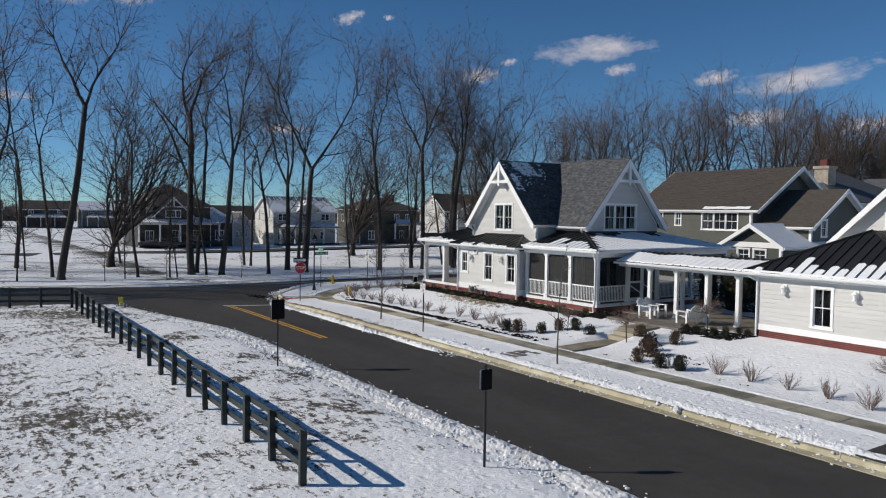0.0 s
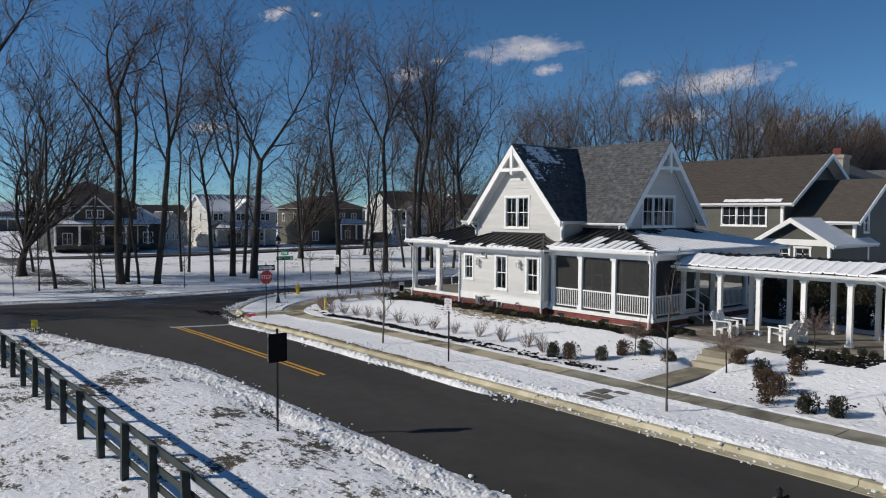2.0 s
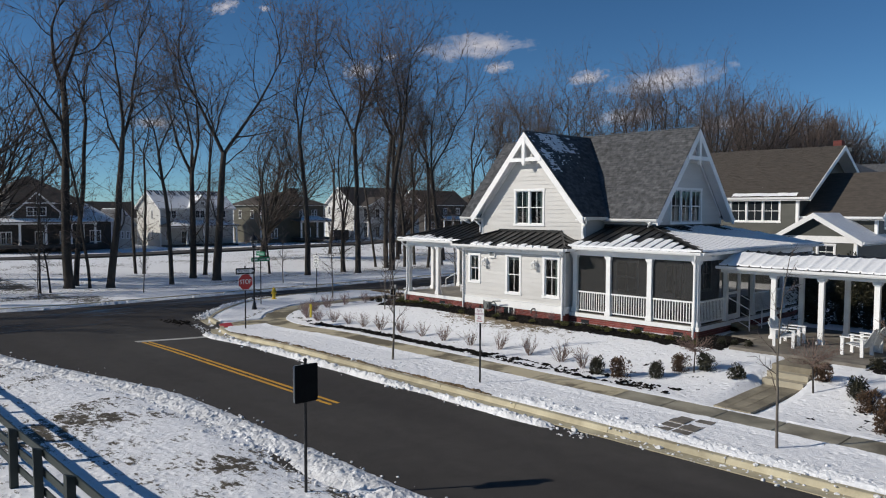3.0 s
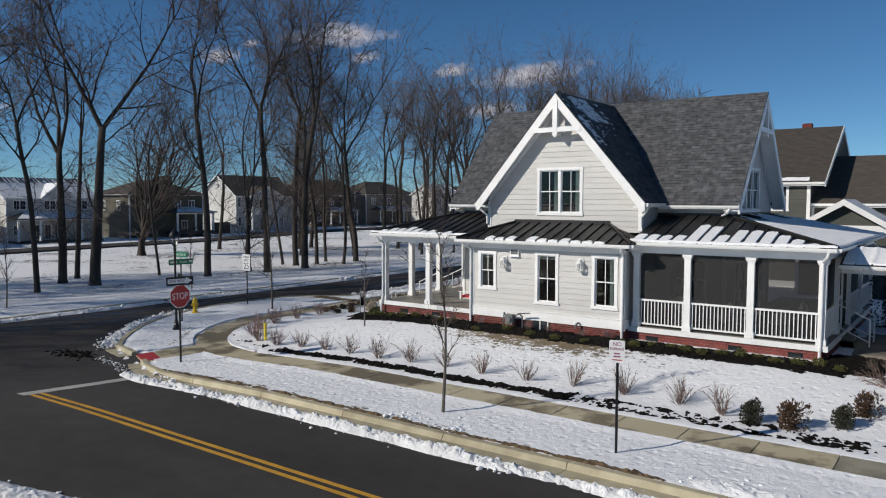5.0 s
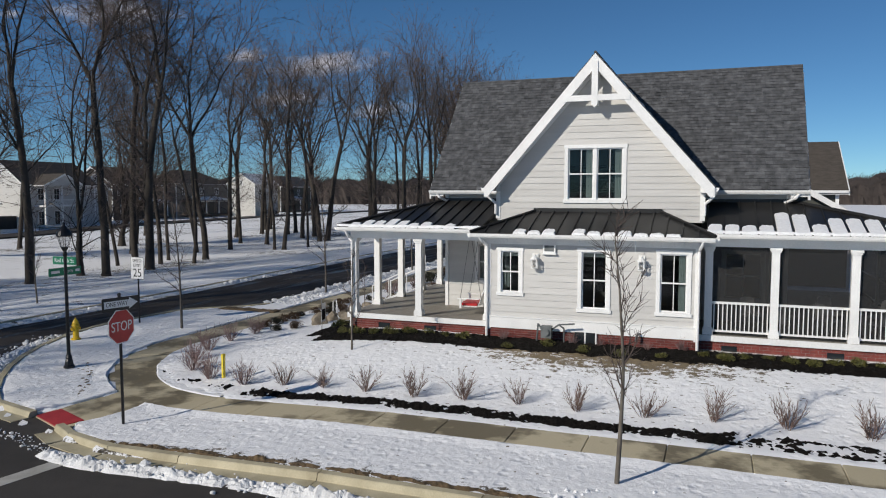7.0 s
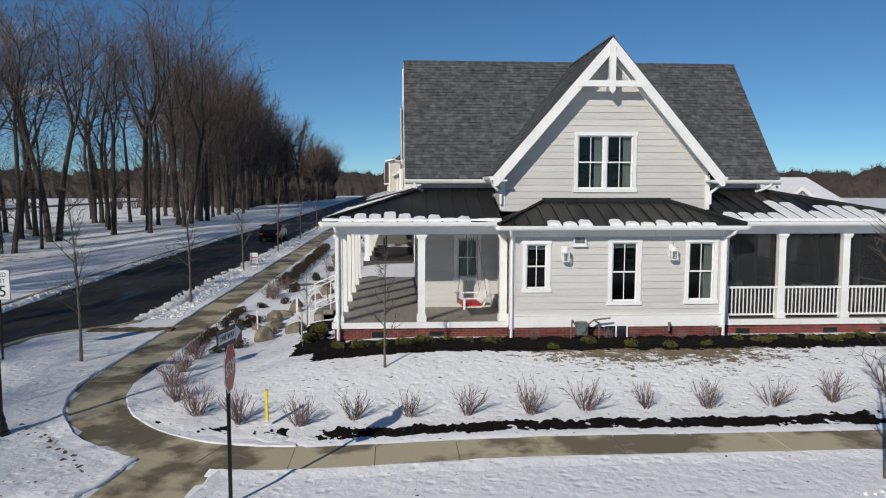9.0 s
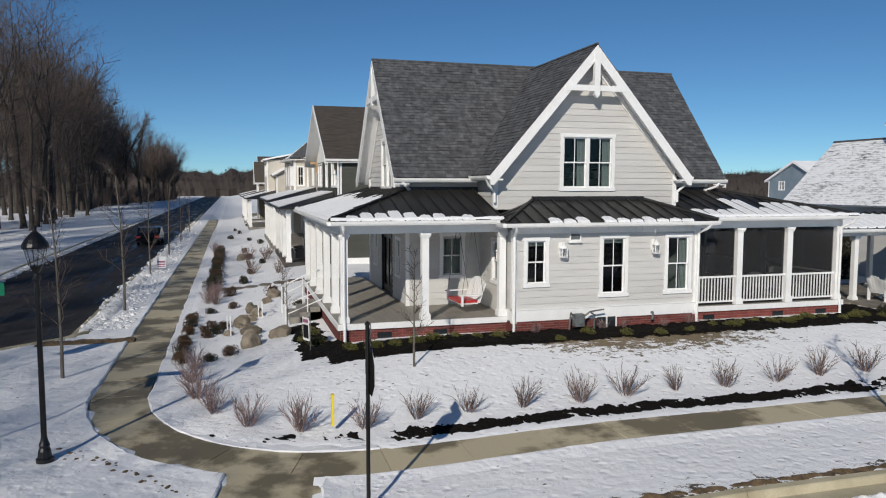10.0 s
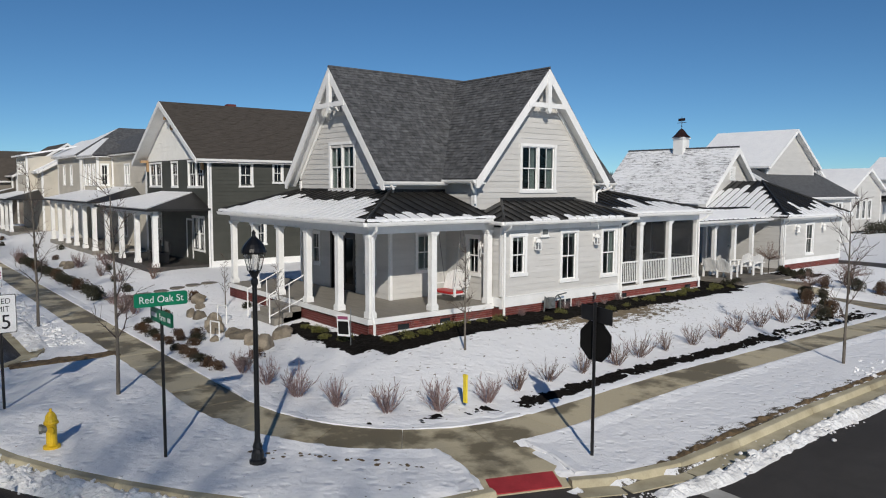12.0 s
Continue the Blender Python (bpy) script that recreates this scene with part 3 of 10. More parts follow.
def seamed(parent, a, b, height, up, inset0, inset1, snow=None, panel=0.42, seed=0, lip=True, name="roof_slope"):
    """Standing-seam metal slope: eave a-b, in-plane way up, hips taking inset0 and inset1 off its ends; every panel is a piece.
    snow(k): how far up the panel at k (0..1 along the eave) its tongue of snow reaches, in metres."""
    a, b, up = Vector(a), Vector(b), Vector(up).normalized()
    along, L = (b - a).normalized(), (b - a).length
    n = along.cross(up).normalized()
    if n.z < 0:
        n = -n
    def top(s):
        h = height
        if inset0 > 0:
            h = min(h, height * s / inset0)
        if inset1 > 0:
            h = min(h, height * (L - s) / inset1)
        return max(h, 0.0)
    def at(s, h, d=0.0):
        return a + along * s + up * h + n * d
    marks = sorted({0.0, L, inset0, L - inset1})
    s = Shape()
    s.prism([at(q, 0, -0.02) for q in (0.0, L)] + [at(q, top(q), -0.02) for q in reversed(marks) if top(q) > 0.01], -n * 0.08)
    deck = put(name, s, METAL_ROOF, parent)
    rng = random.Random(seed)
    count = max(2, round(L / panel))
    w = L / count
    snowy = Shape()
    for i in range(count):
        s0, s1 = i * w, (i + 1) * w
        kinks = [m for m in (inset0, L - inset1) if s0 < m < s1]
        outline = [(s0, 0), (s1, 0)] + [(q, top(q)) for q in sorted([s0, s1, *kinks], reverse=True)]
        m = Shape()
        m.prism([at(q, h, -0.018) for q, h in outline], n * 0.018)
        if top(s0) > 0.05:
            m.prism([at(s0 - 0.014, 0), at(s0 + 0.014, 0), at(s0 + 0.014, top(s0)), at(s0 - 0.014, top(s0))], n * 0.045)
        put("roof_panel", m, METAL_ROOF, deck)
        if snow:
            k = (i + 0.5) / count
            reach = min(snow(k) * (rng.uniform(0.45, 1.4) if snow(k) < 1.9 else rng.uniform(0.8, 1.15)) * (rng.random() > (0.16 if snow(k) < 1.2 else 0.0)), max(0.0, min(top(s0), top(s1)) - 0.05))
            lo = -0.05
            if reach > 0.12:
                e0, e1 = s0 + 0.02, s1 - 0.02
                full = reach > max(top(s0), top(s1)) - 0.12
                pts = []
                steps = 9
                for j in range(steps + 1):
                    q = j / steps
                    round_off = 0.0 if full else 0.16 * (1 - math.sqrt(max(0.0, 1 - (2 * q - 1) ** 2)))
                    pts.append((e1 + (e0 - e1) * q, reach - round_off - rng.uniform(0, 0.07)))
                side = 0.03
                base = [at(e0, lo), at(e1, lo)] + [at(q, max(h, 0.05)) for q, h in pts]
                crest = [at(e0 + side, lo + 0.02, 0.06), at(e1 - side, lo + 0.02, 0.06)] + [at(min(max(q, e0 + side), e1 - side), max(h - 0.03, 0.06), 0.05) for q, h in pts]
                c = len(base)
                snowy.add(base + crest, [tuple(range(c, 2 * c))] + [(j, (j + 1) % c, c + (j + 1) % c, c + j) for j in range(c)])
    if snow and lip:
        # the rounded roll of snow that hangs over the gutter
        n_seg = max(4, int(L / 0.14))
        prev = None
        for i in range(n_seg + 1):
            q = L * i / n_seg
            thick = 0.055 + 0.03 * noise.noise(Vector((q * 2.1, seed * 3.7, 0.0)))
            ring = [at(q, 0.02 + thick * 1.2 * math.cos(t), 0.02 + thick * math.sin(t)) for t in [math.pi * (0.0 + j / 5) for j in range(6)]]
            if prev:
                f = len(snowy.v)
                snowy.add(prev + ring, [(j, j + 1, 7 + j, 6 + j) for j in range(5)])
            prev = ring
    if snowy.f:
        SNOW_ON_ROOF.append((snowy, seed))
    return deck


def gutter(parent, p0, p1, out, size=0.11):
    p0, p1, out = Vector(p0), Vector(p1), Vector(out)
    up = Vector((0, 0, 1))
    prof = [(0, 0), (0.07, 0), (0.1, 0.05), (0.11, size), (0, size)]
    s = Shape()
    s.prism([p0 + out * x + up * z for x, z in prof], p1 - p0)
    return put("gutter", s, WHITE, parent)


def downspout(parent, pts, r=0.042):
    s = Shape()
    for p, q in zip(pts, pts[1:]):
        s.tube(p, q, r, r, 8)
    return put("downspout", s, WHITE, parent)


def post(parent, x, y, z0, z1, w=0.2, base=0.16):
    h, s = w / 2, Shape()
    s.box(x - h, y - h, z0, x + h, y + h, z1)
    for g, lo, hi in ((0.035, z0, z0 + base), (0.02, z0 + base, z0 + base + 0.03), (0.03, z1 - 0.12, z1 - 0.07), (0.05, z1 - 0.07, z1)):
        s.box(x - h - g, y - h - g, lo + 0.001, x + h + g, y + h + g, hi)
    return put("post", s, WHITE, parent)


BALUSTER = {}


def railing(parent, p0, p1, z, height=0.92, gap=0.112):
    """Two rails with square balusters, each baluster a piece."""
    p0, p1 = Vector((*p0, z)), Vector((*p1, z))
    d = (p1 - p0).normalized()
    side = Vector((-d.y, d.x, 0))
    s = Shape()
    for lo, hi, w in ((0.08, 0.13, 0.03), (height - 0.06, height, 0.04)):
        s.prism([p0 + side * w + Vector((0, 0, lo)), p0 - side * w + Vector((0, 0, lo)), p0 - side * w + Vector((0, 0, hi)), p0 + side * w + Vector((0, 0, hi))], p1 - p0)
    r = put("railing", s, WHITE, parent)
    key = round(height, 2)
    if key not in BALUSTER:
        b = Shape()
        b.box(-0.014, -0.014, 0.13, 0.014, 0.014, height - 0.06)
        BALUSTER[key] = b.data("baluster", WHITE)
    n = int((p1 - p0).length / gap)
    for i in range(n):
        o = put("baluster", BALUSTER[key], None, r)
        o.location = p0.lerp(p1, (i + 0.5) / n)
    return r


def smoothstep(a, b, x):
    k = min(1.0, max(0.0, (x - a) / (b - a)))
    return k * k * (3 - 2 * k)


# ---- ground, roads, kerbs, pavements ----
def corner_line(a, out=0.0):
    """A point of the kerb round the street corner, and so many metres outside it."""
    return 28 - (9.4 + out) * max(0.0, math.cos(a)) ** 1.25, 46.95 + (7.1 + out) * math.sin(a) ** 1.25


def lot_edge(x):
    """The kerb line of the street beside the wood: an easy bend at the corner, and a parking bay farther on."""
    if x < 28:
        return 46.95 + 7.1 * max(0.0, 1 - ((28 - x) / 9.4) ** 1.6) ** 0.625
    return 54.05 - 0.25 * smoothstep(28, 31, x) - 2.5 * smoothstep(31.3, 34.4, x)


def lot_depth(x, y):
    """Metres inside the corner lots' kerb."""
    if y < 46.95:
        return x - (17.75 + 0.85 * smoothstep(43.4, 47.6, y))
    if x > 28:
        return lot_edge(x) - y
    return 7.6 * (1 - (max(0.0, (28 - x) / 9.4) ** 1.6 + ((y - 46.95) / 7.1) ** 1.6) ** 0.625)


def far_edge(x):
    return 57.5 + 0.8 * smoothstep(30, 60, x) + max(0.0, 14 - x) * 0.3


def field_depth(x, y):
    """Metres inside the fenced field's ragged edge."""
    lx = 11.25 - 2.6 * smoothstep(33, 47, y)
    ny = 49.6 + max(0.0, 5 - x) * 0.28
    a, b = lx - x, ny - y
    return min(a, b) - max(0.0, 1.6 - abs(a - b)) ** 2 * 0.25


def yard_rise(x, y):
    a, b = x - 22.2, 47.6 - y
    d = min(a, b) - max(0.0, 3.0 - abs(a - b)) ** 2 * 0.12
    return 0.58 * smoothstep(0.0, 5.2, d) * smoothstep(9.5, 12.5, y)


def corner_dip(x, y):
    """The crossing at the street corner lies a little lower."""
    return 0.15 * (1 - smoothstep(2.0, 7.5, math.hypot(x - 19.5, y - 46.3)))


def road_height(x, y):
    return ROAD_Z - corner_dip(x, y)


def ground_height(x, y):
    return level_height(x, y) - corner_dip(x, y)


def level_height(x, y):
    wob = noise.noise(Vector((x * 0.35, y * 0.35, 0.0)))
    fine = noise.noise(Vector((x * 1.7, y * 1.7, 4.0)))
    d = lot_depth(x, y)
    if d > 0:
        z = yard_rise(x, y) + 0.012 * fine - 0.012
        if 21.6 < x < 25.2 and 22.1 < y < 23.35:
            z = -0.07
        elif 25.1 < x < 27.2 and 22.1 < y < 23.35:
            z -= 0.2
        if d > 2.4 and not (20.2 < x < 22.3 or 47.6 < y < 49.7):
            z += 0.02 * wob
        if (20.6 < x < 21.5 and y < 44.1) or (48.32 < y < 49.55 and x > 26.1):
            z -= 0.11
        if 45.6 < y < 48.4 and x < 20 and d < 0.42:
            z -= 0.2
        elif 45.2 < y < 48.2 and x < 21.4:
            q = (x - 21.12) * 0.3 + (y - 46.7)
            r = (x - 20.58) * 0.3 + (y - 45.2)
            if q < 0 and r > 0:
                z -= 0.16 * smoothstep(0, 0.25, -q) * smoothstep(0, 0.25, r)
        rr = math.hypot(x - 26.12, y - 44.02)
        if x < 26.12 and y > 44.02 and 4.3 < rr < 5.55:
            z -= 0.11
        return z if d > 0.1 else -0.03
    f = field_depth(x, y)
    if f > -1.2:
        e = f + 0.55 * wob + 0.3 * fine
        return -0.17 + 0.17 * smoothstep(-0.4, 1.5, e) + 0.03 * fine * smoothstep(0.5, 2, f) + 0.04 * wob * smoothstep(1, 5, f)
    g = y - far_edge(x)
    if g > 0:
        # the wood stands in a shallow dip that runs out along the street
        dip = (0.75 + 0.2 * smoothstep(18, 32, x)) * (1 - 0.85 * smoothstep(80, 97, x) * (1 - smoothstep(90, 110, y)))
        return -0.03 + 0.06 * smoothstep(0, 2, g) + 0.05 * wob * smoothstep(1, 6, g) - dip * smoothstep(1.5, 13, g) + 0.2 * smoothstep(18, 40, g)
    return -0.24


def grid_steps(lo, hi, fine_lo, fine_hi, fine):
    out = list(np.arange(fine_lo, fine_hi + 1e-6, fine))
    step, v = fine, fine_hi
    while v < hi:
        step = min(step * 1.22, 250)
        v += step
        out.append(v)
    step, v = fine, fine_lo
    while v > lo:
        step = min(step * 1.22, 250)
        v -= step
        out.insert(0, v)
    return out


def sheet(xs, ys, height):
    s = Shape()
    nx = len(xs)
    s.v = [(x, y, height(x, y)) for y in ys for x in xs]
    s.f = [(j * nx + i, j * nx + i + 1, (j + 1) * nx + i + 1, (j + 1) * nx + i) for j in range(len(ys) - 1) for i in range(nx - 1)]
    return s


g = put("ground", sheet(grid_steps(-2500, 2500, 0, 44, 0.27), grid_steps(-2500, 2500, -1, 62, 0.27), ground_height), GROUND, smooth=True)
tagged(g, "thin trodden snow over dormant brown turf", "ground", kind="structure")

ROAD_Z = -0.12
s = sheet([8.5, 10.0, 11.5] + [12.0 + 0.5 * i for i in range(13)] + [18.2, 18.7, 19.2, 19.7, 20.2], [-200, -40, 0, 20, 36] + [38 + 0.5 * i for i in range(25)], lambda x, y: road_height(x, y))
tagged(put("road", s, ASPHALT, smooth=True), "dark worn asphalt side street", "road", kind="structure")
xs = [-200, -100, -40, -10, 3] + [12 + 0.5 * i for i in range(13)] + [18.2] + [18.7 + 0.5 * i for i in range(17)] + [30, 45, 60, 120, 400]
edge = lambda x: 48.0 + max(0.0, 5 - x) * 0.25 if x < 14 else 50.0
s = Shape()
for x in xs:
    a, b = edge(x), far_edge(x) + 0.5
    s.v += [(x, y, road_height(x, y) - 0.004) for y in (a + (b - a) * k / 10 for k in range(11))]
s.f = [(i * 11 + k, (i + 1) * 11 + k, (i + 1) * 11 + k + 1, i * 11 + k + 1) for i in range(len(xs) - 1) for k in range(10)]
tagged(put("road", s, ASPHALT_SHADE_DAMP, smooth=True), "asphalt street beside the wood, tree shade in its dark colour", "road", kind="structure")
s = Shape()
s.box(18.0, 4.6, -0.2, 110, 8.8, 0.03)
tagged(put("road", s, ASPHALT), "narrow asphalt lane behind the garage", "road", kind="structure")
s = Shape()
bend = [(-120, 109), (40, 109), (75, 114), (105, 124), (150, 129), (300, 129)]
for (xa, ya), (xb, yb) in zip(bend, bend[1:]):
    s.prism([(xa, ya, -0.52), (xb, yb, -0.52), (xb, yb + 5.5, -0.52), (xa, ya + 5.5, -0.52)], (0, 0, -0.3))
tagged(put("road", s, ASPHALT), "asphalt street beyond the wood", "road", kind="structure")
s = Shape()
s.prism([(-34, 84, -0.62), (-24, 82, -0.62), (14, 109, -0.52), (4, 110, -0.52)], (0, 0, -0.3))
tagged(put("road", s, ASPHALT), "asphalt branch of the far street", "road", kind="structure")

for x in (14.28, 14.52):
    s = Shape()
    s.box(x - 0.055, 30.8, ROAD_Z - 0.02, x + 0.055, 40.0, ROAD_Z + 0.004)
    for k in range(9):
        ya, yb = 40.0 + 0.48 * k, 40.0 + 0.48 * (k + 1)
        s.prism([(x - 0.055, ya, road_height(x, ya) + 0.004), (x + 0.055, ya, road_height(x, ya) + 0.004), (x + 0.055, yb, road_height(x, yb) + 0.004), (x - 0.055, yb, road_height(x, yb) + 0.004)], (0, 0, -0.02))
    tagged(put("road_line", s, YELLOW), "yellow painted centre line on the asphalt", "road marking", "centre lines", "structure")
s = Shape()
for k in range(8):
    pts = [(14.1 + 3.3 * u, 44.35 - 0.35 * u + v) for u, v in ((k / 8, 0), ((k + 1) / 8, 0), ((k + 1) / 8, 0.4), (k / 8, 0.4))]
    s.prism([(x, y, road_height(x, y) + 0.005) for x, y in pts], (0, 0, -0.02))
tagged(put("road_line", s, LINE), "worn white stop line across the lane", "road marking", kind="structure")


def kerb_run(path, label, skip=()):
    root = thing("kerb", label, "kerb", kind="structure")
    for i, (p, q) in enumerate(zip(path, path[1:])):
        if i in skip:
            continue
        p, q = Vector((*p, 0)), Vector((*q, 0))
        d = (q - p).normalized()
        out = Vector((-d.y, d.x, 0))
        prof = [(-0.17, 0.02), (-0.02, 0.02), (0.0, 0.005), (0.045, -0.105), (0.42, -0.1), (0.42, -0.3), (-0.17, -0.3)]
        s = Shape()
        gap = d * 0.008
        p.z, q.z = -corner_dip(p.x, p.y), -corner_dip(q.x, q.y)
        s.prism([p + gap + out * a + Vector((0, 0, z)) for a, z in prof], q - p - 2 * gap)
        put("kerb_stone", s, KERB, root)
    return root


path = [(17.75, y) for y in np.arange(-30, 42.1, 3.0)] + [(17.82, 43.8), (18.15, 45.2), (18.52, 45.95), (18.98, 47.25)]
path += [corner_line(a) for a in np.linspace(0.36, math.pi / 2, 10)]
path += [(float(x), lot_edge(x)) for x in [29.6, 31.2, 31.9, 32.5, 33.1, 33.7, 34.4] + list(np.arange(37.4, 140, 3.0))]
kerb_run(path, "pale yellowish concrete kerb with a gutter pan", [i for i, (px, py) in enumerate(path) if 45.9 < py < 46.6 and px < 19])
kerb_run([(x, far_edge(x) + 0.25) for x in np.arange(140, 0, -4.0)], "low concrete kerb along the wood")

side = thing("pavement", "damp tan concrete pavement in square slabs", "pavement", kind="structure")
SLABS = {}


def slab(x0, y0, x1, y1, down=0.0):
    if down > 0.003:
        # slabs by the crossing lie aslant
        s = Shape()
        s.prism([(px, py, -0.025 - corner_dip(px, py)) for px, py in ((x0, y0 + 0.006), (x1, y0 + 0.006), (x1, y1 - 0.006), (x0, y1 - 0.006))], (0, 0, -0.14))
        put("slab", s, CONCRETE, side)
        return
    damp = y1 < 27 and x1 < 22
    key = (round(x1 - x0, 2), round(y1 - y0, 2), damp)
    if key not in SLABS:
        s, (w, h, wet), b = Shape(), key, 0.02
        v = [(0.006, 0.006, -0.12), (w - 0.006, 0.006, -0.12), (w - 0.006, h - 0.006, -0.12), (0.006, h - 0.006, -0.12),
             (0.006, 0.006, 0.008), (w - 0.006, 0.006, 0.008), (w - 0.006, h - 0.006, 0.008), (0.006, h - 0.006, 0.008),
             (b, b, 0.02), (w - b, b, 0.02), (w - b, h - b, 0.02), (b, h - b, 0.02)]
        s.add(v, [(0, 1, 5, 4), (1, 2, 6, 5), (2, 3, 7, 6), (3, 0, 4, 7), (4, 5, 9, 8), (5, 6, 10, 9), (6, 7, 11, 10), (7, 4, 8, 11), (8, 9, 10, 11)])
        SLABS[key] = s.data("slab", CONCRETE_WET if wet else CONCRETE)
    put("slab", SLABS[key], None, side).location = (x0, y0, -0.045 - down)


for i in range(36):
    y = 44.02 - 1.52 * (i + 1)
    if y + 1.52 < 8.9 and y > 3.2:
        continue
    slab(20.42, y, 21.65, y + 1.52, corner_dip(21.0, y + 0.76))
for i in range(60):
    slab(26.12 + 1.52 * i, 48.49, 26.12 + 1.52 * (i + 1), 49.72, corner_dip(26.9 + 1.52 * i, 49.1))
CX, CY, RI, RO = 26.12, 44.02, 4.47, 5.7
for k in range(5):
    a0, a1 = math.pi - k * math.pi / 10 - 0.0015, math.pi - (k + 1) * math.pi / 10 + 0.0015
    plan = [(CX + RO * math.cos(a), CY + RO * math.sin(a)) for a in np.linspace(a0, a1, 5)] + [(CX + RI * math.cos(a), CY + RI * math.sin(a)) for a in np.linspace(a1, a0, 5)]
    pts = [(px, py, -0.025 - corner_dip(px, py)) for px, py in plan]
    s = Shape()
    s.prism(pts, (0, 0, -0.14))
    put("slab", s, CONCRETE, side)
for plan in (((20.66, 45.2, -0.02), (21.24, 46.75, -0.02), (20.0, 46.95, -0.03), (19.7, 47.02, -0.05), (19.12, 45.55, -0.05), (19.5, 45.4, -0.03)), ((19.12, 45.55, -0.05), (19.7, 47.02, -0.05), (19.12, 47.3, -0.1), (18.56, 45.92, -0.1))):
    s = Shape()
    s.prism([(px, py, pz - corner_dip(px, py)) for px, py, pz in plan], (0, 0, -0.14))
    put("slab", s, CONCRETE, side, "concrete crossing ramp")
s = Shape()
s.prism([(px, py, pz - corner_dip(px, py)) for px, py, pz in ((18.64, 46.05, -0.08), (19.12, 45.78, -0.036), (19.58, 46.96, -0.036), (19.1, 47.2, -0.08))], (0, 0, -0.08))
pad = put("red_pad", s, RED_PAD)
tagged(pad, "red tactile warning pad at the crossing ramp", "warning pad")
# path from the front steps and the garden path with its two steps
def path_z(x):
    return 0.01 + 0.05 * smoothstep(21.7, 24.5, x)


for i in range(7):
    for j in range(3):
        xa, xb = 21.68 + 0.47 * i + 0.006, 21.68 + 0.47 * (i + 1) - 0.006
        ya, yb = 22.2 + 0.35 * j + 0.006, 22.2 + 0.35 * (j + 1) - 0.006
        s = Shape()
        s.add([(xa, ya, path_z(xa) - 0.3), (xb, ya, path_z(xb) - 0.3), (xb, yb, path_z(xb) - 0.3), (xa, yb, path_z(xa) - 0.3), (xa, ya, path_z(xa)), (xb, ya, path_z(xb)), (xb, yb, path_z(xb)), (xa, yb, path_z(xa))],
              [(0, 3, 2, 1), (4, 5, 6, 7), (0, 1, 5, 4), (1, 2, 6, 5), (2, 3, 7, 6), (3, 0, 4, 7)])
        put("paver", s, PATHSTONE, side)
steps = thing("garden_steps", "low tan concrete steps up to the terrace", "steps")
for i in range(3):
    s = Shape()
    s.box(24.97 + 0.36 * i, 22.12, 0.0, 27.08 if i == 2 else 25.32 + 0.36 * i, 23.33, 0.24 + 0.17 * i)
    put("step", s, PATHSTONE if i == 2 else STEP, steps)
for i in range(4):
    for j in range(2):
        s = Shape()
        s.box(18.6 + 0.42 * i, 22.4 + 0.5 * j, -0.1, 18.95 + 0.42 * i, 22.82 + 0.5 * j, 0.002 + 0.014 * math.sin(i * 2.1 + j * 4.0))
        put("paver", s, PAVER, side)
s = Shape()
s.box(27.1, 21.1, 0.3, 33.5, 25.4, 0.66)
s.box(28.95, 18.5, 0.3, 33.5, 21.1, 0.66)
s.box(29.4, 25.4, 0.3, 33.5, 26.6, 0.66)
tagged(put("terrace", s, PAVER), "grey concrete terrace under the breezeway", "terrace", kind="structure")


def snow_lip(line, label, seed=0.0, width=0.5, high=0.03):
    """The edge of the snow blanket standing over the pavement; it lies to the left of the line's way."""
    s, step, pts = Shape(), 0.11, []
    for p, q in zip(line, line[1:]):
        p, q = Vector((*p, 0)), Vector((*q, 0))
        k = max(1, int((q - p).length / step))
        pts += [p + (q - p) * (i / k) for i in range(k)]
    pts.append(Vector((*line[-1], 0)))
    n = len(pts)
    for i, c in enumerate(pts):
        d = (pts[min(n - 1, i + 2)] - pts[max(0, i - 2)]).normalized()
        out = Vector((-d.y, d.x, 0))
        w = 0.045 * noise.noise(Vector((c.x * 1.1, c.y * 1.1, seed))) + 0.035 * noise.noise(Vector((c.x * 4.5, c.y * 4.5, seed)))
        h = high + 0.02 * noise.noise(Vector((c.x * 2.3, c.y * 2.3, seed + 3))) - corner_dip(c.x, c.y)
        a, b, e = c + out * w, c + out * (w + 0.03), c + out * width
        s.v += [(a.x, a.y, -0.06 - corner_dip(c.x, c.y)), (a.x, a.y, h - 0.02), (b.x, b.y, h), (e.x, e.y, ground_height(e.x, e.y) - 0.015)]
    s.f = [(4 * i + j, 4 * i + 4 + j, 4 * i + 5 + j, 4 * i + 1 + j) for i in range(n - 1) for j in range(3)]
    tagged(put("snow_edge", s, GROUND, smooth=False), label, "snow", kind="structure")


EDGE = "clean edge of the snow blanket beside the pavement"
arc = lambda r, a0, a1, n: [(CX + r * math.cos(a), CY + r * math.sin(a)) for a in np.linspace(a0, a1, n)]
snow_lip([(20.42, -6.0), (20.42, 3.2)], EDGE, 1)
snow_lip([(20.42, 8.9), (20.42, 44.0)] + arc(RO, math.pi, math.pi - 0.235, 8), EDGE, 1)
snow_lip([(19.25, 47.4), (20.0, 47.0), (21.15, 46.78)], EDGE, 4, 0.4)
snow_lip([(20.55, 45.18), (19.5, 45.36), (18.75, 45.6)], EDGE, 5, 0.4)
snow_lip(arc(RO, math.pi - 0.53, math.pi / 2, 24) + [(32.3, 49.72)], EDGE, 2)
snow_lip([(32.8, 49.72), (90.0, 49.72)], EDGE, 2)
snow_lip([(21.65, 3.2), (21.65, -6.0)], EDGE, 3)
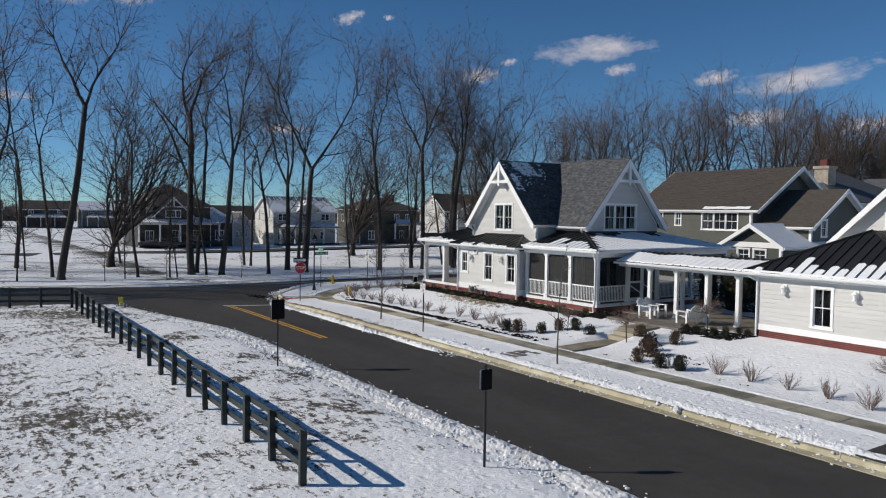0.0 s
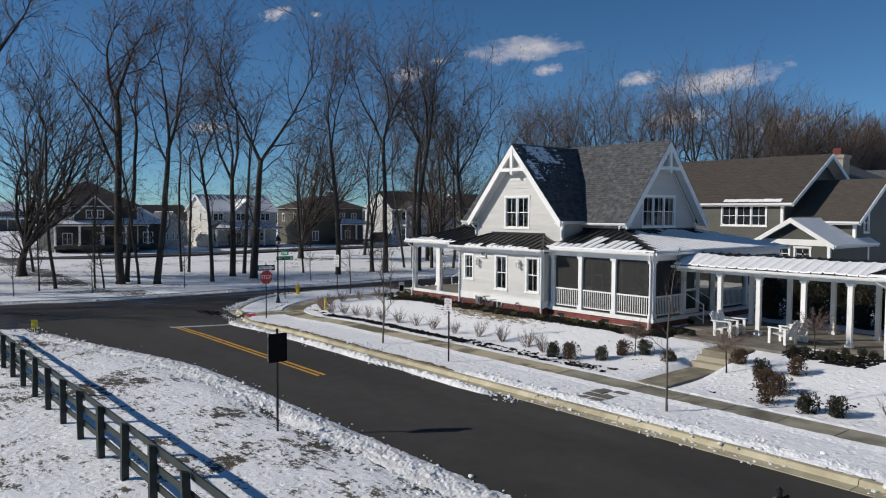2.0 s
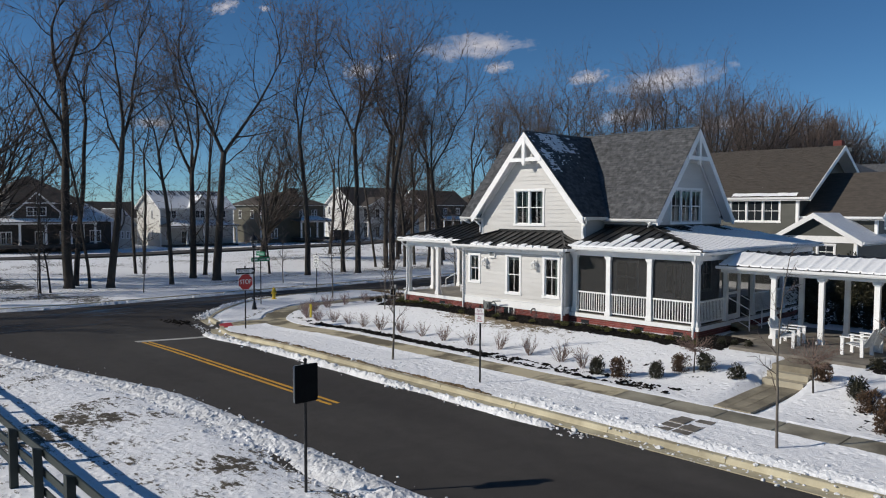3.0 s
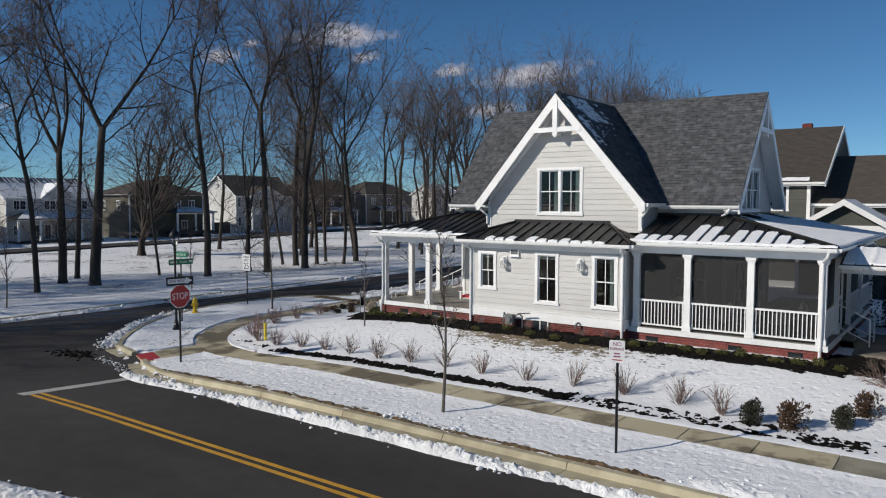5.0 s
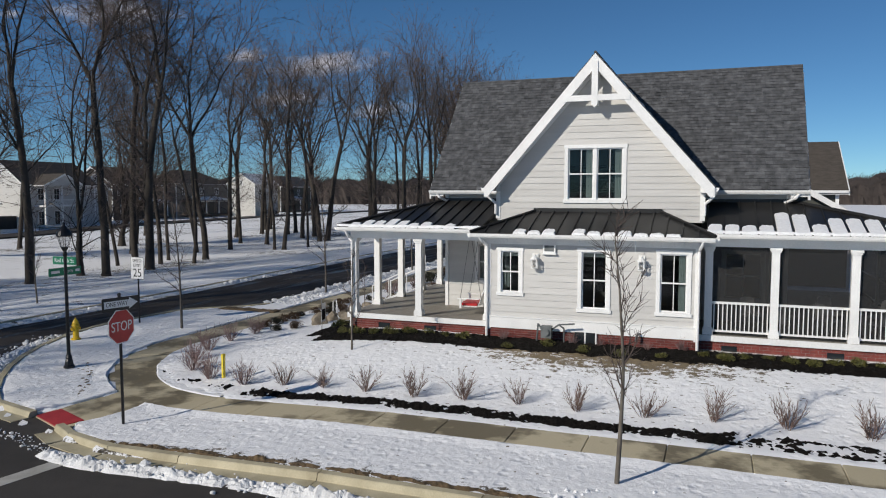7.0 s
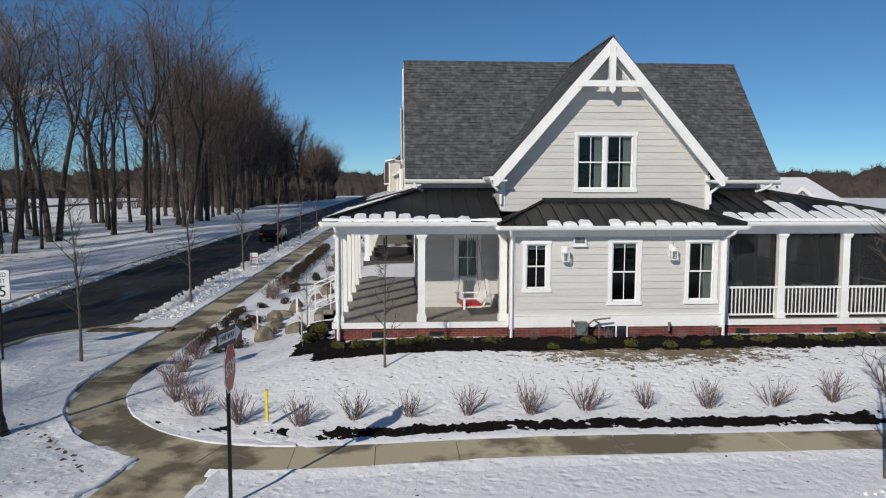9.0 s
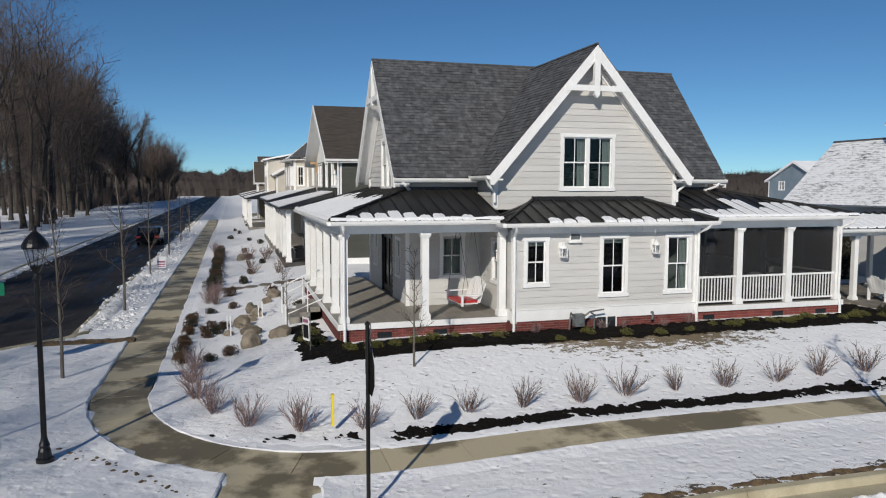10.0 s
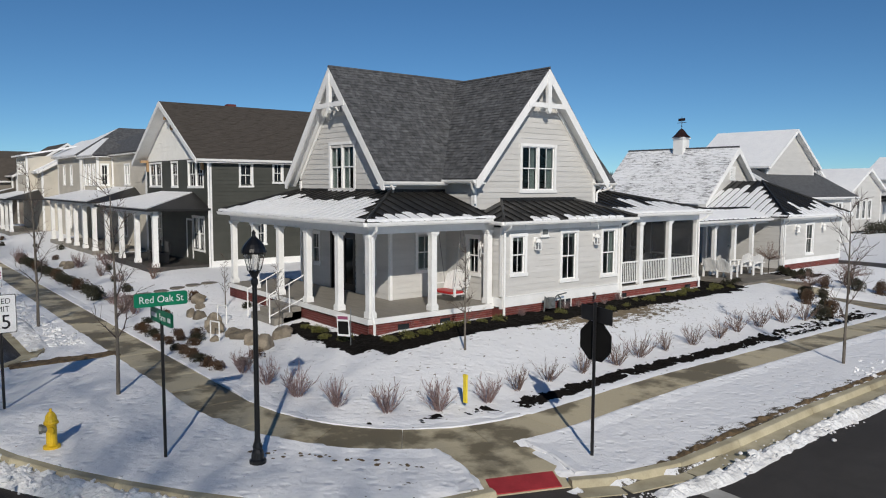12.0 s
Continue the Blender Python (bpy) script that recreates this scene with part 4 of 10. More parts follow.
snow_lip([(21.65, 21.95), (21.65, 8.9)], EDGE, 3, 0.5, -0.004)
snow_lip([(90.0, 48.49), (26.12, 48.49)] + arc(RI, math.pi / 2, math.pi, 28)[1:], EDGE, 3, 0.62, -0.008)


def patch(name, x0, y0, x1, y1, lift, mat, label, category, res=0.065, rough=0.05, freq=2.4, soft=0.35):
    """A ragged-edged bed: shows where its own uneven height stands above the ground."""
    def h(x, y):
        e = min(x - x0, x1 - x, y - y0, y1 - y)
        n = 0.8 * noise.noise(Vector((x * freq, y * freq, 9.0))) + 0.8 * noise.noise(Vector((x * freq * 3, y * freq * 3, 2.0))) + 0.7 * noise.noise(Vector((x * freq * 6, y * freq * 6, 5.0)))
        return ground_height(x, y) + lift + rough * n - 0.14 * (1 - smoothstep(0, soft, e))
    xs, ys = np.arange(x0, x1 + res, res), np.arange(y0, y1 + res, res)
    ob = put(name, sheet(list(map(float, xs)), list(map(float, ys)), h), mat)
    return tagged(ob, label, category, kind="structure")


patch("mulch_bed", 21.66, 24.5, 22.9, 33.2, -0.004, MULCH, "wet black mulch strip half under snow", "mulch bed", 0.045, rough=0.09, freq=2.4, soft=0.3)
patch("mulch_bed", 21.66, 32.0, 22.7, 43.9, 0.035, MULCH, "wet black mulch strip along the pavement", "mulch bed", 0.045, rough=0.075, freq=2.2, soft=0.4)
patch("mulch_bed", 21.9, 10.0, 22.8, 21.9, -0.03, MULCH, "black mulch showing through snow in spots", "mulch bed", rough=0.06)
patch("mulch_bed", 26.3, 37.0, 28.2, 44.6, 0.07, MULCH, "black mulch bed along the porch brickwork", "mulch bed", rough=0.05, soft=0.5)
patch("mulch_bed", 26.95, 43.3, 28.9, 45.15, 0.075, MULCH, "black mulch bed round the porch corner", "mulch bed", rough=0.05, soft=0.5)
for x, y in ((22.05, 44.1), (22.3, 45.25), (22.75, 46.25)):
    patch("mulch_spot", x, y, x + 0.7, y + 1.1, 0.0, MULCH, "black mulch showing through the snow at the bend", "mulch bed", rough=0.1, soft=0.3)
patch("mulch_bed", 26.1, 26.0, 28.3, 39.6, 0.065, MULCH, "black mulch bed along the house brickwork", "mulch bed", rough=0.06, soft=0.8)
patch("mulch_bed", 28.0, 43.6, 32.2, 45.4, 0.05, MULCH, "black mulch bed beside the front steps", "mulch bed", rough=0.05, soft=0.8)
patch("mulch_bed", 26.6, 25.3, 29.5, 27.4, 0.07, MULCH, "black mulch bed at the porch corner", "mulch bed", rough=0.05, soft=0.5)
patch("mulch_bed", 26.5, 18.0, 29.0, 21.3, 0.015, MULCH, "black mulch bed by the garage corner", "mulch bed", rough=0.05)
patch("mulch_bed", 21.7, 17.0, 24.4, 20.9, -0.035, MULCH, "black mulch patches under the bronze shrubs", "mulch bed", rough=0.07)
patch("mulch_bed", 22.4, 24.0, 26.0, 27.6, -0.045, MULCH, "black mulch patches under the evergreen shrubs", "mulch bed", rough=0.07)


for y0, y1 in ((28.0, 36.0), (35.6, 44.6)):
    patch("turf_edge", 17.88, y0, 18.3, y1, 0.035, TURF, "strip of dead brown turf bared behind the kerb", "turf", rough=0.05, soft=0.2)
patch("turf_edge", 32.25, 49.3, 33.0, 52.4, 0.05, TURF, "strip of bare brown soil across the verge", "turf", rough=0.03, soft=0.15)
patch("turf_edge", 26.4, 53.42, 31.0, 53.72, 0.02, TURF, "muddy brown turf edge behind the kerb", "turf", rough=0.05, soft=0.2)
patch("turf_edge", 17.88, 6.0, 18.3, 28.2, -0.02, TURF, "dead brown turf bared in spots behind the kerb", "turf", rough=0.06, soft=0.2)


# ---- the grey corner house ----
house = thing("house", "light grey lap-sided corner house with steep dark roofs and porches", "house")
XW, XE, YS, YN = 30.7, 36.95, 30.65, 41.35      # main block
XB, YB0, YB1 = 27.75, 33.05, 38.95              # projecting bay, ground floor
XG, YG0, YG1 = 29.08, 33.0, 39.05               # front gable wall
FL = 1.0                                        # floor height
EAVE, RIDGE = 5.0, 9.05
PX, PN, PS = 28.3, 43.7, 27.25                  # porch beam lines

# bay
fw = Face((XB, YB1, 0), (0, -1, 0), (-1, 0, 0))
wins = [(0.28, 1.05, 1.87, 3.3), (2.66, 3.58, 1.5, 3.34), (4.82, 5.74, 1.52, 3.34)]
cut = [(a + 0.1, b - 0.1, c + 0.1, d - 0.1) for a, b, c, d in wins]
wall(house, fw, 5.9, 1.2, 3.5, None, cut)
for (a, b, c, d), cu in zip(wins, ("top", "top", "right")):
    window(house, fw, a, b, c, d, 1, curtain=cu)
fn = Face((XW, YB1, 0), (-1, 0, 0), (0, 1, 0))
wall(house, fn, XW - XB, FL, 3.5, None, [(1.2, 1.75, 1.9, 3.1)])
window(house, fn, 1.1, 1.85, 1.8, 3.2, 1)
fs = Face((XB, YB0, 0), (1, 0, 0), (0, -1, 0))
wall(house, fs, XW - XB, FL, 3.5)
# corner boards and water table
for x, y in ((XB, YB0), (XB, YB1)):
    s = Shape()
    s.box(x - 0.035, y - 0.07, 0.85, x + 0.1, y + 0.07, 3.5)
    put("corner_board", s, WHITE, house)
s = Shape()
s.box(XB - 0.05, YB0 - 0.05, 0.9, XB + 0.1, YB1 + 0.05, 1.22)
s.box(XB - 0.07, YB0 - 0.07, 1.22, XB + 0.1, YB1 + 0.07, 1.25)
put("water_table", s, WHITE, house)
s = Shape()
s.box(XB - 0.03, YB0 - 0.03, 3.4, XB + 0.1, YB1 + 0.03, 3.66)
put("frieze", s, WHITE, house)

# main block, ground floor
fw2 = Face((XW, YN, 0), (0, -1, 0), (-1, 0, 0))
wall(house, fw2, YN - YB1, FL, 4.9, None, [(1.15, 1.75, 1.95, 3.15)])
window(house, fw2, 1.03, 1.87, 1.83, 3.27, 1, curtain="blind")
fw3 = Face((XW, YB0, 0), (0, -1, 0), (-1, 0, 0))
wall(house, fw3, YB0 - YS, FL, 4.9, None, [(0.7, 1.75, 1.7, 3.1)])
window(house, fw3, 0.6, 1.85, 1.6, 3.2, 1)
fn2 = Face((XE, YN, 0), (-1, 0, 0), (0, 1, 0))
wall(house, fn2, XE - XW, FL, 4.5, None, [(0.85, 1.4, 1.85, 3.0), (2.3, 4.05, FL, 3.15), (4.75, 5.3, 1.85, 3.0)])
window(house, fn2, 0.75, 1.5, 1.75, 3.1, 1)
window(house, fn2, 4.65, 5.4, 1.75, 3.1, 1)
fs2 = Face((XW, YS, 0), (1, 0, 0), (0, -1, 0))
wall(house, fs2, XE - XW, FL, 4.5, None, [(1.2, 3.0, FL, 3.1), (4.0, 5.4, 1.6, 3.1)])
window(house, fs2, 3.9, 5.5, 1.5, 3.2, 2)
s = Shape()
s.box(XE - 0.16, YS, 0.6, XE, YN, 5.2)
put("wall", s, SIDING, house)
for x, y in ((XW, YN), (XE, YN), (XW, YS), (XE, YS)):
    s = Shape()
    s.box(x - 0.05, y - 0.05, FL, x + 0.06, y + 0.06, 5.0)
    put("corner_board", s, WHITE, house)


def door(face, u0, u1, v0, v1, mat, leaves=1, label="black front door"):
    s = Shape()
    face.box(s, u0, u0 + 0.1, v0, v1, -0.1, 0.04)
    face.box(s, u1 - 0.1, u1, v0, v1, -0.1, 0.04)
    face.box(s, u0, u1, v1 - 0.1, v1, -0.1, 0.045)
    fr = put("door", s, WHITE if mat is WHITE else BLACK, house, label)
    w = (u1 - u0 - 0.2) / leaves
    for k in range(leaves):
        a = u0 + 0.1 + k * w
        m = Shape()
        for q in ((a, a + 0.11, v0, v1 - 0.1), (a + w - 0.11, a + w, v0, v1 - 0.1), (a + 0.11, a + w - 0.11, v0, v0 + 0.25), (a + 0.11, a + w - 0.11, v1 - 0.22, v1 - 0.1)):
            face.box(m, *q, -0.07, -0.02)
        put("leaf", m, mat, fr)
        gl = Shape()
        gl.add([face.p(a + 0.11, v0 + 0.25, -0.045), face.p(a + w - 0.11, v0 + 0.25, -0.045), face.p(a + w - 0.11, v1 - 0.22, -0.045), face.p(a + 0.11, v1 - 0.22, -0.045)], [(0, 1, 2, 3)])
        put("pane", gl, GLASS, fr)
        h = Shape()
        h.tube(face.p(a + w - 0.06, v0 + 1.0, 0.0), face.p(a + w - 0.06, v0 + 1.18, 0.03), 0.014, 0.014, 6)
        put("handle", h, UTILITY, fr)


door(fn2, 2.3, 4.05, FL, 3.15, BLACK, 2, "black glazed double front door")
door(fs2, 1.2, 3.0, FL, 3.1, WHITE, 2, "white glazed porch door")

# front gable
fg = Face((XG, YG1, 0), (0, -1, 0), (-1, 0, 0))
mid_g = (YG0 + YG1) / 2
wall(house, fg, YG1 - YG0, 4.05, 5.26, 8.76, [(2.18, 3.81, 4.7, 6.24)])
window(house, fg, 2.08, 3.91, 4.6, 6.34, 2, curtain="right")
for y, sgn in ((YG1, 1), (YG0, -1)):
    f = Face((XG, y, 0), (1, 0, 0), (0, sgn, 0))
    wall(house, f, 1.7, 4.05, 5.05)
    s = Shape()
    s.box(XG - 0.035, y - 0.07, 4.1, XG + 0.1, y + 0.07, 5.1)
    put("corner_board", s, WHITE, house)
# north and south gables
fng = Face((XE, YN, 0), (-1, 0, 0), (0, 1, 0))
wall(house, fng, XE - XW, 4.5, 5.24, 8.86, [(2.35, 4.0, 4.72, 6.3)])
window(house, fng, 2.25, 4.1, 4.6, 6.42, 2, curtain="sides")
fsg = Face((XW, YS, 0), (1, 0, 0), (0, -1, 0))
wall(house, fsg, XE - XW, 4.5, 5.24, 8.86, [(1.65, 4.3, 4.82, 6.28)])
window(house, fsg, 1.55, 4.4, 4.72, 6.38, 3, curtain="sides")

# steep shingle roofs
XR = 33.85
Y0R, Y1R = 30.12, 41.86
hi, lo_w, lo_e = RIDGE, EAVE, EAVE
shingled(house, (30.33, Y1R, EAVE), (30.33, Y0R, EAVE), (XR, Y0R, RIDGE), (XR, Y1R, RIDGE))
shingled(house, (37.37, Y0R, EAVE), (37.37, Y1R, EAVE), (XR, Y1R, RIDGE), (XR, Y0R, RIDGE))
XF, YC, GE, GR = 28.6, 36.03, 5.08, 8.95
shingled(house, (XR - 0.2, 39.38, GE), (XF, 39.38, GE), (XF, YC, GR), (XR - 0.2, YC, GR))
shingled(house, (XF, 32.68, GE), (XR - 0.2, 32.68, GE), (XR - 0.2, YC, GR), (XF, YC, GR))
s = Shape()
s.tube((XR, Y0R, RIDGE + 0.01), (XR, Y1R, RIDGE + 0.01), 0.05, 0.05, 6)
put("ridge_cap", s, SHINGLE, house)
s = Shape()
s.tube((XF, YC, GR + 0.01), (XR, YC, GR + 0.01), 0.05, 0.05, 6)
put("ridge_cap", s, SHINGLE, house)


def rake(face, half, low, high, drop=0.3, bracket=True):
    """White barge boards, collar tie and king post of an open gable end; face: u from the gable's middle, v up."""
    for sg in (-1, 1):
        s = Shape()
        face.poly(s, [(sg * half, low - 0.02), (0, high - 0.02), (0, high - drop * 1.38), (sg * (half - 0.12), low - drop * 1.0), (sg * half, low - drop * 1.0)], -0.06, 0.0)
        put("barge_board", s, WHITE, house)
        s = Shape()
        face.poly(s, [(sg * half, low - 0.165), (0, high - 0.165), (0, high - 0.22), (sg * half, low - 0.21)], -0.5, -0.06)
        put("soffit", s, WHITE, house)
    k = (high - low) / half
    v = low + (high - low) * 0.67
    w = (high - v) / k - 0.1
    s = Shape()
    face.box(s, -w, w, v - 0.1, v + 0.07, -0.08, 0.02)
    put("collar_tie", s, WHITE, house)
    s = Shape()
    face.box(s, -0.09, 0.09, v - 0.2, high - 0.25, -0.1, 0.03)
    face.poly(s, [(-0.09, v - 0.2), (0.09, v - 0.2), (0, v - 0.3)], -0.1, 0.03)
    put("king_post", s, WHITE, house)
    s = Shape()
    face.box(s, -0.06, 0.06, v - 0.2, v - 0.02, -0.45, -0.08)
    put("bracket", s, WHITE, house)


rake(Face((XF - 0.01, YC, 0), (0, -1, 0), (-1, 0, 0)), 3.35, GE, GR)
rake(Face((XR, Y1R + 0.01, 0), (-1, 0, 0), (0, 1, 0)), 3.52, EAVE, RIDGE)
rake(Face((XR, Y0R - 0.01, 0), (1, 0, 0), (0, -1, 0)), 3.52, EAVE, RIDGE)
# frieze boards behind the rakes on the gable walls
for f, half, low, high in ((Face((XG - 0.026, YC, 0), (0, -1, 0), (-1, 0, 0)), 3.03, 5.22, 8.72), (Face((XR - 0.02, YN + 0.026, 0), (-1, 0, 0), (0, 1, 0)), 3.12, 5.2, 8.82), (Face((XR - 0.02, YS - 0.026, 0), (1, 0, 0), (0, -1, 0)), 3.12, 5.2, 8.82)):
    for sg in (-1, 1):
        s = Shape()
        f.poly(s, [(sg * half, low), (0, high), (0, high - 0.22), (sg * half, low - 0.16)], 0.0, 0.025)
        put("frieze", s, WHITE, house)
for y0, y1 in ((39.2, Y1R), (Y0R, 32.85)):
    gutter(house, (30.33, y0, EAVE - 0.13), (30.33, y1, EAVE - 0.13), (-1, 0, 0))
    s = Shape()
    s.box(30.33, y0, EAVE - 0.16, 30.75, y1, EAVE - 0.11)
    put("soffit", s, WHITE, house)
gutter(house, (37.37, Y0R, EAVE - 0.13), (37.37, Y1R, EAVE - 0.13), (1, 0, 0))
for y, sg in ((39.38, 1), (32.68, -1)):
    gutter(house, (XF + 0.05, y, GE - 0.14), (30.4, y, GE - 0.14), (0, sg, 0))
    s = Shape()
    s.box(XF, min(y, y - sg * 0.4), GE - 0.17, 30.5, max(y, y - sg * 0.4), GE - 0.12)
    put("soffit", s, WHITE, house)
    yw = YG1 if sg > 0 else YG0
    downspout(house, [(XF + 0.2, y + sg * 0.05, GE - 0.12), (XF + 0.3, y - sg * 0.05, GE - 0.3), (XG - 0.1, yw + sg * 0.06, GE - 0.5), (XG - 0.1, yw + sg * 0.06, 4.25)])
downspout(house, [(30.3, 41.6, EAVE - 0.1), (30.3, 41.5, EAVE - 0.25), (30.64, 41.3, EAVE - 0.4), (30.64, 41.3, 4.68)])
downspout(house, [(30.3, 30.4, EAVE - 0.1), (30.3, 30.5, EAVE - 0.25), (30.64, 30.75, EAVE - 0.4), (30.64, 30.75, 4.68)])

# low metal porch roofs
PE, PT = 3.82, 4.64
EX, EN, ES, EE = 27.85, 44.1, 26.85, 38.6
run = XW - EX
up_w = Vector((run, 0, PT - PE))
seamed(house, (EX, YB1 + 0.3, PE), (EX, EN, PE), up_w.length, up_w, 0, EN - YN, lambda k: 0.35 + 0.35 * k, seed=1)
up_n = Vector((0, -(EN - YN), PT - PE))
seamed(house, (EX, EN, PE), (EE, EN, PE), up_n.length, up_n, run, EE - XE, lambda k: 2.1 if k > 0.16 else 0.7, seed=2)
up_e = Vector((-(EE - XE), 0, PT - PE))
seamed(house, (EE, YN - 2, PE), (EE, EN, PE), up_e.length, up_e, 0, EN - YN, None, seed=3)
seamed(house, (EX, ES, PE), (EX, YB0 - 0.2, PE), up_w.length, up_w, YS - ES, 0, lambda k: 2.4 - 1.3 * k, seed=4)
up_s = Vector((0, YS - ES, PT - PE))
seamed(house, (EX, ES, PE), (39.6, ES, PE), up_s.length, up_s, run, 2.6, lambda k: 3.6, seed=5)
# bay roof over it
BX, BE, BT = 27.28, 3.74, 4.34
up_b = Vector((XG - BX, 0, BT - BE))
seamed(house, (BX, 32.62, BE), (BX, 39.38, BE), up_b.length, up_b, 1.55, 1.55, lambda k: 0.3 if 0.12 < k < 0.9 else 0.05, seed=6, lip=False)
for y, sg in ((39.38, -1), (32.62, 1)):
    up_h = Vector((0, sg * 1.55, BT - BE))
    seamed(house, (BX, y, BE), (XG, y, BE), up_h.length, up_h, XG - BX, 0, None, seed=7)
for y0, y1 in ((38.97, 39.38), (32.62, 33.03)):
    s = Shape()
    s.box(BX, y0, 3.6, 28.3, y1, 3.7)
    put("soffit", s, WHITE, house)
gutter(house, (BX, 39.38, BE - 0.13), (EX, 39.38, BE - 0.13), (0, 1, 0))
gutter(house, (BX, 32.62, BE - 0.13), (EX, 32.62, BE - 0.13), (0, -1, 0))
for y0, y1 in ((38.93, 39.01), (32.99, 33.07)):
    s = Shape()
    s.box(XB - 0.02, y0, 0.86, PX + 0.2, y1, 1.2)
    put("water_table", s, WHITE, house)
    s = Shape()
    s.box(XB, y0, 0.3, PX, y1, 0.9)
    put("plinth_return", s, BRICK, house)
# hip caps
s = Shape()
for p, q in (((EX, EN, PE + 0.04), (XW, YN, PT + 0.04)), ((EX, ES, PE + 0.04), (XW, YS, PT + 0.04)), ((BX, 39.38, BE + 0.03), (XG, 37.83, BT + 0.03)), ((BX, 32.62, BE + 0.03), (XG, 34.17, BT + 0.03)), ((EE, EN, PE + 0.04), (XE, YN, PT + 0.04))):
    s = Shape()
    s.tube(p, q, 0.05, 0.05, 6)
    put("hip_cap", s, METAL_ROOF, house)
# flashing where the roofs meet the walls
for q in ((XG - 0.06, 34.1, BT - 0.06, XG - 0.03, 37.9, BT + 0.1), (XW - 0.05, YS, PT - 0.1, XW - 0.026, YG0, PT + 0.08), (XW - 0.05, YG1, PT - 0.1, XW - 0.026, YN, PT + 0.08), (XW, YN + 0.026, PT - 0.1, XE, YN + 0.05, PT + 0.08), (XW, YS - 0.05, PT - 0.1, XE, YS - 0.026, PT + 0.08)):
    s = Shape()
    s.box(*q)
    put("flashing", s, METAL_ROOF, house)
# eave: gutters, beams, ceilings
gutter(house, (EX, YB1 + 0.4, PE - 0.13), (EX, EN, PE - 0.13), (-1, 0, 0))
gutter(house, (EX, ES, PE - 0.13), (EX, YB0 - 0.4, PE - 0.13), (-1, 0, 0))
gutter(house, (EX, EN, PE - 0.13), (EE, EN, PE - 0.13), (0, 1, 0))
gutter(house, (EX, ES, PE - 0.13), (39.6, ES, PE - 0.13), (0, -1, 0))
gutter(house, (BX, 32.62, BE - 0.13), (BX, 39.38, BE - 0.13), (-1, 0, 0))
for q in ((PX - 0.1, YB1 + 0.02, PX + 0.1, PN + 0.1), (PX - 0.1, PS - 0.1, PX + 0.1, YB0 - 0.02)):
    s = Shape()
    s.box(q[0], q[1], 3.44, q[2], q[3], 3.7)
    put("beam", s, WHITE, house)
s = Shape()
s.box(PX + 0.1, PN - 0.1, 3.44, 38.25, PN + 0.1, 3.7)
put("beam", s, WHITE, house)
s = Shape()
s.box(PX + 0.1, PS - 0.1, 3.44, 39.3, PS + 0.1, 3.7)
put("beam", s, WHITE, house)
for q in ((EX, YB1 + 0.03, XW - 0.01, EN), (EX, ES, XW - 0.01, YB0 - 0.03), (XW, YN + 0.05, EE, EN), (XW, ES, 39.6, YS - 0.05), (BX, 32.62, XB, 39.38)):
    s = Shape()
    s.box(q[0], q[1], 3.685, q[2], q[3], 3.705)
    put("porch_ceiling", s, WHITE, house)
# floors
for q in ((PX - 0.14, YB1 + 0.04, XW - 0.02, PN + 0.16), (XW - 0.02, YN + 0.03, 38.35, PN + 0.16), (PX - 0.14, PS - 0.16, XW - 0.02, YB0 - 0.04), (XW - 0.02, PS - 0.16, 39.4, YS - 0.03)):
    s = Shape()
    s.box(q[0], q[1], FL - 0.05, q[2], q[3], FL)
    put("porch_floor", s, DECK, house)
for q in ((PX - 0.18, YB1 + 0.06, PX - 0.1, PN + 0.2), (PX - 0.1, PN + 0.12, 38.39, PN + 0.2), (PX - 0.18, PS - 0.2, PX - 0.1, YB0 - 0.06), (PX - 0.1, PS - 0.2, 39.4, PS - 0.12)):
    s = Shape()
    s.box(q[0], q[1], FL - 0.17, q[2], q[3], FL - 0.006)
    put("skirt_board", s, WHITE, house)
# posts
for y in (YB1 + 0.18, 41.42, PN):
    post(house, PX, y, FL, 3.44)
for x in (30.05, 32.07, 34.11, 36.18, 38.14):
    post(house, x, PN, FL, 3.44)
for y in (YB0 - 0.28, 31.1, 29.2, PS):
    post(house, PX, y, FL, 3.44)
for x in (30.6, 33.0, 36.0, 39.2):
    post(house, x, PS, FL, 3.44)
# screened porch: screens and railings
bays = [((PX, YB0 - 0.38), (PX, 31.2)), ((PX, 31.0), (PX, 29.3)), ((PX, 29.1), (PX, PS + 0.1)), ((PX + 0.1, PS), (30.5, PS)), ((33.1, PS), (35.9, PS)), ((36.1, PS), (39.1, PS))]
for p, q in bays:
    railing(house, p, q, FL)
    s = Shape()
    s.add([(*p, FL), (*q, FL), (*q, 3.44), (*p, 3.44)], [(0, 1, 2, 3)])
    sc = put("screen", s, SCREEN, house, "dark insect screen")
    sc.location = (0.03, 0.03, 0)
# porch screen door
s = Shape()
f = Face((30.7, PS, 0), (1, 0, 0), (0, -1, 0))
for a, b, c, d in ((0, 0.12, FL, 3.2), (0.95, 1.07, FL, 3.2), (0, 1.07, 3.08, 3.2), (0.12, 0.95, FL, FL + 0.2), (0.12, 0.95, 2.0, 2.1), (1.07, 1.2, FL, 3.44), (2.15, 2.28, FL, 3.44)):
    f.box(s, a, b, c, d, -0.03, 0.03)
put("screen_door", s, WHITE, house)
s = Shape()
s.add([f.p(0.12, FL + 0.2), f.p(0.95, FL + 0.2), f.p(0.95, 3.1), f.p(0.12, 3.1)], [(0, 1, 2, 3)])
put("screen", s, SCREEN, house)
s = Shape()
